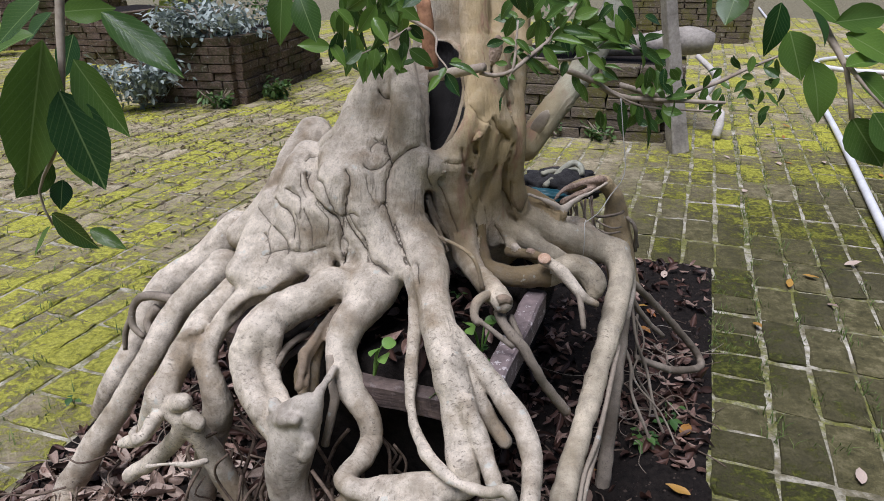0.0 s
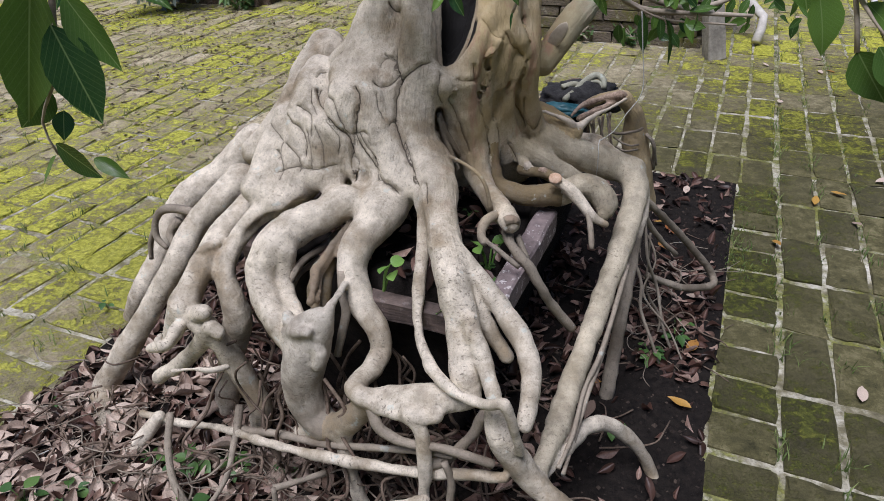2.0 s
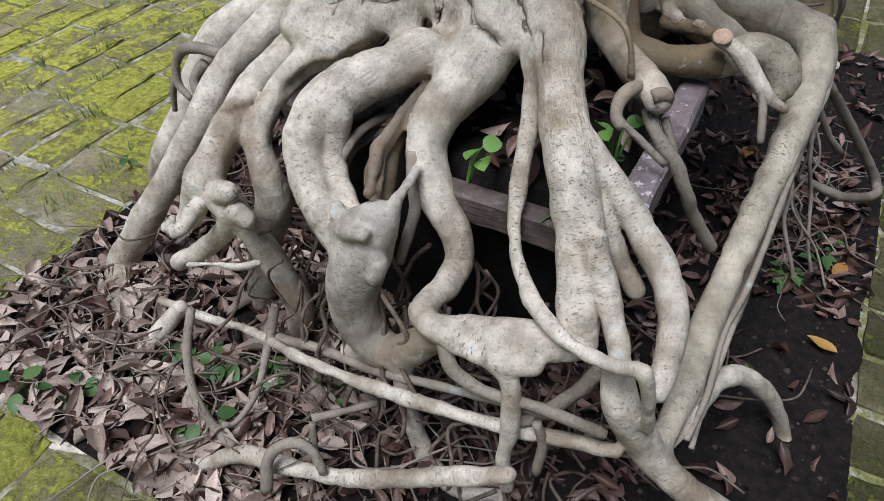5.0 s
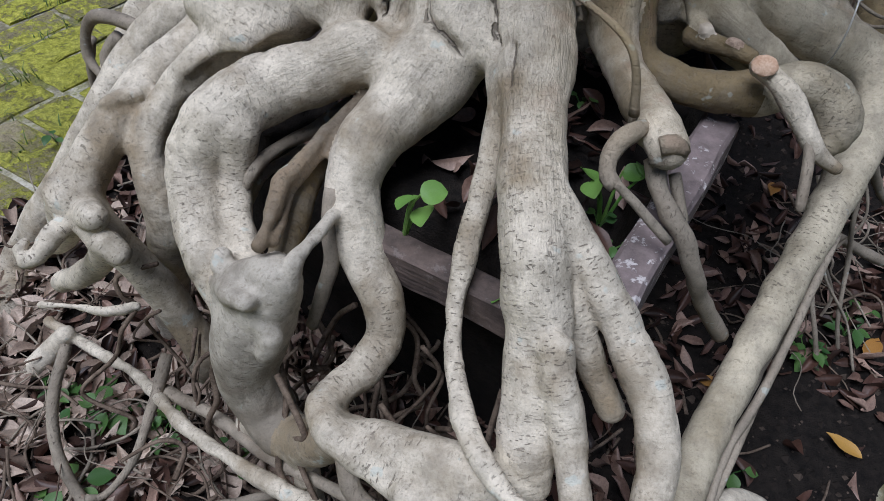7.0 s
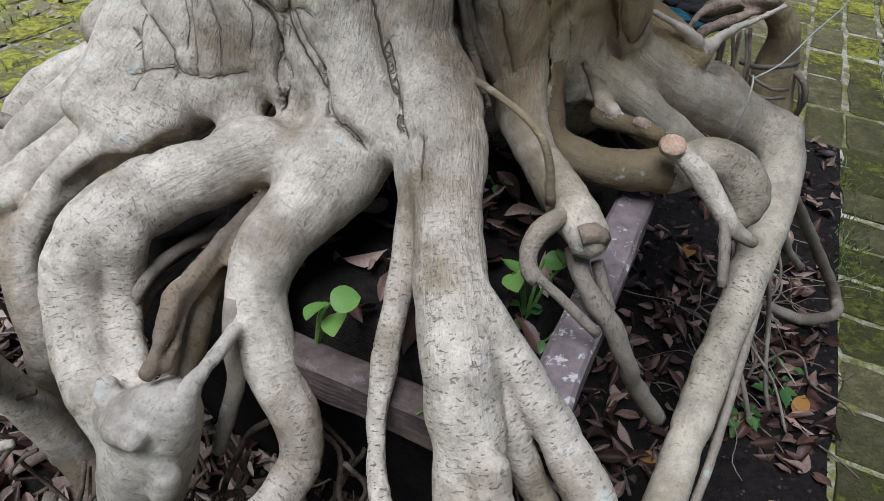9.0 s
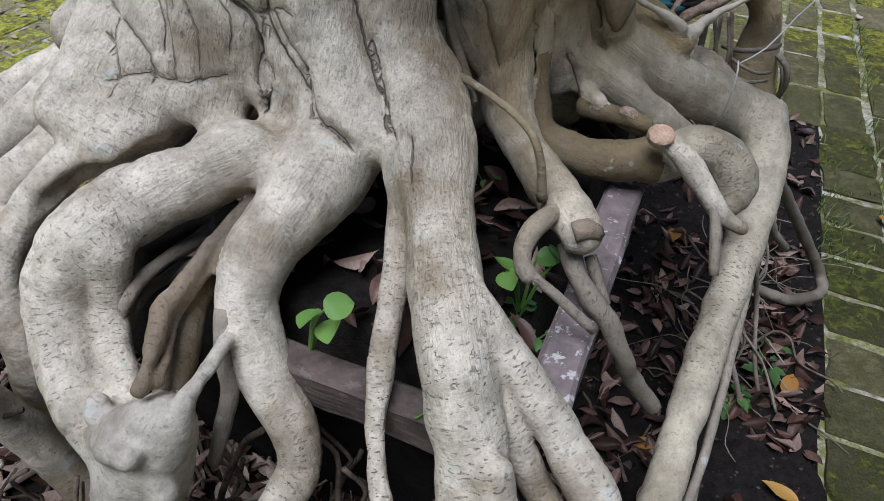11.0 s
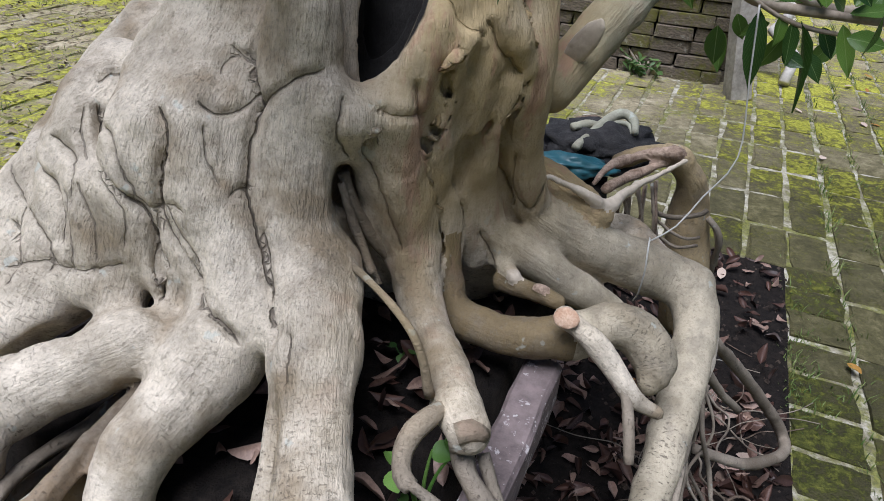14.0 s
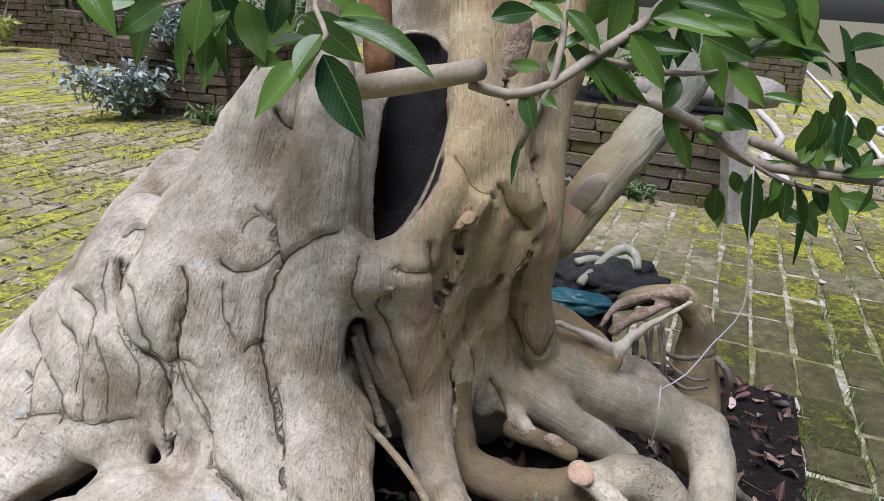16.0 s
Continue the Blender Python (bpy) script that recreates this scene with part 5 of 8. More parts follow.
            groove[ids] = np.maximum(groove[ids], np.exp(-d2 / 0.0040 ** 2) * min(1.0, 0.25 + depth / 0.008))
    verts = verts + vn * push[:, None]
    fn = np.cross(verts[quads[:, 2]] - verts[quads[:, 0]], verts[quads[:, 3]] - verts[quads[:, 1]])
    vn = np.zeros_like(verts)
    for k in range(4):
        np.add.at(vn, quads[:, k], fn)
    vn /= np.linalg.norm(vn, axis=1)[:, None] + 1e-12
    gi = np.clip((verts - lo) / cell, 0, np.array(shape) - 1.001)
    g0 = gi.astype(int)
    gt = gi - g0
    hollow_shade = np.zeros(len(verts))
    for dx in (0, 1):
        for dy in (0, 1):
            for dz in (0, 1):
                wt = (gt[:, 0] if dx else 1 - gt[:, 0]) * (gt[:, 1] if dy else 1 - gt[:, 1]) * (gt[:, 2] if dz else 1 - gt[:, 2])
                hollow_shade += wt * carve_shade[g0[:, 0] + dx, g0[:, 1] + dy, g0[:, 2] + dz]
    mid = verts[quads].mean(1)
    g = np.clip(np.round((mid - lo) / cell).astype(int), 0, shape - 1)
    who = owner[g[:, 0], g[:, 1], g[:, 2]]
    base = np.array(tree.location)
    # a straightened coordinate for the bark's grain: along, and across, the nearest limb
    lines, tag = [], []
    n = 0
    for li, (kind, soft, rows) in enumerate(STEMS):
        if kind != "trunk":
            n += 1
        q = smooth_path(rows, 0.008)
        step = np.linalg.norm(np.diff(q[:, :3], axis=0), axis=1)
        s = np.concatenate([[0], np.cumsum(step)]) + li * 0.73
        way = np.gradient(q[:, :3], axis=0)
        way /= np.linalg.norm(way, axis=1)[:, None] + 1e-9
        side = np.zeros_like(way)
        cur = np.array((1.0, 0.2, 0.1))
        for i in range(len(way)):
            cur = cur - way[i] * (cur @ way[i])
            cur = cur / (np.linalg.norm(cur) + 1e-9)
            side[i] = cur
        lines.append(np.hstack([q, s[:, None], way, side, np.cross(way, side)]))
        tag.append(np.full(len(q), 0 if kind == "trunk" else n))
    lines, tag = np.vstack(lines), np.concatenate(tag)

    def grain(pts, w):
        if w == 0:                              # down the trunk, fanning out with it
            fan = pts - np.array((0.02, 1.45, 0.95))
            far = np.linalg.norm(fan, axis=1)
            return np.stack([far, 0.62 * fan[:, 0] / (far + 0.2), 0.62 * fan[:, 1] / (far + 0.2)], 1).astype(np.float32)
        table = lines[tag == w]
        out = np.empty((len(pts), 3), np.float32)
        for c0 in range(0, len(pts), 4000):
            p = pts[c0:c0 + 4000]
            d2 = ((p[:, None, :] - table[None, :, :3]) ** 2).sum(2)
            k = np.argmin(np.sqrt(d2) - table[None, :, 3], 1)
            r = table[k]
            o = p - r[:, :3]
            out[c0:c0 + 4000, 0] = r[:, 4] + (o * r[:, 5:8]).sum(1)
            out[c0:c0 + 4000, 1] = (o * r[:, 8:11]).sum(1)
            out[c0:c0 + 4000, 2] = (o * r[:, 11:14]).sum(1)
        return out

    kinds.append("hollow")
    for w in range(len(kinds)):
        q = quads[who == w]
        if len(q) < 12:
            continue
        used, inv = np.unique(q, return_inverse=True)
        me = raw_mesh(kinds[w].split(":")[0], verts[used] - base, inv.reshape(-1, 4), KIND_BARK.get(kinds[w], BARK), True)
        at = me.attributes.new("grain", "FLOAT_VECTOR", "POINT")
        at.data.foreach_set("vector", grain(verts[used], w if w < HOLLOW_ID else 0).ravel())
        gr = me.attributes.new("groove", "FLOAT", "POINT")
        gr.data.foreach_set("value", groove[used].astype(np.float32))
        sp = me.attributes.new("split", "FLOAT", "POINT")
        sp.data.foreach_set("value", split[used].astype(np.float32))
        dc = me.attributes.new("hollow_shade", "FLOAT", "POINT")
        dc.data.foreach_set("value", hollow_shade[used].astype(np.float32))
        me.normals_split_custom_set_from_vertices([tuple(v) for v in vn[used]])
        ob = new(kinds[w].split(":")[0], me)
        ob.parent = tree
    for i, rows in enumerate(WIRY):
        rows = [(x, y - 1.45, z, r) for x, y, z, r in rows]
        part("root", tube_bm(rows, 8, 0.008, 0.25, i * 7.0), WIRYBARK, tree, "thin wiry root", True)
    return tree


fig = build_fig()


# ---- branches and leaves of the fig ----
TWIG = plain_material("twig_bark", (0.22, 0.17, 0.12), (0.42, 0.36, 0.28), 30, 0.8, 0.4, 0.002)


def leaf_mesh(name, mat, fold, droop, wave, seed):
    """A pointed leaf, 1 long and 1 wide, from its stalk at the origin along x."""
    prof = [(0.0, 0.02), (0.1, 0.5), (0.26, 0.88), (0.42, 1.0), (0.58, 0.92), (0.74, 0.66), (0.88, 0.3), (1.0, 0.015)]
    verts, faces = [], []
    rng = random.Random(seed)
    for x, w in prof:
        z = -droop * x * x
        for k in (-1, -0.55, 0, 0.55, 1):
            verts.append((x, 0.5 * w * k, z + fold * w * abs(k) ** 1.4 * 0.5 + (wave * math.sin(x * 9 + seed) * abs(k) * 0.3)))
    for i in range(len(prof) - 1):
        for k in range(4):
            a = i * 5 + k
            faces.append((a, a + 1, a + 6, a + 5))
    return raw_mesh(name, verts, faces, mat, True)


LEAF_MESHES = [leaf_mesh("leaf", LEAF, 0.10 + 0.06 * (i % 3), 0.06 + 0.06 * (i % 4), 0.05, i) for i in range(6)]
ROOT_Y = Vector((0, 1.45, 0))
leaf_rng = random.Random(21)


def branch(*rows):
    rows = [(x, y - 1.45, z, r) for x, y, z, r in rows]
    return part("branch", tube_bm(rows, 8, 0.02, 0.12, 3.0), TWIG, fig, "slender grey-brown leafy twig", True)


def leaf(twig, base, tip, width):
    a, b = Vector(base) - ROOT_Y, Vector(tip) - ROOT_Y
    x = (b - a).normalized()
    face = Vector((leaf_rng.gauss(0, 0.4), -0.8 + leaf_rng.gauss(0, 0.3), 0.55 + leaf_rng.gauss(0, 0.3)))
    z = (face - x * face.dot(x)).normalized()
    y = z.cross(x)
    m = Matrix((x, y, z)).transposed().to_4x4()
    m.translation = a
    ob = new("leaf", LEAF_MESHES[leaf_rng.randrange(6)])
    ob.parent = twig
    ob.matrix_local = m @ Matrix.Diagonal(((b - a).length, width, (b - a).length, 1))
    return ob


cut_branch_twig = branch((0.021, 1.168, 0.755, 0.008), (0.052, 1.149, 0.764, 0.008), (0.096, 1.112, 0.778, 0.006))
b1_twig = branch((0.091, 1.122, 0.769, 0.003), (0.112, 1.130, 0.764, 0.003), (0.135, 1.129, 0.771, 0.003), (0.159, 1.146, 0.788, 0.003), (0.183, 1.172, 0.802, 0.003), (0.207, 1.198, 0.825, 0.003), (0.226, 1.215, 0.849, 0.002))
b2_twig = branch((0.207, 1.341, 0.741, 0.005), (0.232, 1.323, 0.740, 0.005), (0.281, 1.339, 0.718, 0.005), (0.327, 1.347, 0.693, 0.005), (0.385, 1.345, 0.687, 0.004), (0.445, 1.353, 0.683, 0.004), (0.506, 1.351, 0.681, 0.003))
b2c_twig = branch((0.329, 1.360, 0.709, 0.005), (0.416, 1.390, 0.683, 0.005), (0.500, 1.420, 0.698, 0.004), (0.575, 1.450, 0.723, 0.003), (0.638, 1.470, 0.744, 0.002))
b2b_twig = branch((0.293, 1.339, 0.710, 0.002), (0.364, 1.346, 0.677, 0.002), (0.450, 1.353, 0.668, 0.002), (0.484, 1.352, 0.666, 0.002))
b4_twig = branch((0.121, 1.130, 0.735, 0.002), (0.136, 1.129, 0.777, 0.002), (0.139, 1.147, 0.803, 0.002), (0.142, 1.164, 0.832, 0.001))
b5_twig = branch((0.156, 1.146, 0.786, 0.002), (0.203, 1.172, 0.778, 0.002), (0.246, 1.197, 0.781, 0.001), (0.284, 1.214, 0.803, 0.001), (0.353, 1.239, 0.770, 0.001))
b3_twig = branch((-0.003, 1.168, 0.824, 0.003), (-0.023, 1.133, 0.815, 0.002), (-0.044, 1.107, 0.806, 0.001), (-0.063, 1.090, 0.799, 0.001))
b6_twig = branch((-0.008, 1.169, 0.835, 0.003), (0.032, 1.087, 0.823, 0.002), (0.039, 1.007, 0.811, 0.001), (0.053, 0.971, 0.800, 0.001), (0.049, 0.971, 0.794, 0.001))
bl_twig = branch((-0.195, 0.680, 0.913, 0.003), (-0.199, 0.670, 0.871, 0.003), (-0.200, 0.660, 0.838, 0.002), (-0.213, 0.660, 0.798, 0.002), (-0.245, 0.670, 0.756, 0.001), (-0.241, 0.670, 0.728, 0.001))
br_twig = branch((0.337, 0.780, 0.906, 0.003), (0.359, 0.760, 0.858, 0.003), (0.368, 0.740, 0.836, 0.002), (0.376, 0.730, 0.799, 0.002))
br2_twig = branch((0.367, 0.740, 0.840, 0.002), (0.377, 0.720, 0.823, 0.001), (0.386, 0.710, 0.812, 0.001))
leaf(bl_twig, (-0.206, 0.660, 0.868), (-0.243, 0.648, 0.759), 0.040)
leaf(bl_twig, (-0.188, 0.660, 0.855), (-0.155, 0.648, 0.804), 0.029)
leaf(bl_twig, (-0.197, 0.650, 0.836), (-0.173, 0.638, 0.769), 0.036)
leaf(bl_twig, (-0.209, 0.670, 0.804), (-0.198, 0.658, 0.764), 0.021)
leaf(bl_twig, (-0.237, 0.680, 0.779), (-0.264, 0.668, 0.746), 0.026)
leaf(bl_twig, (-0.231, 0.680, 0.762), (-0.231, 0.668, 0.742), 0.016)
leaf(bl_twig, (-0.240, 0.670, 0.738), (-0.203, 0.658, 0.713), 0.026)
leaf(bl_twig, (-0.251, 0.680, 0.723), (-0.263, 0.668, 0.703), 0.019)
leaf(bl_twig, (-0.219, 0.680, 0.721), (-0.189, 0.668, 0.712), 0.013)
leaf(bl_twig, (-0.178, 0.690, 0.883), (-0.121, 0.678, 0.841), 0.025)
leaf(bl_twig, (-0.238, 0.700, 0.867), (-0.272, 0.688, 0.855), 0.025)
leaf(bl_twig, (-0.189, 0.640, 0.894), (-0.217, 0.628, 0.870), 0.027)
leaf(bl_twig, (-0.225, 0.720, 0.881), (-0.190, 0.730, 0.884), 0.021)
leaf(bl_twig, (-0.233, 0.720, 0.881), (-0.253, 0.708, 0.860), 0.021)
leaf(bl_twig, (-0.212, 0.680, 0.838), (-0.264, 0.668, 0.761), 0.037)
leaf(bl_twig, (-0.208, 0.700, 0.867), (-0.217, 0.688, 0.837), 0.019)
leaf(bl_twig, (-0.272, 0.620, 0.748), (-0.269, 0.608, 0.708), 0.026)
leaf(bl_twig, (-0.305, 0.620, 0.672), (-0.297, 0.608, 0.628), 0.028)
leaf(br_twig, (0.325, 0.750, 0.862), (0.337, 0.738, 0.827), 0.027)
leaf(br_twig, (0.341, 0.740, 0.841), (0.356, 0.728, 0.797), 0.029)
leaf(br_twig, (0.285, 0.760, 0.891), (0.275, 0.748, 0.867), 0.024)
leaf(br_twig, (0.323, 0.770, 0.881), (0.318, 0.758, 0.843), 0.022)
leaf(br_twig, (0.376, 0.730, 0.800), (0.402, 0.718, 0.763), 0.030)
leaf(br_twig, (0.385, 0.720, 0.806), (0.408, 0.708, 0.775), 0.025)
leaf(br_twig, (0.357, 0.750, 0.868), (0.406, 0.760, 0.873), 0.023)
leaf(br_twig, (0.367, 0.750, 0.860), (0.407, 0.738, 0.840), 0.026)
leaf(br_twig, (0.334, 0.740, 0.877), (0.347, 0.728, 0.856), 0.019)
leaf(br_twig, (0.362, 0.730, 0.838), (0.393, 0.740, 0.846), 0.017)
leaf(br_twig, (0.377, 0.740, 0.832), (0.400, 0.728, 0.813), 0.017)
leaf(br_twig, (0.264, 0.770, 0.887), (0.268, 0.758, 0.865), 0.018)
leaf(br_twig, (0.332, 0.760, 0.887), (0.364, 0.748, 0.868), 0.021)
leaf(bl_twig, (-0.061, 0.740, 0.895), (-0.064, 0.728, 0.856), 0.021)
leaf(bl_twig, (-0.046, 0.730, 0.891), (-0.033, 0.718, 0.859), 0.022)
leaf(b6_twig, (0.052, 0.971, 0.794), (0.067, 0.960, 0.770), 0.014)
leaf(b6_twig, (0.047, 0.971, 0.792), (0.031, 0.961, 0.775), 0.011)
leaf(b6_twig, (0.055, 0.971, 0.804), (0.090, 0.959, 0.796), 0.011)
leaf(b6_twig, (0.057, 0.971, 0.806), (0.071, 0.979, 0.808), 0.008)
leaf(b6_twig, (0.051, 0.971, 0.800), (0.045, 0.960, 0.790), 0.009)
leaf(b3_twig, (-0.046, 1.099, 0.805), (-0.050, 1.088, 0.779), 0.017)
leaf(b3_twig, (-0.064, 1.099, 0.802), (-0.089, 1.089, 0.784), 0.016)
leaf(b3_twig, (-0.078, 1.108, 0.798), (-0.090, 1.098, 0.769), 0.013)
leaf(b3_twig, (-0.060, 1.108, 0.791), (-0.062, 1.098, 0.760), 0.009)
leaf(b3_twig, (-0.048, 1.108, 0.789), (-0.048, 1.097, 0.764), 0.011)
leaf(b3_twig, (-0.042, 1.116, 0.791), (-0.041, 1.106, 0.763), 0.010)
leaf(b3_twig, (-0.029, 1.107, 0.804), (-0.014, 1.096, 0.775), 0.016)
leaf(b3_twig, (-0.023, 1.116, 0.801), (-0.020, 1.105, 0.779), 0.012)
leaf(b3_twig, (-0.011, 1.098, 0.783), (0.006, 1.106, 0.790), 0.010)
leaf(b3_twig, (-0.035, 1.107, 0.798), (-0.050, 1.097, 0.783), 0.012)
leaf(b3_twig, (-0.010, 1.115, 0.810), (-0.013, 1.105, 0.788), 0.013)
leaf(b3_twig, (-0.024, 1.107, 0.776), (-0.005, 1.096, 0.776), 0.010)
leaf(b2_twig, (0.333, 1.347, 0.686), (0.339, 1.337, 0.621), 0.018)
leaf(b2_twig, (0.351, 1.346, 0.683), (0.351, 1.336, 0.660), 0.017)
leaf(b2_twig, (0.361, 1.346, 0.679), (0.364, 1.336, 0.644), 0.017)
leaf(b2_twig, (0.368, 1.346, 0.680), (0.390, 1.335, 0.607), 0.017)
leaf(b2_twig, (0.361, 1.346, 0.653), (0.378, 1.335, 0.645), 0.014)
leaf(b2_twig, (0.379, 1.346, 0.655), (0.397, 1.335, 0.634), 0.015)
leaf(b2_twig, (0.401, 1.345, 0.680), (0.416, 1.334, 0.639), 0.014)
leaf(b2_twig, (0.365, 1.337, 0.697), (0.371, 1.346, 0.722), 0.017)
leaf(b2_twig, (0.380, 1.337, 0.693), (0.372, 1.346, 0.720), 0.014)
leaf(b2_twig, (0.406, 1.345, 0.694), (0.414, 1.353, 0.712), 0.012)
leaf(b2_twig, (0.386, 1.345, 0.699), (0.425, 1.353, 0.730), 0.014)
leaf(b2_twig, (0.275, 1.339, 0.725), (0.309, 1.328, 0.725), 0.016)
leaf(b2_twig, (0.244, 1.331, 0.733), (0.257, 1.321, 0.701), 0.014)
leaf(b2_twig, (0.258, 1.331, 0.718), (0.270, 1.320, 0.686), 0.015)
leaf(b2_twig, (0.275, 1.331, 0.715), (0.294, 1.339, 0.714), 0.016)
leaf(b2_twig, (0.328, 1.347, 0.691), (0.368, 1.355, 0.695), 0.013)
leaf(b2_twig, (0.403, 1.345, 0.688), (0.451, 1.352, 0.696), 0.015)
leaf(b1_twig, (0.121, 1.130, 0.767), (0.127, 1.119, 0.747), 0.011)
leaf(b1_twig, (0.130, 1.129, 0.765), (0.138, 1.118, 0.761), 0.007)
leaf(b1_twig, (0.159, 1.146, 0.786), (0.188, 1.135, 0.762), 0.013)
leaf(b1_twig, (0.139, 1.138, 0.773), (0.135, 1.147, 0.793), 0.011)
leaf(b1_twig, (0.122, 1.138, 0.793), (0.139, 1.147, 0.800), 0.011)
leaf(b1_twig, (0.099, 1.130, 0.803), (0.124, 1.138, 0.809), 0.013)
leaf(b1_twig, (0.140, 1.147, 0.794), (0.176, 1.135, 0.767), 0.013)
leaf(b1_twig, (0.170, 1.164, 0.793), (0.212, 1.152, 0.794), 0.014)
leaf(b1_twig, (0.177, 1.154, 0.799), (0.199, 1.143, 0.771), 0.014)
leaf(b1_twig, (0.189, 1.172, 0.805), (0.216, 1.180, 0.822), 0.016)
leaf(b1_twig, (0.191, 1.172, 0.808), (0.234, 1.160, 0.803), 0.015)
leaf(b1_twig, (0.167, 1.164, 0.792), (0.148, 1.173, 0.796), 0.010)
leaf(b1_twig, (0.204, 1.180, 0.818), (0.246, 1.168, 0.815), 0.016)
leaf(b5_twig, (0.212, 1.180, 0.777), (0.207, 1.170, 0.755), 0.012)
leaf(b5_twig, (0.229, 1.198, 0.797), (0.245, 1.187, 0.762), 0.015)
leaf(b5_twig, (0.245, 1.197, 0.785), (0.271, 1.186, 0.761), 0.013)
leaf(b5_twig, (0.249, 1.215, 0.790), (0.309, 1.202, 0.792), 0.022)
leaf(b5_twig, (0.284, 1.214, 0.803), (0.312, 1.202, 0.782), 0.016)
leaf(b5_twig, (0.323, 1.231, 0.787), (0.363, 1.219, 0.763), 0.016)
leaf(b5_twig, (0.282, 1.214, 0.836), (0.295, 1.203, 0.795), 0.014)
leaf(b5_twig, (0.257, 1.214, 0.815), (0.308, 1.202, 0.796), 0.018)
leaf(b5_twig, (0.228, 1.215, 0.806), (0.280, 1.203, 0.804), 0.017)
leaf(b5_twig, (0.328, 1.230, 0.795), (0.360, 1.238, 0.807), 0.016)
leaf(b5_twig, (0.270, 1.197, 0.766), (0.293, 1.185, 0.766), 0.007)
leaf(b4_twig, (0.138, 1.138, 0.803), (0.119, 1.147, 0.813), 0.010)
leaf(b4_twig, (0.137, 1.138, 0.788), (0.157, 1.146, 0.804), 0.009)
leaf(b4_twig, (0.139, 1.147, 0.809), (0.160, 1.135, 0.793), 0.011)
leaf(b4_twig, (0.128, 1.129, 0.779), (0.110, 1.139, 0.780), 0.009)
leaf(b4_twig, (0.122, 1.130, 0.739), (0.118, 1.119, 0.715), 0.004)
leaf(b3_twig, (-0.052, 1.102, 0.870), (-0.088, 1.120, 0.848), 0.020)
leaf(b3_twig, (-0.041, 1.087, 0.845), (-0.042, 1.094, 0.807), 0.018)
leaf(b3_twig, (-0.024, 1.118, 0.892), (0.003, 1.121, 0.908), 0.017)
leaf(b3_twig, (-0.062, 1.096, 0.830), (-0.059, 1.103, 0.793), 0.018)
leaf(b3_twig, (-0.058, 1.123, 0.900), (-0.048, 1.112, 0.866), 0.018)
leaf(b3_twig, (-0.010, 1.141, 0.902), (-0.045, 1.122, 0.904), 0.018)
leaf(b3_twig, (-0.010, 1.175, 0.895), (0.020, 1.165, 0.899), 0.014)
leaf(b3_twig, (-0.090, 1.083, 0.854), (-0.067, 1.083, 0.833), 0.017)
leaf(b3_twig, (-0.069, 1.182, 0.863), (-0.055, 1.186, 0.833), 0.017)
leaf(b3_twig, (-0.113, 1.177, 0.845), (-0.105, 1.169, 0.812), 0.018)
leaf(b3_twig, (-0.001, 1.193, 0.894), (-0.006, 1.171, 0.847), 0.022)
leaf(b3_twig, (-0.043, 1.204, 0.838), (-0.072, 1.199, 0.827), 0.017)
leaf(b3_twig, (-0.045, 1.144, 0.859), (-0.038, 1.159, 0.812), 0.022)
leaf(b3_twig, (-0.062, 1.151, 0.885), (-0.059, 1.136, 0.848), 0.018)
leaf(b3_twig, (-0.090, 1.084, 0.827), (-0.105, 1.093, 0.786), 0.020)
leaf(b3_twig, (-0.024, 1.117, 0.863), (0.012, 1.112, 0.837), 0.022)
leaf(b3_twig, (-0.018, 1.187, 0.865), (-0.030, 1.171, 0.833), 0.018)
leaf(b3_twig, (-0.114, 1.238, 0.790), (-0.094, 1.217, 0.755), 0.018)
leaf(b3_twig, (-0.094, 1.178, 0.864), (-0.081, 1.181, 0.819), 0.021)
leaf(b3_twig, (-0.112, 1.191, 0.844), (-0.124, 1.190, 0.813), 0.016)
leaf(b3_twig, (-0.034, 1.222, 0.862), (-0.023, 1.235, 0.829), 0.016)
leaf(b3_twig, (-0.101, 1.165, 0.903), (-0.070, 1.169, 0.901), 0.015)
leaf(b3_twig, (-0.014, 1.082, 0.887), (0.014, 1.078, 0.871), 0.015)
leaf(b3_twig, (-0.063, 1.166, 0.799), (-0.076, 1.143, 0.754), 0.024)
leaf(b3_twig, (-0.013, 1.164, 0.847), (-0.023, 1.170, 0.807), 0.019)
leaf(b3_twig, (-0.088, 1.195, 0.822), (-0.083, 1.202, 0.789), 0.016)
leaf(b3_twig, (-0.048, 1.088, 0.843), (-0.012, 1.077, 0.831), 0.021)
leaf(b3_twig, (-0.039, 1.220, 0.832), (-0.067, 1.223, 0.824), 0.016)
leaf(b3_twig, (-0.027, 1.091, 0.867), (-0.014, 1.076, 0.835), 0.016)
leaf(b3_twig, (-0.049, 1.084, 0.854), (-0.035, 1.077, 0.812), 0.022)
leaf(b3_twig, (-0.122, 1.174, 0.797), (-0.164, 1.156, 0.803), 0.022)
leaf(b3_twig, (-0.081, 1.111, 0.825), (-0.077, 1.097, 0.790), 0.015)
leaf(b3_twig, (-0.006, 1.140, 0.798), (0.028, 1.134, 0.777), 0.021)
leaf(b3_twig, (-0.086, 1.163, 0.880), (-0.093, 1.161, 0.846), 0.018)
leaf(b3_twig, (-0.119, 1.208, 0.896), (-0.119, 1.211, 0.863), 0.015)
leaf(b3_twig, (-0.100, 1.128, 0.880), (-0.140, 1.149, 0.888), 0.022)
leaf(b3_twig, (-0.019, 1.220, 0.794), (-0.035, 1.212, 0.750), 0.021)
leaf(b3_twig, (-0.042, 1.136, 0.855), (-0.038, 1.131, 0.810), 0.020)
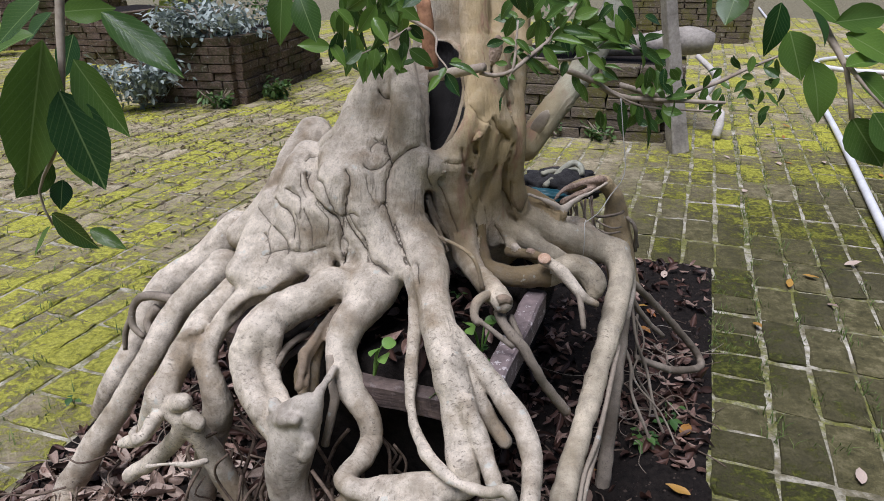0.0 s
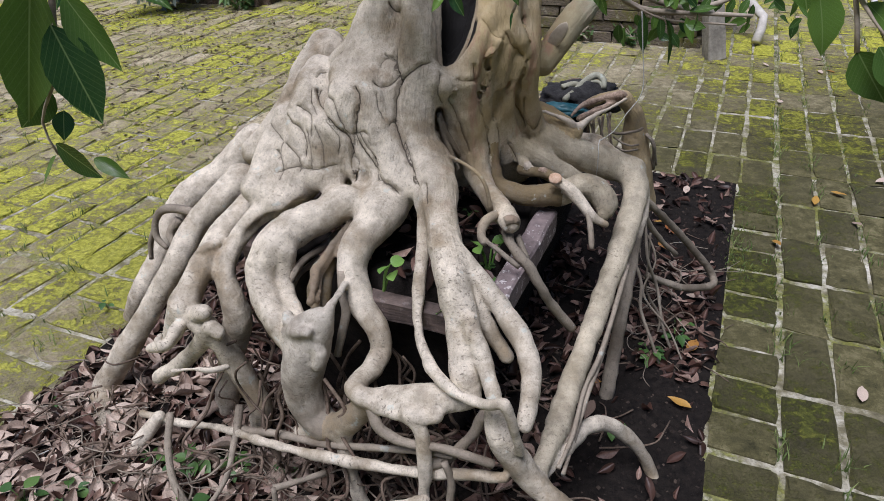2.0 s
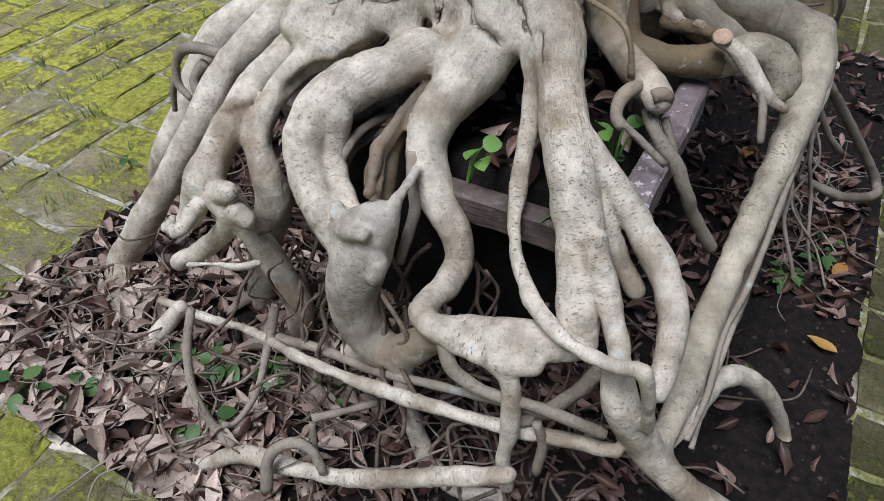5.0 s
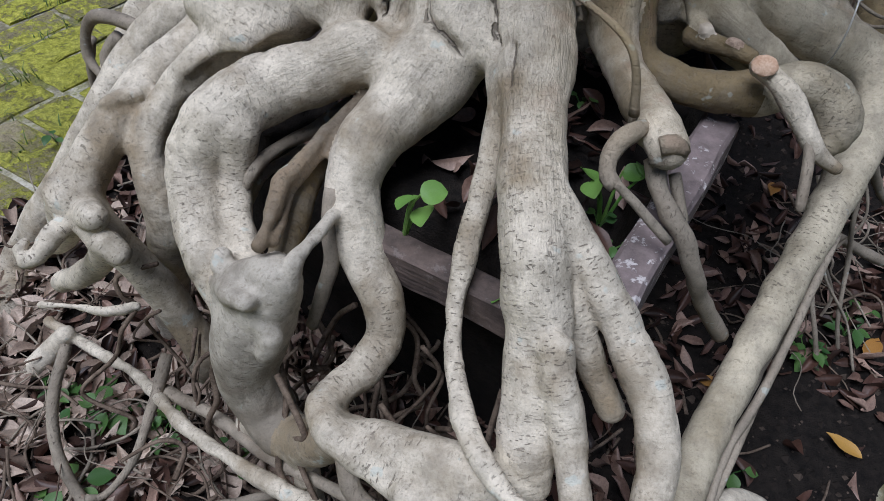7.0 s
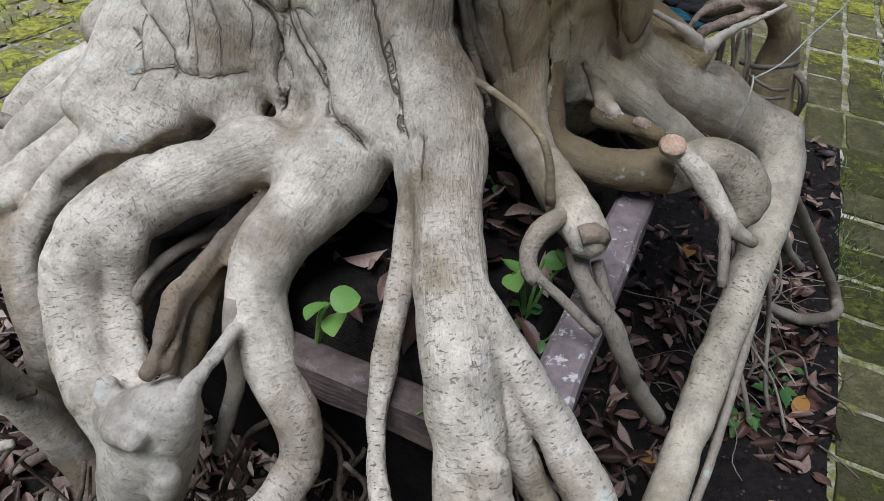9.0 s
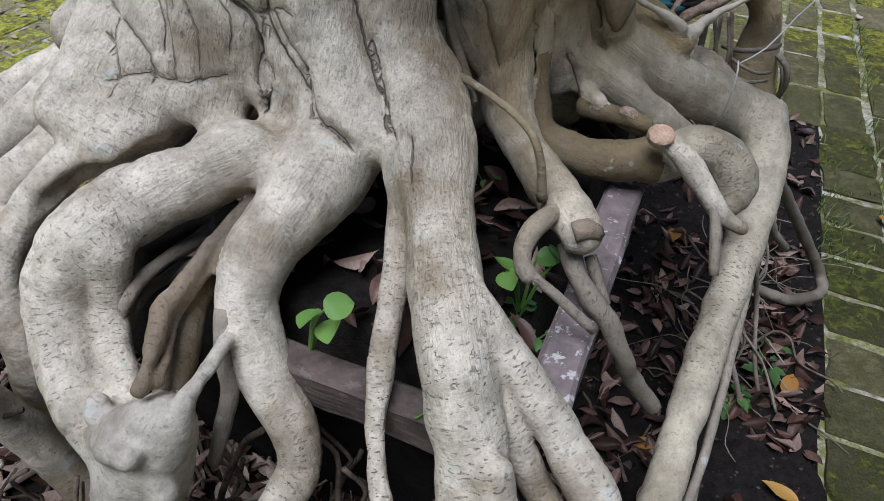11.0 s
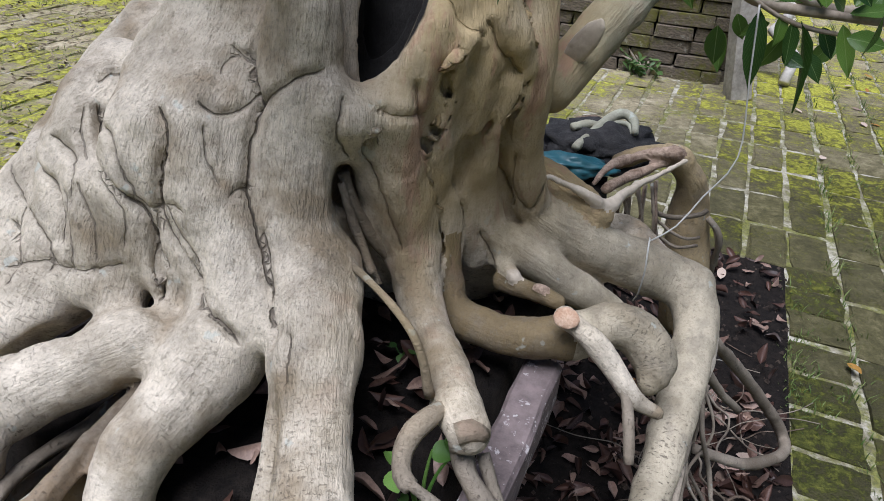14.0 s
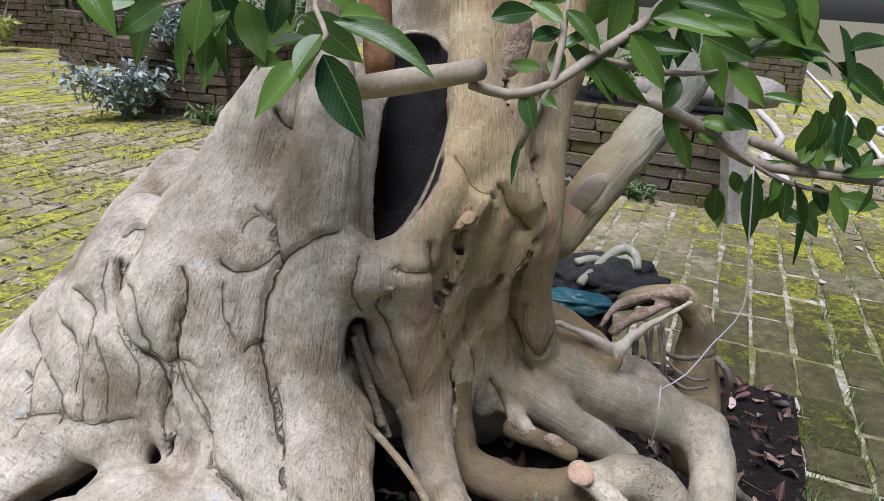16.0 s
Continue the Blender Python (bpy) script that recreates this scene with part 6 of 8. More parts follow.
leaf(b3_twig, (-0.086, 1.178, 0.856), (-0.067, 1.174, 0.820), 0.019)
leaf(b3_twig, (-0.086, 1.110, 0.851), (-0.094, 1.117, 0.809), 0.019)
leaf(b3_twig, (-0.041, 1.152, 0.871), (-0.046, 1.161, 0.830), 0.018)
leaf(b3_twig, (-0.040, 1.083, 0.875), (-0.005, 1.082, 0.887), 0.021)
leaf(b3_twig, (-0.081, 1.162, 0.813), (-0.076, 1.163, 0.780), 0.014)
leaf(b3_twig, (-0.102, 1.087, 0.812), (-0.082, 1.075, 0.786), 0.015)
leaf(b3_twig, (-0.025, 1.184, 0.790), (-0.050, 1.170, 0.764), 0.019)
leaf(b3_twig, (-0.067, 1.131, 0.880), (-0.045, 1.119, 0.850), 0.018)
leaf(b3_twig, (-0.006, 1.082, 0.850), (-0.039, 1.097, 0.828), 0.021)
leaf(b3_twig, (-0.007, 1.124, 0.826), (-0.011, 1.122, 0.792), 0.017)
leaf(b3_twig, (-0.094, 1.200, 0.870), (-0.068, 1.216, 0.847), 0.016)
leaf(b3_twig, (-0.101, 1.187, 0.817), (-0.082, 1.175, 0.791), 0.015)
leaf(b3_twig, (-0.048, 1.115, 0.810), (-0.036, 1.127, 0.777), 0.018)
leaf(b3_twig, (-0.007, 1.159, 0.827), (0.015, 1.170, 0.806), 0.015)
leaf(b3_twig, (-0.074, 1.234, 0.830), (-0.107, 1.217, 0.848), 0.019)
leaf(b3_twig, (-0.021, 1.235, 0.813), (0.007, 1.236, 0.798), 0.018)
leaf(b3_twig, (-0.065, 1.236, 0.825), (-0.096, 1.239, 0.828), 0.015)
leaf(b3_twig, (-0.011, 1.101, 0.879), (-0.030, 1.084, 0.849), 0.017)
leaf(b3_twig, (-0.033, 1.234, 0.852), (-0.040, 1.237, 0.821), 0.014)
leaf(b3_twig, (-0.040, 1.173, 0.848), (-0.057, 1.186, 0.807), 0.023)
leaf(b3_twig, (-0.111, 1.234, 0.862), (-0.103, 1.221, 0.825), 0.019)
leaf(b3_twig, (-0.049, 1.234, 0.896), (-0.080, 1.224, 0.875), 0.019)
leaf(b3_twig, (0.028, 1.001, 0.880), (0.001, 0.995, 0.862), 0.018)
leaf(b3_twig, (-0.024, 1.046, 0.903), (-0.036, 1.040, 0.870), 0.015)
leaf(b3_twig, (-0.034, 1.094, 0.853), (-0.018, 1.109, 0.820), 0.018)
leaf(b3_twig, (-0.035, 1.021, 0.850), (-0.017, 1.004, 0.822), 0.017)
leaf(b3_twig, (0.008, 1.056, 0.877), (-0.026, 1.064, 0.864), 0.020)
leaf(b3_twig, (-0.036, 1.051, 0.861), (-0.058, 1.045, 0.828), 0.020)
leaf(b3_twig, (0.021, 1.052, 0.877), (-0.005, 1.044, 0.907), 0.019)
leaf(b3_twig, (-0.022, 1.053, 0.843), (-0.040, 1.037, 0.808), 0.020)
leaf(b1_twig, (0.199, 1.191, 0.840), (0.209, 1.207, 0.806), 0.016)
leaf(b1_twig, (0.214, 1.251, 0.881), (0.211, 1.257, 0.838), 0.020)
leaf(b1_twig, (0.134, 1.215, 0.860), (0.102, 1.236, 0.888), 0.020)
leaf(b1_twig, (0.132, 1.161, 0.876), (0.143, 1.164, 0.844), 0.015)
leaf(b1_twig, (0.181, 1.198, 0.866), (0.154, 1.200, 0.832), 0.022)
leaf(b1_twig, (0.149, 1.285, 0.826), (0.118, 1.284, 0.831), 0.017)
leaf(b1_twig, (0.176, 1.250, 0.828), (0.196, 1.249, 0.799), 0.017)
leaf(b1_twig, (0.181, 1.172, 0.859), (0.215, 1.183, 0.853), 0.019)
leaf(b1_twig, (0.140, 1.242, 0.855), (0.115, 1.250, 0.826), 0.019)
leaf(b1_twig, (0.205, 1.162, 0.851), (0.177, 1.169, 0.833), 0.015)
leaf(b1_twig, (0.221, 1.267, 0.832), (0.191, 1.267, 0.840), 0.016)
leaf(b1_twig, (0.177, 1.212, 0.830), (0.174, 1.198, 0.788), 0.022)
leaf(b1_twig, (0.191, 1.227, 0.870), (0.215, 1.245, 0.834), 0.023)
leaf(b1_twig, (0.157, 1.245, 0.825), (0.120, 1.227, 0.811), 0.020)
leaf(b1_twig, (0.172, 1.223, 0.825), (0.160, 1.236, 0.795), 0.016)
leaf(b1_twig, (0.143, 1.281, 0.824), (0.111, 1.281, 0.826), 0.016)
leaf(b1_twig, (0.136, 1.182, 0.836), (0.126, 1.191, 0.805), 0.017)
leaf(b1_twig, (0.151, 1.191, 0.867), (0.160, 1.211, 0.826), 0.021)
leaf(b1_twig, (0.174, 1.217, 0.851), (0.177, 1.225, 0.809), 0.019)
leaf(b1_twig, (0.213, 1.186, 0.836), (0.195, 1.189, 0.811), 0.014)
leaf(b5_twig, (0.257, 1.373, 0.816), (0.290, 1.360, 0.816), 0.017)
leaf(b5_twig, (0.297, 1.390, 0.840), (0.311, 1.376, 0.810), 0.015)
leaf(b5_twig, (0.239, 1.291, 0.846), (0.204, 1.296, 0.849), 0.017)
leaf(b5_twig, (0.248, 1.269, 0.867), (0.285, 1.259, 0.856), 0.019)
leaf(b5_twig, (0.279, 1.293, 0.869), (0.252, 1.282, 0.852), 0.015)
leaf(b5_twig, (0.302, 1.360, 0.865), (0.330, 1.364, 0.837), 0.019)
leaf(b5_twig, (0.240, 1.351, 0.850), (0.260, 1.346, 0.824), 0.017)
leaf(b5_twig, (0.262, 1.351, 0.813), (0.259, 1.360, 0.781), 0.016)
leaf(b5_twig, (0.289, 1.378, 0.823), (0.292, 1.371, 0.778), 0.019)
leaf(b5_twig, (0.206, 1.261, 0.874), (0.189, 1.243, 0.842), 0.018)
leaf(b5_twig, (0.283, 1.267, 0.814), (0.262, 1.273, 0.779), 0.020)
leaf(b5_twig, (0.240, 1.289, 0.785), (0.199, 1.276, 0.783), 0.019)
leaf(b5_twig, (0.216, 1.376, 0.874), (0.235, 1.371, 0.846), 0.017)
leaf(b5_twig, (0.259, 1.364, 0.851), (0.268, 1.349, 0.819), 0.017)
leaf(b5_twig, (0.301, 1.358, 0.799), (0.266, 1.343, 0.777), 0.022)
leaf(b5_twig, (0.239, 1.309, 0.810), (0.254, 1.299, 0.782), 0.014)
leaf(b5_twig, (0.281, 1.335, 0.810), (0.285, 1.334, 0.774), 0.016)
leaf(b5_twig, (0.310, 1.326, 0.835), (0.336, 1.324, 0.816), 0.016)
leaf(b5_twig, (0.239, 1.307, 0.807), (0.247, 1.320, 0.767), 0.017)
leaf(b5_twig, (0.215, 1.277, 0.802), (0.229, 1.274, 0.769), 0.018)
leaf(b5_twig, (0.309, 1.350, 0.856), (0.336, 1.335, 0.825), 0.019)
leaf(b5_twig, (0.193, 1.361, 0.874), (0.196, 1.344, 0.834), 0.021)
leaf(b5_twig, (0.305, 1.311, 0.839), (0.332, 1.297, 0.807), 0.022)
leaf(b5_twig, (0.231, 1.267, 0.877), (0.261, 1.257, 0.866), 0.016)
leaf(b5_twig, (0.292, 1.289, 0.843), (0.269, 1.286, 0.821), 0.014)
leaf(b5_twig, (0.241, 1.263, 0.850), (0.230, 1.249, 0.813), 0.017)
leaf(b5_twig, (0.308, 1.254, 0.826), (0.313, 1.272, 0.786), 0.020)
leaf(b5_twig, (0.228, 1.202, 0.799), (0.259, 1.189, 0.788), 0.017)
leaf(b5_twig, (0.248, 1.295, 0.824), (0.282, 1.311, 0.815), 0.020)
leaf(b5_twig, (0.265, 1.349, 0.825), (0.259, 1.365, 0.781), 0.019)
leaf(b5_twig, (0.225, 1.246, 0.821), (0.199, 1.247, 0.794), 0.018)
leaf(b5_twig, (0.272, 1.227, 0.819), (0.281, 1.236, 0.786), 0.017)
leaf(b5_twig, (0.224, 1.215, 0.831), (0.260, 1.223, 0.842), 0.020)
leaf(b5_twig, (0.315, 1.338, 0.799), (0.343, 1.324, 0.780), 0.016)
leaf(b5_twig, (0.192, 1.344, 0.794), (0.189, 1.351, 0.754), 0.018)
leaf(b5_twig, (0.324, 1.215, 0.832), (0.354, 1.225, 0.824), 0.017)
leaf(b5_twig, (0.321, 1.234, 0.810), (0.333, 1.215, 0.774), 0.017)
leaf(b5_twig, (0.274, 1.200, 0.815), (0.243, 1.189, 0.822), 0.016)
leaf(b2_twig, (0.363, 1.379, 0.755), (0.376, 1.390, 0.728), 0.013)
leaf(b2_twig, (0.405, 1.342, 0.739), (0.424, 1.347, 0.715), 0.015)
leaf(b2_twig, (0.383, 1.344, 0.758), (0.392, 1.351, 0.728), 0.013)
leaf(b2_twig, (0.301, 1.397, 0.750), (0.308, 1.403, 0.724), 0.012)
leaf(b2_twig, (0.372, 1.352, 0.741), (0.386, 1.359, 0.711), 0.014)
leaf(b2_twig, (0.292, 1.334, 0.742), (0.317, 1.318, 0.724), 0.015)
leaf(b2_twig, (0.347, 1.290, 0.741), (0.343, 1.300, 0.712), 0.013)
leaf(b2_twig, (0.392, 1.369, 0.735), (0.391, 1.352, 0.700), 0.017)
leaf(b2_twig, (0.404, 1.295, 0.698), (0.404, 1.300, 0.665), 0.016)
leaf(b2_twig, (0.327, 1.383, 0.675), (0.339, 1.382, 0.652), 0.013)
leaf(b2_twig, (0.298, 1.393, 0.704), (0.321, 1.404, 0.719), 0.015)
leaf(b2_twig, (0.301, 1.320, 0.670), (0.299, 1.310, 0.641), 0.015)
leaf(b2_twig, (0.369, 1.339, 0.720), (0.381, 1.346, 0.691), 0.014)
leaf(b2_twig, (0.286, 1.292, 0.681), (0.293, 1.301, 0.648), 0.016)
leaf(b2_twig, (0.361, 1.306, 0.746), (0.361, 1.304, 0.711), 0.015)
leaf(b2_twig, (0.395, 1.318, 0.675), (0.424, 1.307, 0.674), 0.017)
leaf(b2_twig, (0.387, 1.364, 0.754), (0.414, 1.378, 0.739), 0.016)
leaf(b2_twig, (0.363, 1.357, 0.665), (0.349, 1.358, 0.635), 0.017)
leaf(b2_twig, (0.394, 1.336, 0.716), (0.413, 1.333, 0.697), 0.012)
leaf(b2_twig, (0.392, 1.358, 0.698), (0.415, 1.368, 0.687), 0.014)
leaf(b2_twig, (0.387, 1.313, 0.753), (0.368, 1.302, 0.777), 0.014)
leaf(b2_twig, (0.397, 1.349, 0.739), (0.395, 1.339, 0.707), 0.014)
leaf(b2_twig, (0.400, 1.377, 0.671), (0.411, 1.364, 0.647), 0.014)
leaf(b2_twig, (0.423, 1.390, 0.658), (0.400, 1.383, 0.635), 0.017)
leaf(b2_twig, (0.388, 1.289, 0.769), (0.356, 1.284, 0.772), 0.016)
leaf(b2_twig, (0.348, 1.358, 0.674), (0.327, 1.366, 0.661), 0.012)
leaf(b2_twig, (0.618, 1.481, 0.690), (0.644, 1.495, 0.693), 0.014)
leaf(b2_twig, (0.548, 1.455, 0.684), (0.528, 1.466, 0.699), 0.012)
leaf(b2_twig, (0.657, 1.488, 0.680), (0.659, 1.491, 0.647), 0.016)
leaf(b2_twig, (0.487, 1.398, 0.720), (0.482, 1.397, 0.695), 0.012)
leaf(b2_twig, (0.523, 1.421, 0.665), (0.522, 1.420, 0.633), 0.014)
leaf(b2_twig, (0.602, 1.496, 0.646), (0.628, 1.511, 0.631), 0.015)
leaf(b2_twig, (0.540, 1.454, 0.643), (0.525, 1.463, 0.624), 0.011)
leaf(b2_twig, (0.566, 1.446, 0.686), (0.591, 1.443, 0.667), 0.016)
leaf(b2_twig, (0.632, 1.480, 0.734), (0.638, 1.480, 0.704), 0.013)
leaf(b2_twig, (0.478, 1.448, 0.695), (0.475, 1.452, 0.662), 0.017)
leaf(b2_twig, (0.525, 1.406, 0.751), (0.537, 1.409, 0.730), 0.011)
leaf(b2_twig, (0.456, 1.491, 0.718), (0.468, 1.495, 0.692), 0.014)
leaf(b2_twig, (0.548, 1.487, 0.669), (0.543, 1.480, 0.639), 0.013)
leaf(b2_twig, (0.520, 1.398, 0.749), (0.538, 1.394, 0.729), 0.013)
leaf(b2_twig, (0.527, 1.439, 0.653), (0.500, 1.453, 0.644), 0.015)
leaf(b2_twig, (0.624, 1.500, 0.674), (0.625, 1.495, 0.645), 0.014)
leaf(b2_twig, (0.469, 1.492, 0.696), (0.483, 1.495, 0.676), 0.013)
leaf(b2_twig, (0.476, 1.364, 0.704), (0.467, 1.362, 0.680), 0.013)
leaf(b2_twig, (0.615, 1.431, 0.658), (0.599, 1.439, 0.639), 0.013)
leaf(b2_twig, (0.560, 1.440, 0.708), (0.585, 1.446, 0.708), 0.014)
leaf(b2_twig, (0.479, 1.374, 0.686), (0.472, 1.373, 0.662), 0.011)
leaf(b2_twig, (0.625, 1.481, 0.737), (0.610, 1.476, 0.717), 0.012)
leaf(b2_twig, (0.499, 1.365, 0.704), (0.486, 1.358, 0.678), 0.014)
leaf(b2_twig, (0.543, 1.364, 0.756), (0.539, 1.357, 0.728), 0.014)
leaf(b2_twig, (0.631, 1.498, 0.642), (0.628, 1.486, 0.608), 0.016)
leaf(b2_twig, (0.601, 1.497, 0.672), (0.578, 1.495, 0.661), 0.014)
leaf(b2_twig, (0.579, 1.415, 0.734), (0.551, 1.428, 0.733), 0.015)
leaf(b2_twig, (0.443, 1.382, 0.703), (0.426, 1.373, 0.676), 0.014)
leaf(b2_twig, (0.536, 1.481, 0.718), (0.522, 1.479, 0.697), 0.012)
leaf(b2_twig, (0.644, 1.482, 0.700), (0.631, 1.482, 0.679), 0.013)
leaf(b2_twig, (0.577, 1.372, 0.695), (0.600, 1.359, 0.673), 0.015)
leaf(b2_twig, (0.533, 1.466, 0.661), (0.512, 1.459, 0.647), 0.013)
leaf(b2_twig, (0.499, 1.378, 0.733), (0.477, 1.389, 0.727), 0.012)
leaf(b2_twig, (0.553, 1.399, 0.710), (0.534, 1.396, 0.690), 0.014)
leaf(b2_twig, (0.607, 1.399, 0.715), (0.583, 1.414, 0.730), 0.016)
leaf(b2_twig, (0.608, 1.457, 0.697), (0.629, 1.470, 0.686), 0.012)


# ---- paving pieces ----
def paver_rows():
    """Centre u, v and size of every paver, in the pattern round the bed."""
    out = []
    rng = random.Random(5)
    # soldier course along the near edge of the right side
    v = BED_V0 - 3.48
    while v < BED_V1:
        out.append((BED_U1 + 0.058, v + 0.05, 0.112, 0.092))
        v += 0.104
    # field right of the course
    u = BED_U1 + 0.125
    while u < 9:
        v = -3.0 + rng.uniform(-0.02, 0.02)
        while v < (11 if u < 4 else 9):
            out.append((u + 0.046, v + 0.1, 0.0885, 0.195))
            v += 0.2075
        u += 0.1005
    # behind the bed
    u = BED_U1 + 0.118 - 0.1005
    while u > BED_U0 - 0.0:
        v = BED_V1 + 0.01
        while v < 11:
            out.append((u + 0.046, v + 0.1, 0.087, 0.192))
            v += 0.2075
        u -= 0.1005
    # left of the bed: a cut course, then long pavers
    v = BED_V0 - 3.56
    while v < 10:
        out.append((BED_U0 - 0.108, v + 0.05, 0.195, 0.092))
        v += 0.104
    u = BED_U0 - 0.225
    while u > -9:
        v = BED_V0 - 3.59 + rng.choice((0.0, 0.0, 0.09))
        while v < (10 if u > -5 else 9):
            out.append((u - 0.046, v + 0.09, 0.09, 0.178))
            v += 0.19
        u -= 0.1015
    # in front of the bed
    u = BED_U0 + 0.05
    while u < BED_U1 - 0.02:
        for k in range(2):
            out.append((u, BED_V0 - 0.06 - 0.105 * k, 0.092, 0.098))
        u += 0.1
    u = BED_U0 + 0.045
    while u < BED_U1 - 0.02:
        v = BED_V0 - 0.325
        while v > -3.0:
            out.append((u, v, 0.09, 0.195))
            v -= 0.2075
        u += 0.1005
    return out


def paver_mesh(seed):
    bm = box_bm(1.0, 1.0, 0.022, 0.0, 0.0)
    top = [f for f in bm.faces if f.normal.z > 0.9]
    bmesh.ops.subdivide_edges(bm, edges=list({e for f in top for e in f.edges}), cuts=3)
    top = [f for f in bm.faces if f.normal.z > 0.9]
    bmesh.ops.inset_region(bm, faces=top, thickness=0.06, depth=0.003)
    rng = random.Random(seed)
    for vt in bm.verts:
        vt.co += Vector((rng.uniform(-0.045, 0.045), rng.uniform(-0.025, 0.025), rng.uniform(-0.002, 0.002) if vt.co.z > 0.01 else 0))
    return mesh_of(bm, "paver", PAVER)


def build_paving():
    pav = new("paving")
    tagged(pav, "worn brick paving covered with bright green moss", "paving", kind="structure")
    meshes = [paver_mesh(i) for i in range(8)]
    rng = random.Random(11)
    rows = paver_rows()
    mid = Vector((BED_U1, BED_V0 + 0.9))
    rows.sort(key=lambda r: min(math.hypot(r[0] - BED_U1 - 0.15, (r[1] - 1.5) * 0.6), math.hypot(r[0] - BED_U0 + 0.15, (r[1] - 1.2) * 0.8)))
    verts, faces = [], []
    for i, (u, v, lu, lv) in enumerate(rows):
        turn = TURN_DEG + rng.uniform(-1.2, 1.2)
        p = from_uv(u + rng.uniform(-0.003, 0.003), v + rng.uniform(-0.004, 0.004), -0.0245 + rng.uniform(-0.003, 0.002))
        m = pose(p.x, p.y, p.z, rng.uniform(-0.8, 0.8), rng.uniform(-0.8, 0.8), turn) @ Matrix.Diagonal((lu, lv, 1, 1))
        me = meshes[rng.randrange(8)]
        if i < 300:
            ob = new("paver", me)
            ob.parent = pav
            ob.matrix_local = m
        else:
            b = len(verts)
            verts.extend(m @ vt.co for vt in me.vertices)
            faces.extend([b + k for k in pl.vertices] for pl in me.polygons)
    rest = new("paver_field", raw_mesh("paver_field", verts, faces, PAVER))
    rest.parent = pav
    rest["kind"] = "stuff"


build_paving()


# ---- the timber box that holds the root ball ----
def beam(name, u0, u1, v0, v1, z0, z1, mat, seed, label):
    """A rough-sawn timber in the bed's directions."""
    lu, lv = u1 - u0, v1 - v0
    bm = box_bm(lu, lv, z1 - z0, 0.004, 0.003, seed)
    n = int(max(lu, lv) / 0.03)
    long_edges = [e for e in bm.edges if e.calc_length() > 0.6 * max(lu, lv)]
    bmesh.ops.subdivide_edges(bm, edges=long_edges, cuts=n)
    for vt in bm.verts:
        vt.co += Vector([0.0022 * noise.noise(vt.co * 30 + Vector((seed * 3 + k * 9, 0, 0))) for k in range(3)])
    return bm, pose(*from_uv((u0 + u1) / 2, (v0 + v1) / 2, z0), 0, 0, TURN_DEG), mat, label


def build_box():
    box = new("timber_box")
    p = from_uv(-0.42, 1.3)
    box.location = p
    tagged(box, "weathered reddish timber box holding soil beneath the roots", "planter")
    for i, (a, lab) in enumerate((
            ((-0.42, -0.178, 0.930, 0.956, 0.308, 0.347), "split weathered front plank"),
            ((-0.197, -0.166, 0.958, 1.245, 0.335, 0.378), "lichen-spotted side rail"),
            ((-0.66, -0.630, 0.99, 1.78, 0.290, 0.345), "weathered side rail"))):
        bm, m, mat, label = beam("plank", *a, RAILWOOD if i == 1 else WOOD, i, lab)
        ob = part("plank", bm, mat, box, label)
        ob.matrix_local = Matrix.Translation(-p) @ m
    n, mm = 44, 60
    verts, faces = [], []
    for j in range(mm + 1):
        for i in range(n + 1):
            q = from_uv(-0.63 + 0.433 * i / n, 0.955 + 0.82 * j / mm)
            edge = min(i, j, n - i, mm - j)
            z = 0.352 + 0.010 * noise.noise(Vector((q.x * 9, q.y * 9, 1))) + 0.006 * noise.noise(Vector((q.x * 40, q.y * 40, 1)))
            if edge == 0:
                q = from_uv(-0.56 + 0.30 * i / n, 1.02 + 0.70 * j / mm)
                z = -0.002
            elif edge == 1:
                z = 0.27
            verts.append((q.x - p.x, q.y - p.y, z))
    for j in range(mm):
        for i in range(n):
            a = j * (n + 1) + i
            faces.append((a, a + 1, a + n + 2, a + n + 1))
    ob = new("root_ball", raw_mesh("root_ball", verts, faces, SOIL, True))
    ob.parent = box
    tagged(ob, "dark crumbly soil root ball")


build_box()


# ---- fallen leaves ----
def dry_meshes(mat, name, count):
    out = []
    for i in range(count):
        rng = random.Random(100 + i)
        out.append(leaf_mesh(name, mat, rng.uniform(0.2, 0.75), rng.uniform(-0.35, 0.4), 0.2, i))
    return out


def scatter_leaves(name, places, meshes, mat, rng, size, tilt, flatten=0.45):
    verts, faces = [], []
    for x, y, z in places:
        me = meshes[rng.randrange(len(meshes))]
        ln = rng.uniform(*size)
        m = pose(x, y, z + 0.004, rng.gauss(0, tilt), rng.gauss(0, tilt), rng.uniform(0, 360)) @ Matrix.Diagonal((ln, ln * rng.uniform(0.28, 0.44), ln * flatten, 1)) @ Matrix.Translation((-0.5, 0, 0))
        if rng.random() < 0.4:
            m = m @ Matrix.Rotation(math.pi, 4, "X")
        b = len(verts)
        verts.extend(m @ vt.co for vt in me.vertices)
        faces.extend([b + k for k in pl.vertices] for pl in me.polygons)
    return raw_mesh(name, verts, faces, mat, True)


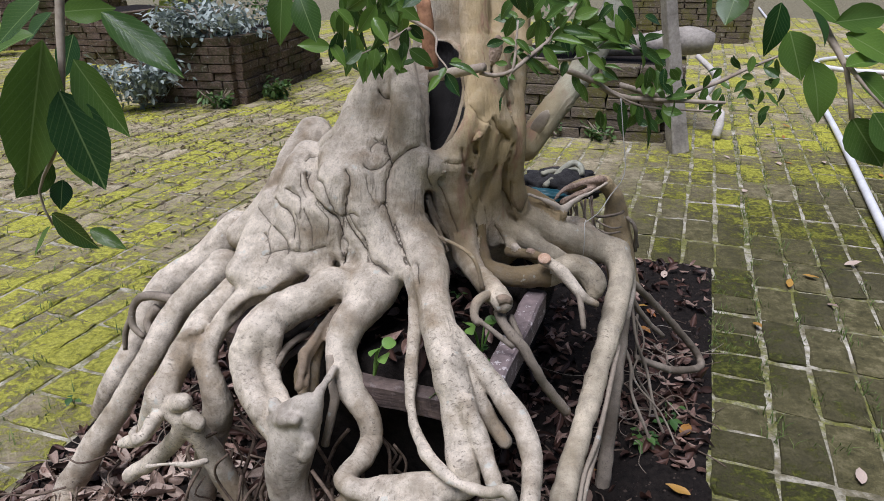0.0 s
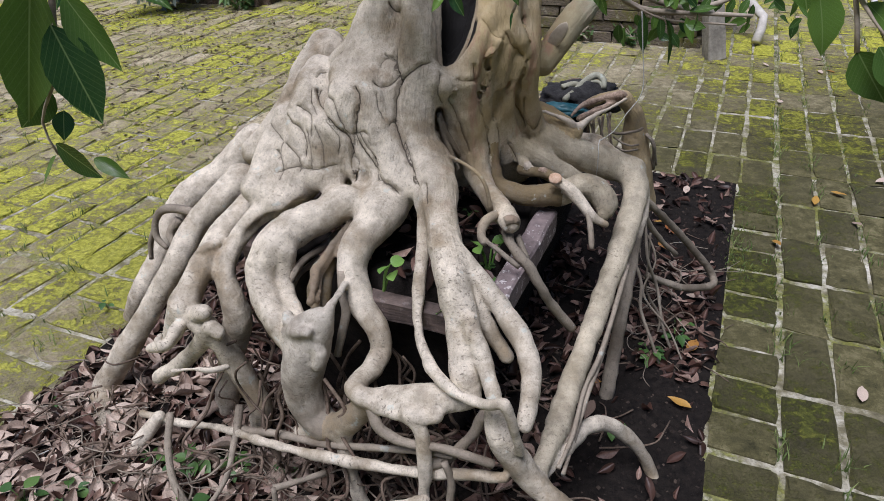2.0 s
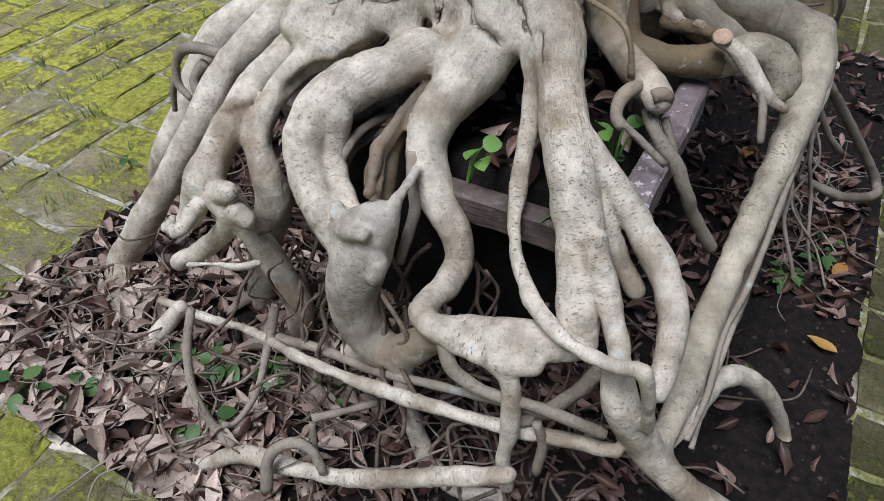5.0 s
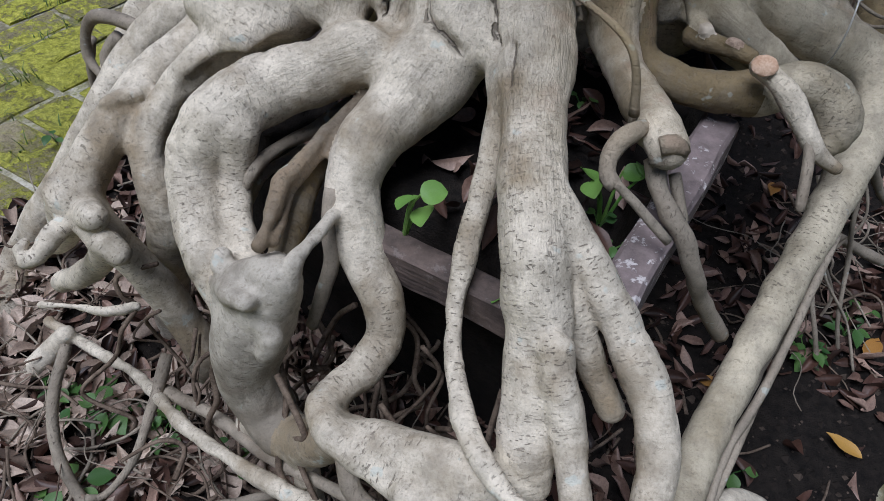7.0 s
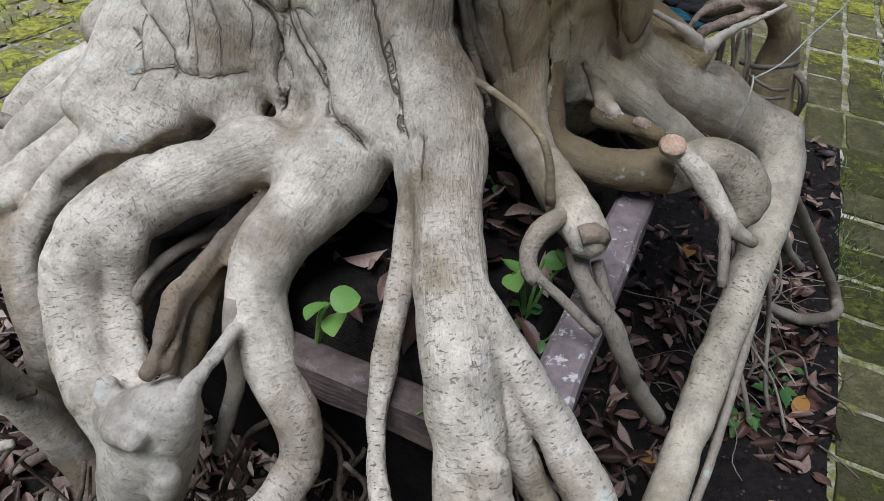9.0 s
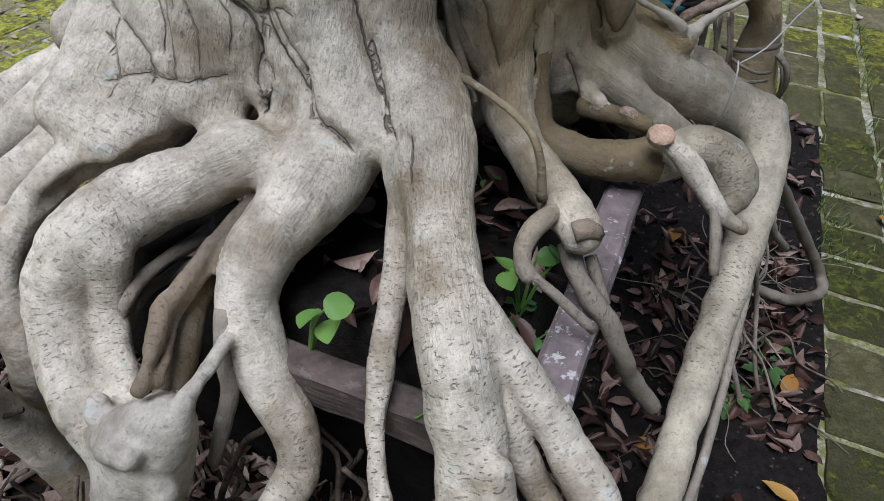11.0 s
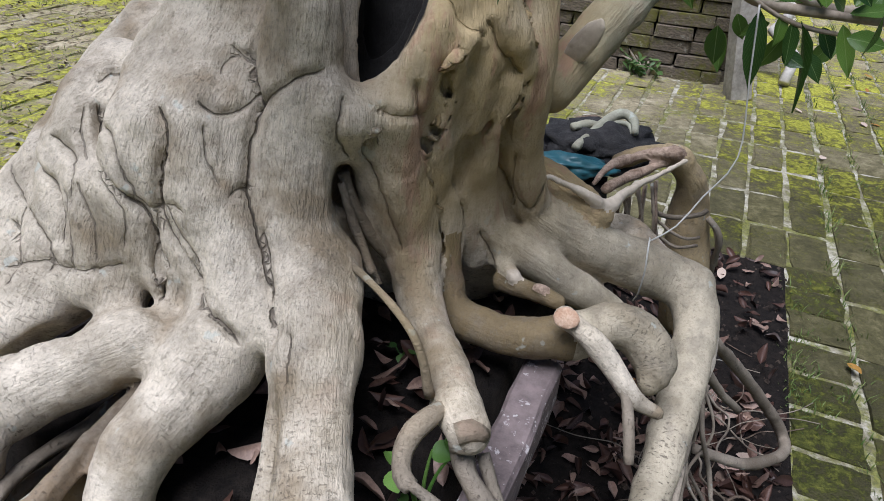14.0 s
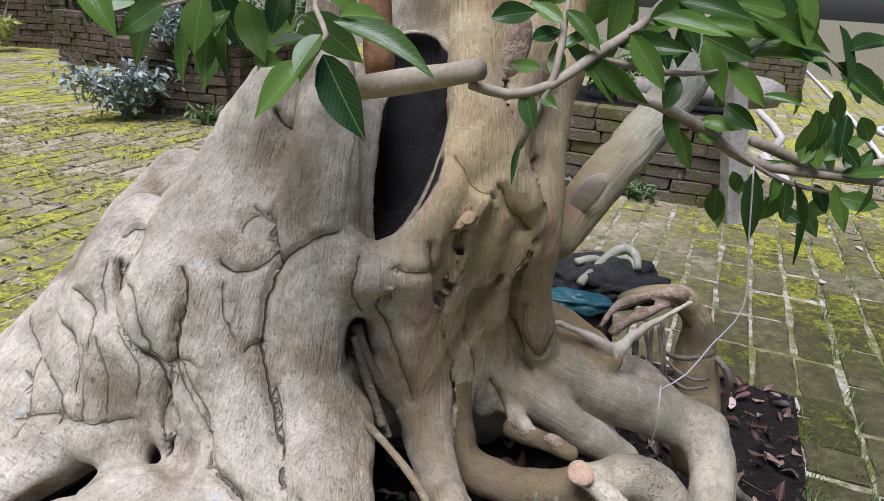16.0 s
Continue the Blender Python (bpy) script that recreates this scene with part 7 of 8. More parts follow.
def build_litter():
    rng = random.Random(8)
    meshes = dry_meshes(LITTER, "dry", 8)
    places = []
    while len(places) < 4400:
        u, v = rng.uniform(BED_U0 + 0.01, BED_U1 - 0.01), rng.uniform(BED_V0 + 0.01, BED_V1 - 0.01)
        if u > -0.05 and 0.62 < v < 1.30 and rng.random() < 0.85:
            continue
        if u > -0.2 and rng.random() < 0.35:
            continue
        if v > 1.75 and rng.random() < 0.6:
            continue
        if -0.5 < u < -0.28 and 1.05 < v < 1.65 and rng.random() < 0.3:
            continue
        p = from_uv(u, v)
        places.append((p.x, p.y, soil_height(p.x, p.y) + rng.random() ** 2 * 0.02))
    ob = new("leaf_litter", scatter_leaves("leaf_litter", places, meshes, LITTER, rng, (0.021, 0.048), 24, 0.85))
    tagged(ob, "brown curled fig leaves lying on the soil", "leaves", kind="stuff")
    places = []
    while len(places) < 420:
        q = from_uv(rng.uniform(-0.6, -0.21), rng.uniform(0.97, 1.75))
        places.append((q.x, q.y, 0.362))
    ob = new("leaf_litter", scatter_leaves("leaf_litter", places, meshes, LITTER, rng, (0.022, 0.042), 30, 0.6))
    tagged(ob, "dry brown leaves on the root ball soil", "leaves", kind="stuff")
    pale = dry_meshes(TAN, "dry", 6)
    places = []
    while len(places) < 520:
        u, v = rng.uniform(BED_U0 + 0.01, -0.42), BED_V0 + 0.01 + 0.42 * rng.random() ** 1.3
        p = from_uv(u, v)
        places.append((p.x, p.y, soil_height(p.x, p.y) + 0.006 + rng.random() * 0.010))
    ob = new("leaf_litter", scatter_leaves("leaf_litter", places, pale, TAN, rng, (0.034, 0.066), 20, 0.7))
    tagged(ob, "paler dry tan leaves on top of the litter", "leaves", kind="stuff")
    # crumbs of soil
    verts, faces = [], []
    for _ in range(11000):
        p = from_uv(rng.uniform(BED_U0, BED_U1), rng.uniform(BED_V0, BED_V1))
        r = 0.0015 + 0.006 * rng.random() ** 3
        b = len(verts)
        for d in ((1, 0, 0), (0, 1, 0), (-1, 0, 0), (0, -1, 0), (0, 0, 1)):
            verts.append((p.x + d[0] * r * rng.uniform(0.6, 1.2), p.y + d[1] * r * rng.uniform(0.6, 1.2), soil_height(p.x, p.y) + d[2] * r))
        faces.extend((b + i, b + (i + 1) % 4, b + 4) for i in range(4))
    ob = new("soil_crumbs", raw_mesh("soil_crumbs", verts, faces, CRUMB))
    tagged(ob, "loose dark crumbs of soil", "soil", kind="stuff")


build_litter()


def build_twigs():
    rng = random.Random(52)
    for i in range(26):
        p = from_uv(rng.uniform(-0.12, BED_U1 - 0.03) if i % 2 else rng.uniform(BED_U0 + 0.05, -0.5), rng.uniform(BED_V0 + 0.05, 1.9 if i % 2 else 1.0))
        an, ln = rng.uniform(0, 6.3), rng.uniform(0.03, 0.09)
        r = rng.uniform(0.0009, 0.002)
        z = soil_height(p.x, p.y) + 0.003
        rows = [(k * ln * math.cos(an) + rng.gauss(0, 0.004), k * ln * math.sin(an) + rng.gauss(0, 0.004), rng.uniform(0, 0.006), r * (1 - 0.3 * k)) for k in (0, 0.35, 0.7, 1)]
        ob = new("twig", mesh_of(tube_bm(rows, 6, 0.01, 0.15, i), "twig", DARKROOT if i % 4 else WIRE, True))
        ob.location = (p.x, p.y, z)
        tagged(ob, "short dry brown twig on the soil" if i % 4 else "short bit of pale wire on the soil", "twig" if i % 4 else "wire", "twigs on the soil")


def build_debris():
    rng = random.Random(19)
    meshes = dry_meshes(CHIPS, "chip", 4)
    places = []
    while len(places) < 5200:
        u, v = rng.uniform(-4.2, -0.6), rng.gauss(3.3, 1.1)
        if v < 1.6 or (u > BED_U0 and v < BED_V1 + 0.1):
            continue
        p = from_uv(u, v)
        if p.y > 4.4 and p.x < -1.3:
            continue
        places.append((p.x, p.y, rng.uniform(-0.001, 0.003)))
    ob = new("wood_chips", scatter_leaves("wood_chips", places, meshes, CHIPS, rng, (0.010, 0.036), 14, 0.5))
    tagged(ob, "tan crumbs of leaf and wood strewn over the paving", "debris", kind="stuff")


build_debris()
build_twigs()
ORANGE = leaf_material("orange_leaf", (0.30, 0.10, 0.03), (0.50, 0.30, 0.06), 0.5, 0.4, 0.15)


def build_fallen():
    rng = random.Random(31)
    sets = {"orange": dry_meshes(ORANGE, "fallen_leaf", 3), "tan": dry_meshes(TAN, "fallen_leaf", 3)}
    spots = [(rng.uniform(BED_U1 + 0.02, 2.2), rng.uniform(0.6, 4.6)) for _ in range(70)] + [(rng.uniform(-0.1, 0.15), rng.uniform(0.9, 2.2)) for _ in range(14)]
    for i, (u, v) in enumerate(spots):
        kind = "orange" if rng.random() < 0.45 else "tan"
        p = from_uv(u, v)
        z = 0.006 if u > BED_U1 else soil_height(p.x, p.y) + 0.012
        ob = new("fallen_leaf", sets[kind][rng.randrange(3)])
        ln = rng.uniform(0.035, 0.055)
        ob.matrix_world = pose(p.x, p.y, z, rng.gauss(0, 8), rng.gauss(0, 8), rng.uniform(0, 360)) @ Matrix.Diagonal((ln, ln * 0.42, ln * 0.4, 1))
        tagged(ob, "orange-yellow fallen fig leaf on the ground" if kind == "orange" else "tan dried fig leaf on the ground", "leaf", "fallen leaves")


build_fallen()

# ---- weeds and grass ----
WEED = leaf_material("weed_leaf", (0.045, 0.115, 0.03), (0.14, 0.25, 0.06), 0.45, 0.4, 0.3)
GRASS = leaf_material("grass_blade", (0.08, 0.14, 0.03), (0.26, 0.31, 0.10), 0.6, 0.3, 0.3)
WEED_MESHES = [leaf_mesh("leaf", WEED, 0.15, 0.15 + 0.1 * i, 0.06, i) for i in range(3)]


def weed(x, y, z, size, leaves, seed, tall=1.0):
    rng = random.Random(seed)
    top = new("weed")
    top.location = (x, y, z)
    tagged(top, "small green broad-leaved weed growing in the soil", "weed", "weeds")
    for i in range(leaves):
        an = i * 2.4 + rng.uniform(-0.5, 0.5)
        out, up = size * rng.uniform(0.15, 0.7), size * rng.uniform(0.4, 1.3) * tall
        tip = Vector((math.cos(an) * out, math.sin(an) * out, up))
        part("stem", tube_bm([(0, 0, -0.004, size * 0.04), (tip.x * 0.4, tip.y * 0.4, up * 0.6, size * 0.03), (tip.x, tip.y, tip.z, size * 0.022)], 5, 0.01, 0.0), WEED, top)
        ob = new("leaf", WEED_MESHES[i % 3])
        ob.parent = top
        ln = size * rng.uniform(0.7, 1.1)
        ob.matrix_local = Matrix.Translation(tip) @ pose(0, 0, 0, rng.uniform(-15, 15), rng.uniform(-12, 18), math.degrees(an)) @ Matrix.Diagonal((ln, ln * 0.72, ln, 1))


ROUND_LEAF = leaf_material("seedling_leaf", (0.13, 0.30, 0.05), (0.26, 0.44, 0.10), 0.4, 0.4, 0.35)


def round_leaf_mesh():
    """A broad heart-shaped leaf, 1 long, from its stalk at the origin along x."""
    prof = [(0.0, 0.25), (0.06, 0.62), (0.2, 0.9), (0.4, 1.0), (0.6, 0.93), (0.8, 0.66), (0.93, 0.3), (1.0, 0.03)]
    verts, faces = [], []
    for x, w in prof:
        for k in (-1, -0.5, 0, 0.5, 1):
            verts.append((x, 0.48 * w * k, 0.12 * abs(k) ** 1.5 * w - 0.16 * x * x + 0.03 * math.sin(7 * x + 3 * k)))
    for i in range(len(prof) - 1):
        for k in range(4):
            a = i * 5 + k
            faces.append((a, a + 1, a + 6, a + 5))
    return raw_mesh("leaf", verts, faces, ROUND_LEAF, True)


ROUND = round_leaf_mesh()


def seedling(base, leaves):
    top = new("seedling")
    top.location = base
    tagged(top, "young plant with broad round bright green leaves", "plant", "weeds")
    for i, (x, y, z, size) in enumerate(leaves):
        d = Vector((x, y, z)) - Vector(base)
        an = math.atan2(d.y, d.x) + (0.9 if i % 2 else -0.9)
        stalk = d - Vector((math.cos(an), math.sin(an), 0)) * size * 0.5
        part("stem", tube_bm([(0, 0, -0.01, 0.0018), (stalk.x * 0.5, stalk.y * 0.5, d.z * 0.65, 0.0014), (stalk.x, stalk.y, stalk.z, 0.001)], 6, 0.01, 0.0), ROUND_LEAF, top)
        ob = new("leaf", ROUND)
        ob.parent = top
        ob.matrix_local = Matrix.Translation(stalk) @ pose(0, 0, 0, 28, -6, math.degrees(an)) @ Matrix.Diagonal((size, size, size, 1))


weed(-0.439, 0.938, 0.000, 0.030, 6, 0)
weed(-0.486, 0.942, 0.000, 0.030, 5, 1)
weed(-0.396, 0.938, 0.000, 0.030, 6, 2)
weed(-0.331, 0.928, 0.000, 0.026, 5, 3)
weed(-0.500, 0.876, 0.000, 0.022, 4, 4)
weed(-0.586, 0.853, 0.000, 0.024, 5, 5)
weed(-0.661, 0.841, 0.000, 0.030, 5, 6)
weed(-0.225, 0.910, 0.000, 0.024, 3, 7)
weed(-0.398, 0.824, 0.000, 0.022, 3, 8)
weed(-0.733, 1.058, 0.000, 0.020, 4, 9)
weed(0.434, 1.283, 0.000, 0.024, 6, 10)
weed(0.518, 1.381, 0.000, 0.020, 5, 11)
weed(0.432, 1.289, 0.000, 0.024, 6, 12)
weed(-0.383, 0.842, 0.000, 0.028, 6, 13)
weed(-0.334, 0.949, 0.000, 0.022, 4, 14)
weed(-0.233, 0.927, 0.000, 0.020, 2, 15)
weed(0.496, 1.346, 0.000, 0.024, 5, 16)
weed(0.325, 1.075, 0.000, 0.022, 3, 17)
weed(-0.810, 1.373, 0.000, 0.020, 3, 18)
seedling((-0.063, 1.020, 0.340), [(-0.056, 1.005, 0.396, 0.020), (-0.033, 1.005, 0.411, 0.021), (-0.042, 1.005, 0.385, 0.022)])
seedling((0.024, 1.000, 0.335), [(0.030, 0.975, 0.347, 0.016)])
seedling((0.098, 1.080, 0.350), [(0.078, 1.080, 0.400, 0.022), (0.082, 1.062, 0.400, 0.020), (0.113, 1.092, 0.400, 0.018), (0.119, 1.100, 0.400, 0.018)])
seedling((0.267, 1.405, 0.418), [(0.256, 1.401, 0.438, 0.022), (0.272, 1.391, 0.417, 0.014)])
weed(0.096, 1.068, 0.352, 0.014, 4, 70)
weed(0.110, 1.046, 0.352, 0.013, 4, 71)
weed(0.059, 1.243, 0.352, 0.014, 4, 72)


def grass_tufts():
    rng = random.Random(17)
    verts, faces = [], []

    def blade(x, y, z, h, lean, an, w):
        b = len(verts)
        dx, dy = math.cos(an), math.sin(an)
        for t, k in ((0, 1), (0.5, 0.8), (1, 0.05)):
            cx, cy, cz = x + dx * lean * t * t * h, y + dy * lean * t * t * h, z + h * t * (1 - 0.25 * lean * t)
            verts.append((cx - dy * w * k, cy + dx * w * k, cz))
            verts.append((cx + dy * w * k, cy - dx * w * k, cz))
        faces.append((b, b + 1, b + 3, b + 2))
        faces.append((b + 2, b + 3, b + 5, b + 4))

    def tuft(u, v, n, h):
        p = from_uv(u, v)
        for _ in range(n):
            blade(p.x + rng.gauss(0, 0.012), p.y + rng.gauss(0, 0.012), -0.004, h * rng.uniform(0.4, 1.1), rng.uniform(0.1, 1.1), rng.uniform(0, 6.3), rng.uniform(0.0008, 0.0018))

    for _ in range(760):                        # joints of the right side
        k = int(rng.random() ** 1.4 * 22)
        tuft(BED_U1 + 0.12 + 0.1005 * k + rng.gauss(0, 0.006), rng.uniform(0.3, 5.5), rng.randint(4, 10), rng.uniform(0.018, 0.05))
    for _ in range(46):                         # along the bed's edge
        tuft(BED_U1 + rng.gauss(0.03, 0.02), rng.gauss(1.95, 0.16), rng.randint(5, 9), rng.uniform(0.012, 0.028))
    for _ in range(900):                        # left side
        u = BED_U0 - 0.12 - 0.1015 * int(rng.random() ** 1.2 * 30) + rng.gauss(0, 0.012)
        tuft(u, rng.uniform(0.2, 6.0), rng.randint(3, 9), rng.uniform(0.012, 0.045))
    ob = new("grass", raw_mesh("grass", verts, faces, GRASS))
    tagged(ob, "thin yellow-green grass sprouting from the paving joints", "grass", kind="stuff")


grass_tufts()


# ---- fine rootlets under the fig ----
def rootlets():
    rng = random.Random(77)
    all_verts, all_faces = [], []
    for i in range(300):
        u, v = rng.uniform(-1.0, 0.0), rng.uniform(0.66, 1.25)
        if rng.random() < 0.06:
            u, v = rng.uniform(-0.08, 0.04), rng.uniform(1.35, 1.75)
        p = from_uv(u, v)
        z = abs(rng.gauss(0.01, 0.05)) if v < 0.9 else abs(rng.gauss(0, 0.02))
        an = rng.uniform(0, 6.3)
        pts = []
        r = rng.uniform(0.0009, 0.0032)
        q = Vector((p.x, p.y, z))
        for _ in range(rng.randint(4, 7)):
            pts.append((q.x, q.y, max(q.z, 0.003), r))
            an += rng.gauss(0, 0.7)
            st = rng.uniform(0.025, 0.05)
            q = q + Vector((math.cos(an) * st, math.sin(an) * st, rng.gauss(-0.006, 0.012)))
            r *= 0.88
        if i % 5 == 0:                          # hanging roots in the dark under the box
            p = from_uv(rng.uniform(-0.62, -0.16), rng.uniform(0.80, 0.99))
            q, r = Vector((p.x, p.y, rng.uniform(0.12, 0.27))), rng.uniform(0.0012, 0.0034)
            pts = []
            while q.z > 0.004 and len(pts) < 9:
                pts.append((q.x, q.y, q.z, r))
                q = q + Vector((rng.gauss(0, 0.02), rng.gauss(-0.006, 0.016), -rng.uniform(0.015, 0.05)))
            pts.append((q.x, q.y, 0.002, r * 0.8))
        bm = tube_bm(pts, 5, 0.012, 0.1, i)
        b = len(all_verts)
        bm.verts.index_update()
        all_verts.extend((vt.co.x, vt.co.y - 1.45, vt.co.z) for vt in bm.verts)
        all_faces.extend([b + vt.index for vt in f.verts] for f in bm.faces)
        bm.free()
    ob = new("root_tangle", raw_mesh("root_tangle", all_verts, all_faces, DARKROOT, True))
    ob.parent = fig
    ob["kind"] = "stuff"
    tagged(ob, "tangle of fine wiry rootlets")
    all_verts, all_faces = [], []
    for i in range(150):                        # paler runners on top of the leaves
        u, v = (rng.uniform(-1.02, -0.35), rng.gauss(0.78, 0.12)) if i % 8 else (rng.uniform(-0.06, 0.03), rng.uniform(1.4, 1.8))
        if v < BED_V0 + 0.04:
            continue
        p = from_uv(u, v)
        an, r = rng.gauss(2.6, 0.9) if i % 2 else rng.gauss(-0.4, 0.9), 0.0007 + 0.0018 * rng.random() ** 2
        q, pts = Vector((p.x, p.y, rng.uniform(0.012, 0.035))), []
        for _ in range(rng.randint(4, 8)):
            pts.append((q.x, q.y, max(q.z, 0.008), r))
            an += rng.gauss(0, 0.4)
            st = rng.uniform(0.02, 0.04)
            q = q + Vector((math.cos(an) * st, math.sin(an) * st, rng.gauss(0, 0.006)))
            r *= 0.93
        bm = tube_bm(pts, 5, 0.012, 0.1, i)
        b = len(all_verts)
        bm.verts.index_update()
        all_verts.extend((vt.co.x, vt.co.y - 1.45, vt.co.z) for vt in bm.verts)
        all_faces.extend([b + vt.index for vt in f.verts] for f in bm.faces)
        bm.free()
    ob = new("root_tangle", raw_mesh("root_tangle", all_verts, all_faces, WIRYBARK, True))
    ob.parent = fig
    ob["kind"] = "stuff"
    tagged(ob, "pale thin roots straggling over the leaves")


rootlets()


# ---- things behind: planters, stacked stones, post, pipes ----
def brick_wall_run(parent, a, b, courses, h, length, depth, mat, seed, base=(0, 0, 0)):
    """Courses of loose bricks from a to b, each brick a piece of its own."""
    rng = random.Random(seed)
    a, b = Vector(a), Vector(b)
    way = (b - a).normalized()
    yaw = math.degrees(math.atan2(way.y, way.x))
    meshes = []
    for i in range(4):
        bm = box_bm(1, 1, 1, 0.0, 0.03, seed + i)
        bmesh.ops.bevel(bm, geom=list(bm.edges), offset=0.05, segments=1, affect="EDGES")
        meshes.append(mesh_of(bm, "brick", mat))
    for c in range(courses):
        s = -rng.uniform(0, length * 0.7)
        while s < (b - a).length - 0.02:
            ln = length * rng.uniform(0.8, 1.15)
            s0, s1 = max(s, 0), min(s + ln, (b - a).length)
            if s1 - s0 > 0.03:
                p = a + way * ((s0 + s1) / 2) - Vector(base)
                ob = new("brick", meshes[rng.randrange(4)])
                ob.parent = parent
                nrm = Vector((-way.y, way.x, 0)) * rng.uniform(-0.012, 0.006)
                ob.matrix_local = pose(p.x + nrm.x, p.y + nrm.y, c * h - 0.005, rng.uniform(-1, 1), rng.uniform(-1, 1), yaw + rng.uniform(-2, 2)) @ Matrix.Diagonal((s1 - s0 - 0.006, depth, h - 0.004, 1))
            s += ln


def fill_block(parent, pts, z, mat, base):
    """The earth inside a planter."""
    n = len(pts)
    cx, cy = sum(p[0] for p in pts) / n, sum(p[1] for p in pts) / n
    sh = [((p[0] - cx) * 0.97 + cx - base[0], (p[1] - cy) * 0.97 + cy - base[1]) for p in pts]
    verts = [(x, y, -0.005) for x, y in sh] + [(x, y, z) for x, y in sh]
    faces = [tuple(range(n, 2 * n))] + [(i, (i + 1) % n, n + (i + 1) % n, n + i) for i in range(n)]
    ob = new("earth", raw_mesh("earth", verts, faces, mat))
    ob.parent = parent


def bush(x, y, z, size, count, mat, seed, label, leaf_len=0.03, flat=0.5, hang=0.0):
    rng = random.Random(seed)
    top = new("bush")
    top.location = (x, y, z)
    tagged(top, label, "bush")
    meshes = [leaf_mesh("foliage", mat, 0.1, 0.2, 0.05, i) for i in range(3)]
    verts, faces = [], []
    for _ in range(10):
        an, out = rng.uniform(0, 6.3), size * rng.uniform(0.4, 0.9)
        tip = (math.cos(an) * out, math.sin(an) * out, size * rng.uniform(0.3, 1.0) * flat * 2 - hang * out)
        part("stem", tube_bm([(0, 0, -0.01, 0.008), (tip[0] * 0.5, tip[1] * 0.5, size * flat * 0.9, 0.006), (*tip, 0.002)], 5, 0.05, 0.1), TWIG, top)
        for _ in range(count // 10):
            t = rng.uniform(0.25, 1.05)
            c = Vector((tip[0] * t + rng.gauss(0, size * 0.12), tip[1] * t + rng.gauss(0, size * 0.12), max(0.004 if not hang else -9, size * flat * 1.8 * t * (1 - 0.35 * t) - hang * out * t + rng.gauss(0, size * 0.1))))
            ln = leaf_len * rng.uniform(0.6, 1.3)
            m = Matrix.Translation(c) @ pose(0, 0, 0, rng.gauss(0, 35), rng.gauss(10, 35), rng.uniform(0, 360)) @ Matrix.Diagonal((ln, ln * 0.45, ln, 1))
            b = len(verts)
            me = meshes[rng.randrange(3)]
            verts.extend(m @ vt.co for vt in me.vertices)
            faces.extend([b + k for k in pl.vertices] for pl in me.polygons)
    ob = new("crown", raw_mesh("crown", verts, faces, mat, True))
    ob.parent = top


SILVER = leaf_material("silver_leaf", (0.20, 0.25, 0.22), (0.52, 0.58, 0.54), 0.6, 0.3, 0.15)
FERN = leaf_material("bush_leaf", (0.05, 0.11, 0.03), (0.17, 0.27, 0.08), 0.5, 0.4, 0.25)
LIME = leaf_material("lime_leaf", (0.22, 0.30, 0.05), (0.50, 0.52, 0.14), 0.5, 0.4, 0.3)


def planter(name, corners, runs, courses, h, mat, seed, label):
    base = corners[0]
    top = new(name)
    top.location = (base[0], base[1], 0)
    tagged(top, label, "planter")
    for i, (a, b) in enumerate(runs):
        brick_wall_run(top, (*corners[a], 0), (*corners[b], 0), courses, h, 0.2, 0.1, mat, seed + 10 * i, (base[0], base[1], 0))
    fill_block(top, corners, courses * h - 0.03, SOIL, base)


planter("brick_planter", [(-1.486, 4.53), (-1.27, 5.86), (-2.05, 6.0), (-2.22, 4.66)], [(0, 1), (3, 0), (2, 3)], 8, 0.054, BRICK, 40, "low dark mossy brick planter with weeds at its foot")
planter("brick_planter", [(-3.15, 6.20), (-2.85, 7.4), (-3.6, 7.6), (-3.8, 6.4)], [(0, 1), (3, 0)], 8, 0.056, BRICK, 140, "dark mossy brick pier behind the planter")
planter("brick_planter", [(-4.30, 7.30), (-4.1, 8.3), (-6.3, 8.6), (-6.4, 6.9)], [(0, 1), (3, 0)], 9, 0.06, BRICK, 240, "long low wall of dark mossy bricks")
planter("stone_stack", [(1.07, 3.66), (1.30, 4.45), (0.25, 4.75), (0.16, 3.90)], [(3, 0), (0, 1)], 7, 0.055, STONE, 340, "stacked mossy stone slabs with pale edges")
planter("stone_stack", [(2.85, 7.55), (3.1, 8.6), (1.9, 8.8), (1.72, 7.85)], [(3, 0), (0, 1)], 8, 0.058, STONE, 440, "far stack of stone slabs and trough")
bush(-1.66, 4.62, 0.41, 0.44, 1700, SILVER, 5, "silver-blue bush spilling over the brick planter", 0.05, 0.45, 0.35)
bush(-1.95, 5.1, 0.41, 0.45, 700, LIME, 6, "lime-green leafy shrub on the brick planter", 0.05, 0.7)
bush(-1.45, 5.4, 0.41, 0.35, 500, FERN, 7, "dark green shrub on the brick planter", 0.05, 0.7)
bush(-2.10, 4.45, 0.0, 0.40, 1100, SILVER, 8, "grey-green feathery bush at the planter's corner", 0.05, 0.55)
bush(-1.30, 4.75, 0.0, 0.16, 160, FERN, 9, "green broad weeds at the planter's foot", 0.05, 0.5)
bush(-1.60, 4.42, 0.0, 0.14, 130, FERN, 10, "green broad weeds along the planter's front", 0.045, 0.5)
bush(0.75, 3.66, 0.0, 0.13, 110, FERN, 11, "small green weeds under the stone stack", 0.04, 0.4)
bush(0.45, 3.75, 0.0, 0.11, 80, FERN, 12, "low green weeds by the stone stack", 0.035, 0.4)
bush(-4.7, 6.75, 0.0, 0.3, 260, LIME, 13, "lime-green shrub against the low wall", 0.06, 0.8)
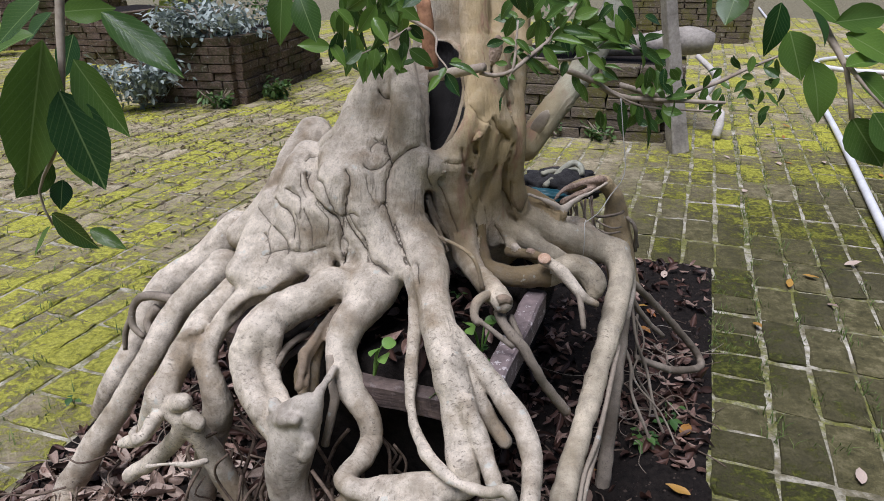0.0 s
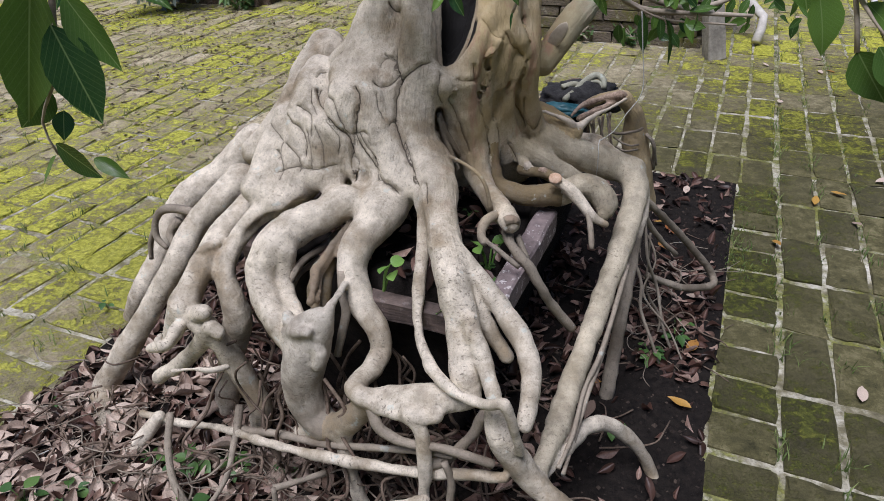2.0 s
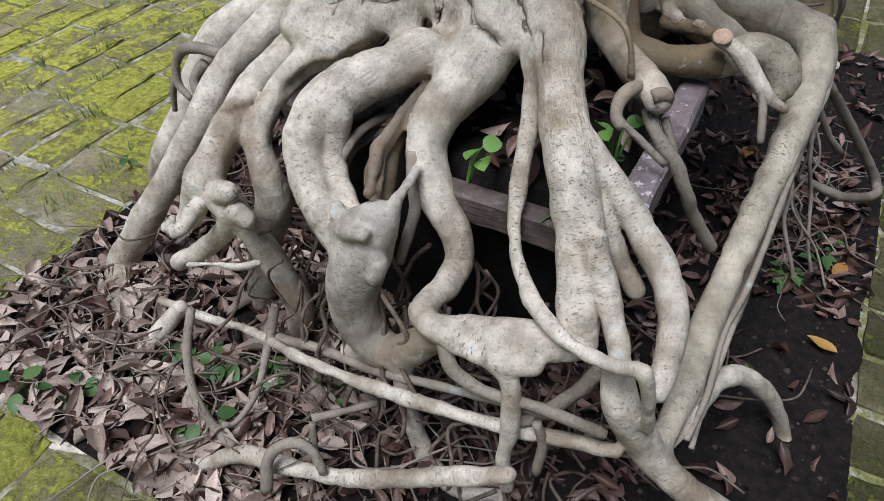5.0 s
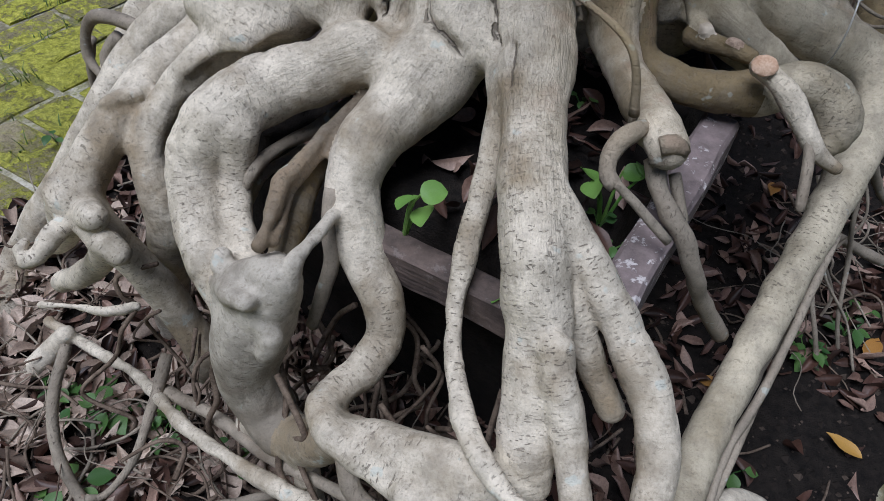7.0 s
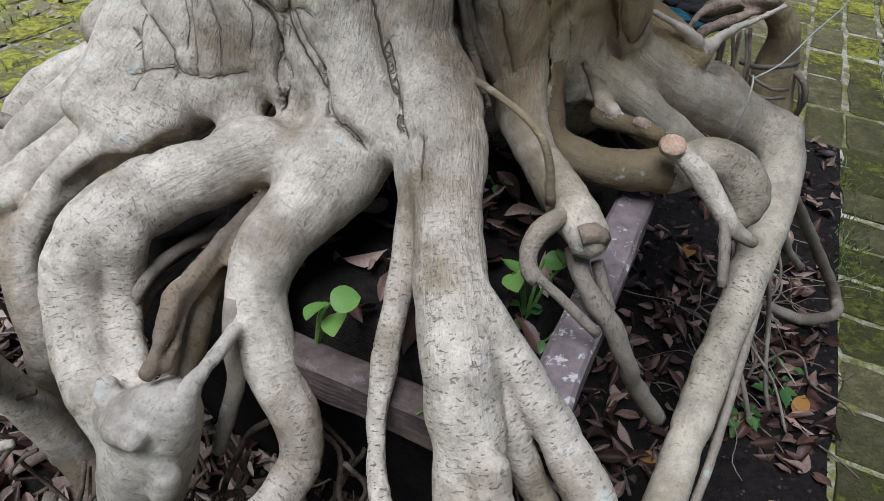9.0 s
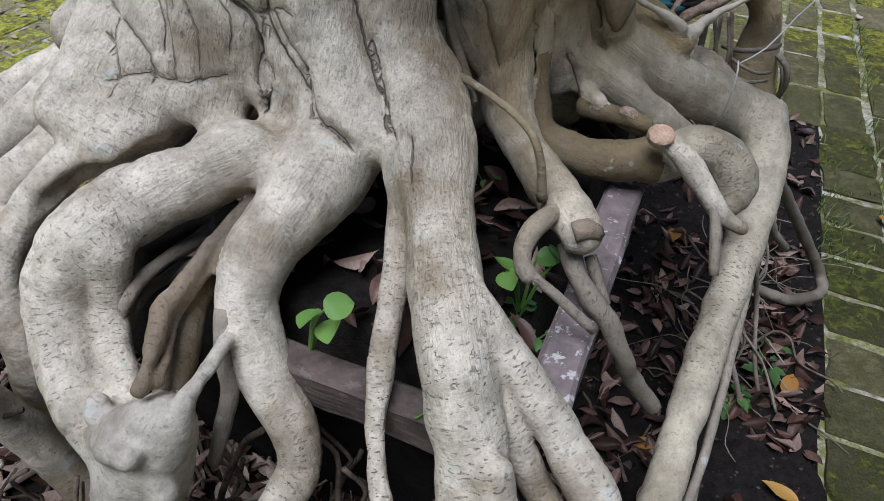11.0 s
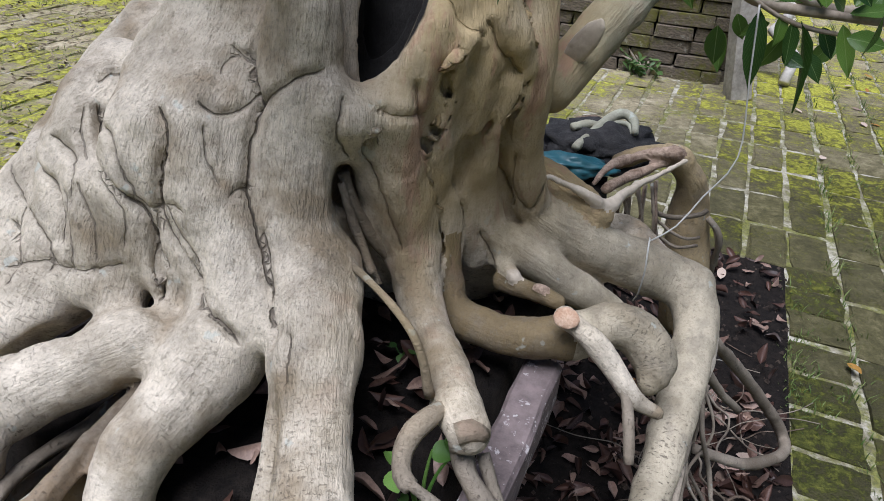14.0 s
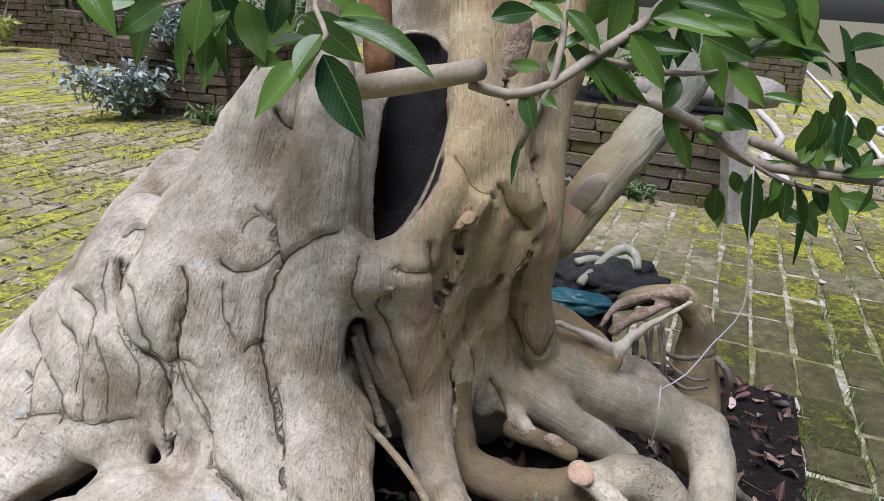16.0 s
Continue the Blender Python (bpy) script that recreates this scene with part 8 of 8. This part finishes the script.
bush(0.6, 4.2, 0.38, 0.3, 420, FERN, 14, "dark green plants on the stone stack", 0.045, 0.5)


def build_post():
    bm = box_bm(0.082, 0.082, 1.25, 0.006, 0.004, 3)
    long_edges = [e for e in bm.edges if e.calc_length() > 0.9]
    bmesh.ops.subdivide_edges(bm, edges=long_edges, cuts=40)
    for vt in bm.verts:
        slim = 1 - 0.3 * min(vt.co.z / 0.6, 1.0)
        k = noise.noise(Vector((vt.co.x * 40, vt.co.y * 40, vt.co.z * 2)))
        vt.co.x = vt.co.x * slim + 0.009 * k + 0.006 * noise.noise(Vector((0, 3, vt.co.z * 5)))
        vt.co.y = vt.co.y * slim + 0.007 * k
    ob = new("wooden_post", mesh_of(bm, "wooden_post", POSTWOOD))
    ob.matrix_world = pose(1.085, 3.45, -0.006, 0, -11, 0) @ Matrix.Rotation(radians(12), 4, "Z")
    tagged(ob, "grey weathered upright wooden post on the paving", "post")


build_post()


def pipe(rows, label, name="pipe", mat=PIPE, sides=12):
    ob = new(name, mesh_of(tube_bm(rows, sides, 0.1, 0.0), name, mat, True))
    tagged(ob, label, name)
    return ob


pipe([(1.14, 1.36, 0.018, 0.016), (1.50, 2.385, 0.018, 0.016), (2.11, 4.09, 0.018, 0.016), (3.1, 7.0, 0.018, 0.016), (4.63, 11.86, 0.018, 0.016)], "long white plastic pipe lying on the paving")
pipe([(3.3, 5.6, 0.02, 0.018), (3.0, 5.75, 0.02, 0.018), (2.92, 6.0, 0.02, 0.018), (3.1, 6.3, 0.02, 0.018), (3.8, 6.6, 0.02, 0.018), (5, 6.9, 0.02, 0.018)], "white hose curled on the paving", "hose")
DRIFT = plain_material("bleached_wood", (0.40, 0.37, 0.32), (0.66, 0.62, 0.55), 12, 0.8, 0.5, 0.004)
ob = pipe([(1.33, 3.66, 0.018, 0.024), (1.37, 3.75, 0.12, 0.021), (1.30, 3.86, 0.19, 0.026), (1.41, 4.0, 0.26, 0.020), (1.33, 4.15, 0.36, 0.014)], "pale crooked driftwood root beside the post", "driftwood", DRIFT)
ob = pipe([(0.72, 4.05, 0.43, 0.06), (0.95, 3.98, 0.44, 0.055), (1.2, 3.92, 0.47, 0.075), (1.32, 3.9, 0.46, 0.05)], "grey driftwood log lying on the stone stack", "driftwood", POSTWOOD)

# ---- neighbour root ball with blue-green wrapping, and wire ----
NET = plain_material("black_net_soil", (0.006, 0.006, 0.006), (0.045, 0.042, 0.04), 60, 0.9, 1.0, 0.008)
TEAL = plain_material("teal_plastic", (0.02, 0.09, 0.11), (0.05, 0.17, 0.20), 12, 0.35, 0.4, 0.004)
CUTWOOD = plain_material("fresh_cut_wood", (0.40, 0.22, 0.12), (0.66, 0.48, 0.34), 60, 0.8, 0.6, 0.004)


def lump(name, centre, size, mat, seed, label, category, rough=0.14, freq=14, parent=None, turn=(0, 0, 0)):
    bm = bmesh.new()
    bmesh.ops.create_icosphere(bm, subdivisions=4, radius=1.0)
    for vt in bm.verts:
        n = vt.co.normalized()
        k = 1 + rough * noise.fractal(n * 2.2 + Vector((seed, 0, 0)), 1.0, 2.0, 5) + 0.4 * rough * noise.noise(n * freq)
        vt.co = Vector((n.x * size[0], n.y * size[1], n.z * size[2])) * k
    me = mesh_of(bm, name, mat, True)
    ob = new(name, me)
    ob.matrix_local = pose(*centre, *turn)
    if parent:
        ob.parent = parent
    tagged(ob, label, category)
    return ob


DEADWOOD = plain_material("dead_wood", (0.16, 0.07, 0.03), (0.42, 0.22, 0.11), 20, 0.85, 0.8, 0.005)


def stump_piece(name, mat, label, step, wobble, *rows):
    part(name, tube_bm([(x, y - 1.45, z, r) for x, y, z, r in rows], 10, step, wobble, rows[0][0] * 90), mat, fig, label, True)


lump("soil_ball", (0.290, 1.745, 0.398), (0.095, 0.070, 0.036), NET, 3, "black netted soil ball of a neighbouring plant", "soil ball", 0.35, 40)
lump("wrapping", (0.232, 1.610, 0.418), (0.060, 0.022, 0.016), TEAL, 5, "crumpled blue-green plastic wrapping by the stump", "plastic", 0.3, 5)
stump_piece("root", DARKROOT, "thin wiry root hanging under the stump", 0.012, 0.20, (0.272, 1.428, 0.467, 0.002), (0.277, 1.446, 0.435, 0.002), (0.283, 1.450, 0.397, 0.002), (0.291, 1.455, 0.346, 0.002))
stump_piece("root", WIRYBARK, "thin wiry root hanging under the stump", 0.012, 0.20, (0.275, 1.433, 0.467, 0.002), (0.287, 1.444, 0.437, 0.002), (0.291, 1.448, 0.398, 0.002), (0.307, 1.452, 0.350, 0.002))
stump_piece("root", WIRYBARK, "thin wiry root hanging under the stump", 0.012, 0.20, (0.284, 1.438, 0.467, 0.002), (0.289, 1.444, 0.437, 0.002), (0.295, 1.447, 0.399, 0.002), (0.305, 1.452, 0.349, 0.002))
stump_piece("root", DARKROOT, "thin wiry root hanging under the stump", 0.012, 0.20, (0.285, 1.444, 0.467, 0.002), (0.286, 1.444, 0.436, 0.002), (0.293, 1.447, 0.399, 0.002), (0.310, 1.451, 0.350, 0.002))
stump_piece("root", WIRYBARK, "thin wiry root hanging under the stump", 0.012, 0.20, (0.293, 1.448, 0.467, 0.002), (0.303, 1.440, 0.440, 0.002), (0.313, 1.442, 0.403, 0.002), (0.324, 1.448, 0.353, 0.002))
stump_piece("root", WIRYBARK, "thin wiry root hanging under the stump", 0.012, 0.20, (0.296, 1.454, 0.466, 0.002), (0.302, 1.440, 0.439, 0.002), (0.311, 1.443, 0.402, 0.002), (0.328, 1.447, 0.354, 0.002))
stump_piece("root", DARKROOT, "thin wiry root hanging under the stump", 0.012, 0.20, (0.303, 1.458, 0.467, 0.002), (0.302, 1.440, 0.439, 0.002), (0.306, 1.444, 0.401, 0.002), (0.321, 1.448, 0.352, 0.002))
stump_piece("root", WIRYBARK, "thin wiry root hanging under the stump", 0.012, 0.20, (0.306, 1.464, 0.466, 0.002), (0.303, 1.440, 0.440, 0.002), (0.309, 1.443, 0.402, 0.002), (0.319, 1.449, 0.352, 0.002))
stump_piece("root", WIRYBARK, "thin wiry root hanging under the stump", 0.012, 0.20, (0.313, 1.468, 0.467, 0.002), (0.316, 1.437, 0.442, 0.002), (0.328, 1.438, 0.406, 0.002), (0.340, 1.443, 0.357, 0.002))
stump_piece("root", DARKROOT, "thin wiry root hanging under the stump", 0.012, 0.20, (0.318, 1.473, 0.467, 0.002), (0.318, 1.436, 0.443, 0.002), (0.326, 1.439, 0.405, 0.002), (0.343, 1.443, 0.357, 0.002))
stump_piece("root", WIRYBARK, "thin wiry root hanging under the stump", 0.012, 0.20, (0.321, 1.479, 0.466, 0.002), (0.316, 1.437, 0.442, 0.002), (0.324, 1.439, 0.405, 0.002), (0.337, 1.444, 0.356, 0.002))
stump_piece("root", WIRYBARK, "thin root wound round the stump", 0.010, 0.10, (0.329, 1.493, 0.420, 0.003), (0.340, 1.474, 0.424, 0.003), (0.354, 1.459, 0.432, 0.003), (0.381, 1.472, 0.433, 0.003), (0.386, 1.476, 0.436, 0.003))
stump_piece("root", WIRYBARK, "thin root wound round the stump", 0.010, 0.10, (0.334, 1.482, 0.413, 0.002), (0.348, 1.455, 0.412, 0.002), (0.364, 1.450, 0.409, 0.002), (0.380, 1.457, 0.409, 0.002))
stump_piece("root", WIRYBARK, "thin root wound round the stump", 0.010, 0.10, (0.338, 1.469, 0.398, 0.002), (0.352, 1.444, 0.400, 0.002), (0.378, 1.451, 0.401, 0.002))
stump_piece("root", WIRYBARK, "thin root looping beside the stump", 0.012, 0.10, (0.401, 1.507, 0.411, 0.004), (0.413, 1.497, 0.401, 0.004), (0.421, 1.496, 0.382, 0.004), (0.424, 1.506, 0.356, 0.004), (0.429, 1.515, 0.330, 0.004))
stump_piece("root", WIRYBARK, "thin root looping beside the stump", 0.012, 0.10, (0.417, 1.527, 0.395, 0.003), (0.424, 1.515, 0.377, 0.003), (0.436, 1.525, 0.334, 0.003))
stump_piece("root", LIMBBARK, "pale grey root arching over the soil", 0.010, 0.20, (0.246, 1.673, 0.421, 0.006), (0.272, 1.724, 0.425, 0.007), (0.305, 1.765, 0.440, 0.008), (0.327, 1.772, 0.446, 0.008), (0.340, 1.755, 0.440, 0.007), (0.339, 1.729, 0.431, 0.005))
stump_piece("root", LIMBBARK, "pale grey root arching over the soil", 0.010, 0.20, (0.296, 1.748, 0.424, 0.004), (0.313, 1.758, 0.435, 0.004), (0.333, 1.753, 0.434, 0.004), (0.336, 1.737, 0.425, 0.003))
stump_piece("root", LIMBBARK, "pale grey root lying on the soil", 0.010, 0.20, (0.244, 1.732, 0.431, 0.007), (0.271, 1.748, 0.432, 0.007), (0.298, 1.759, 0.424, 0.005))
stump_piece("root", DARKROOT, "dark root lying on the soil", 0.010, 0.20, (0.254, 1.770, 0.430, 0.005), (0.283, 1.786, 0.430, 0.005), (0.305, 1.778, 0.425, 0.004))
lump("cut_face", (0.201, 1.200 - 1.45, 0.457), (0.011, 0.003, 0.009), CUTWOOD, 9, "pale pinkish sawn wood", "", 0.06, 10, fig, (-38, 0, -20))
lump("cut_face", (0.115, 1.262 - 1.45, 0.780), (0.010, 0.003, 0.022), TORN, 9, "pale pinkish sawn wood", "", 0.06, 10, fig, (-5, 12, 10))
lump("cut_face", (0.203, 1.427 - 1.45, 0.627), (0.012, 0.004, 0.032), CREAM, 9, "pale pinkish sawn wood", "", 0.06, 10, fig, (10, 35, -25))
part("wire", tube_bm([(x, y - 1.45, z, r) for x, y, z, r in ((0.328, 1.338, 0.691, 0.000), (0.338, 1.338, 0.631, 0.000), (0.346, 1.330, 0.562, 0.000), (0.323, 1.322, 0.523, 0.000), (0.304, 1.314, 0.494, 0.000), (0.281, 1.305, 0.480, 0.000))], 6, 0.02, 0.0), WIRE, fig, "thin tie wire", True)
part("wire", tube_bm([(x, y - 1.45, z, r) for x, y, z, r in ((0.282, 1.310, 0.481, 0.000), (0.278, 1.292, 0.479, 0.000), (0.279, 1.288, 0.457, 0.000), (0.281, 1.297, 0.428, 0.000), (0.283, 1.315, 0.405, 0.000))], 6, 0.006, 0.0), WIRE, fig, "thin tie wire", True)
part("dead_wood", tube_bm([(x, y - 1.45, z, r) for x, y, z, r in ((0.016, 1.249, 0.755, 0.011), (0.012, 1.258, 0.782, 0.012), (0.008, 1.266, 0.812, 0.012), (0.003, 1.275, 0.850, 0.011))], 8, 0.01, 0.3), DEADWOOD, fig, "orange-brown dead wood", True)
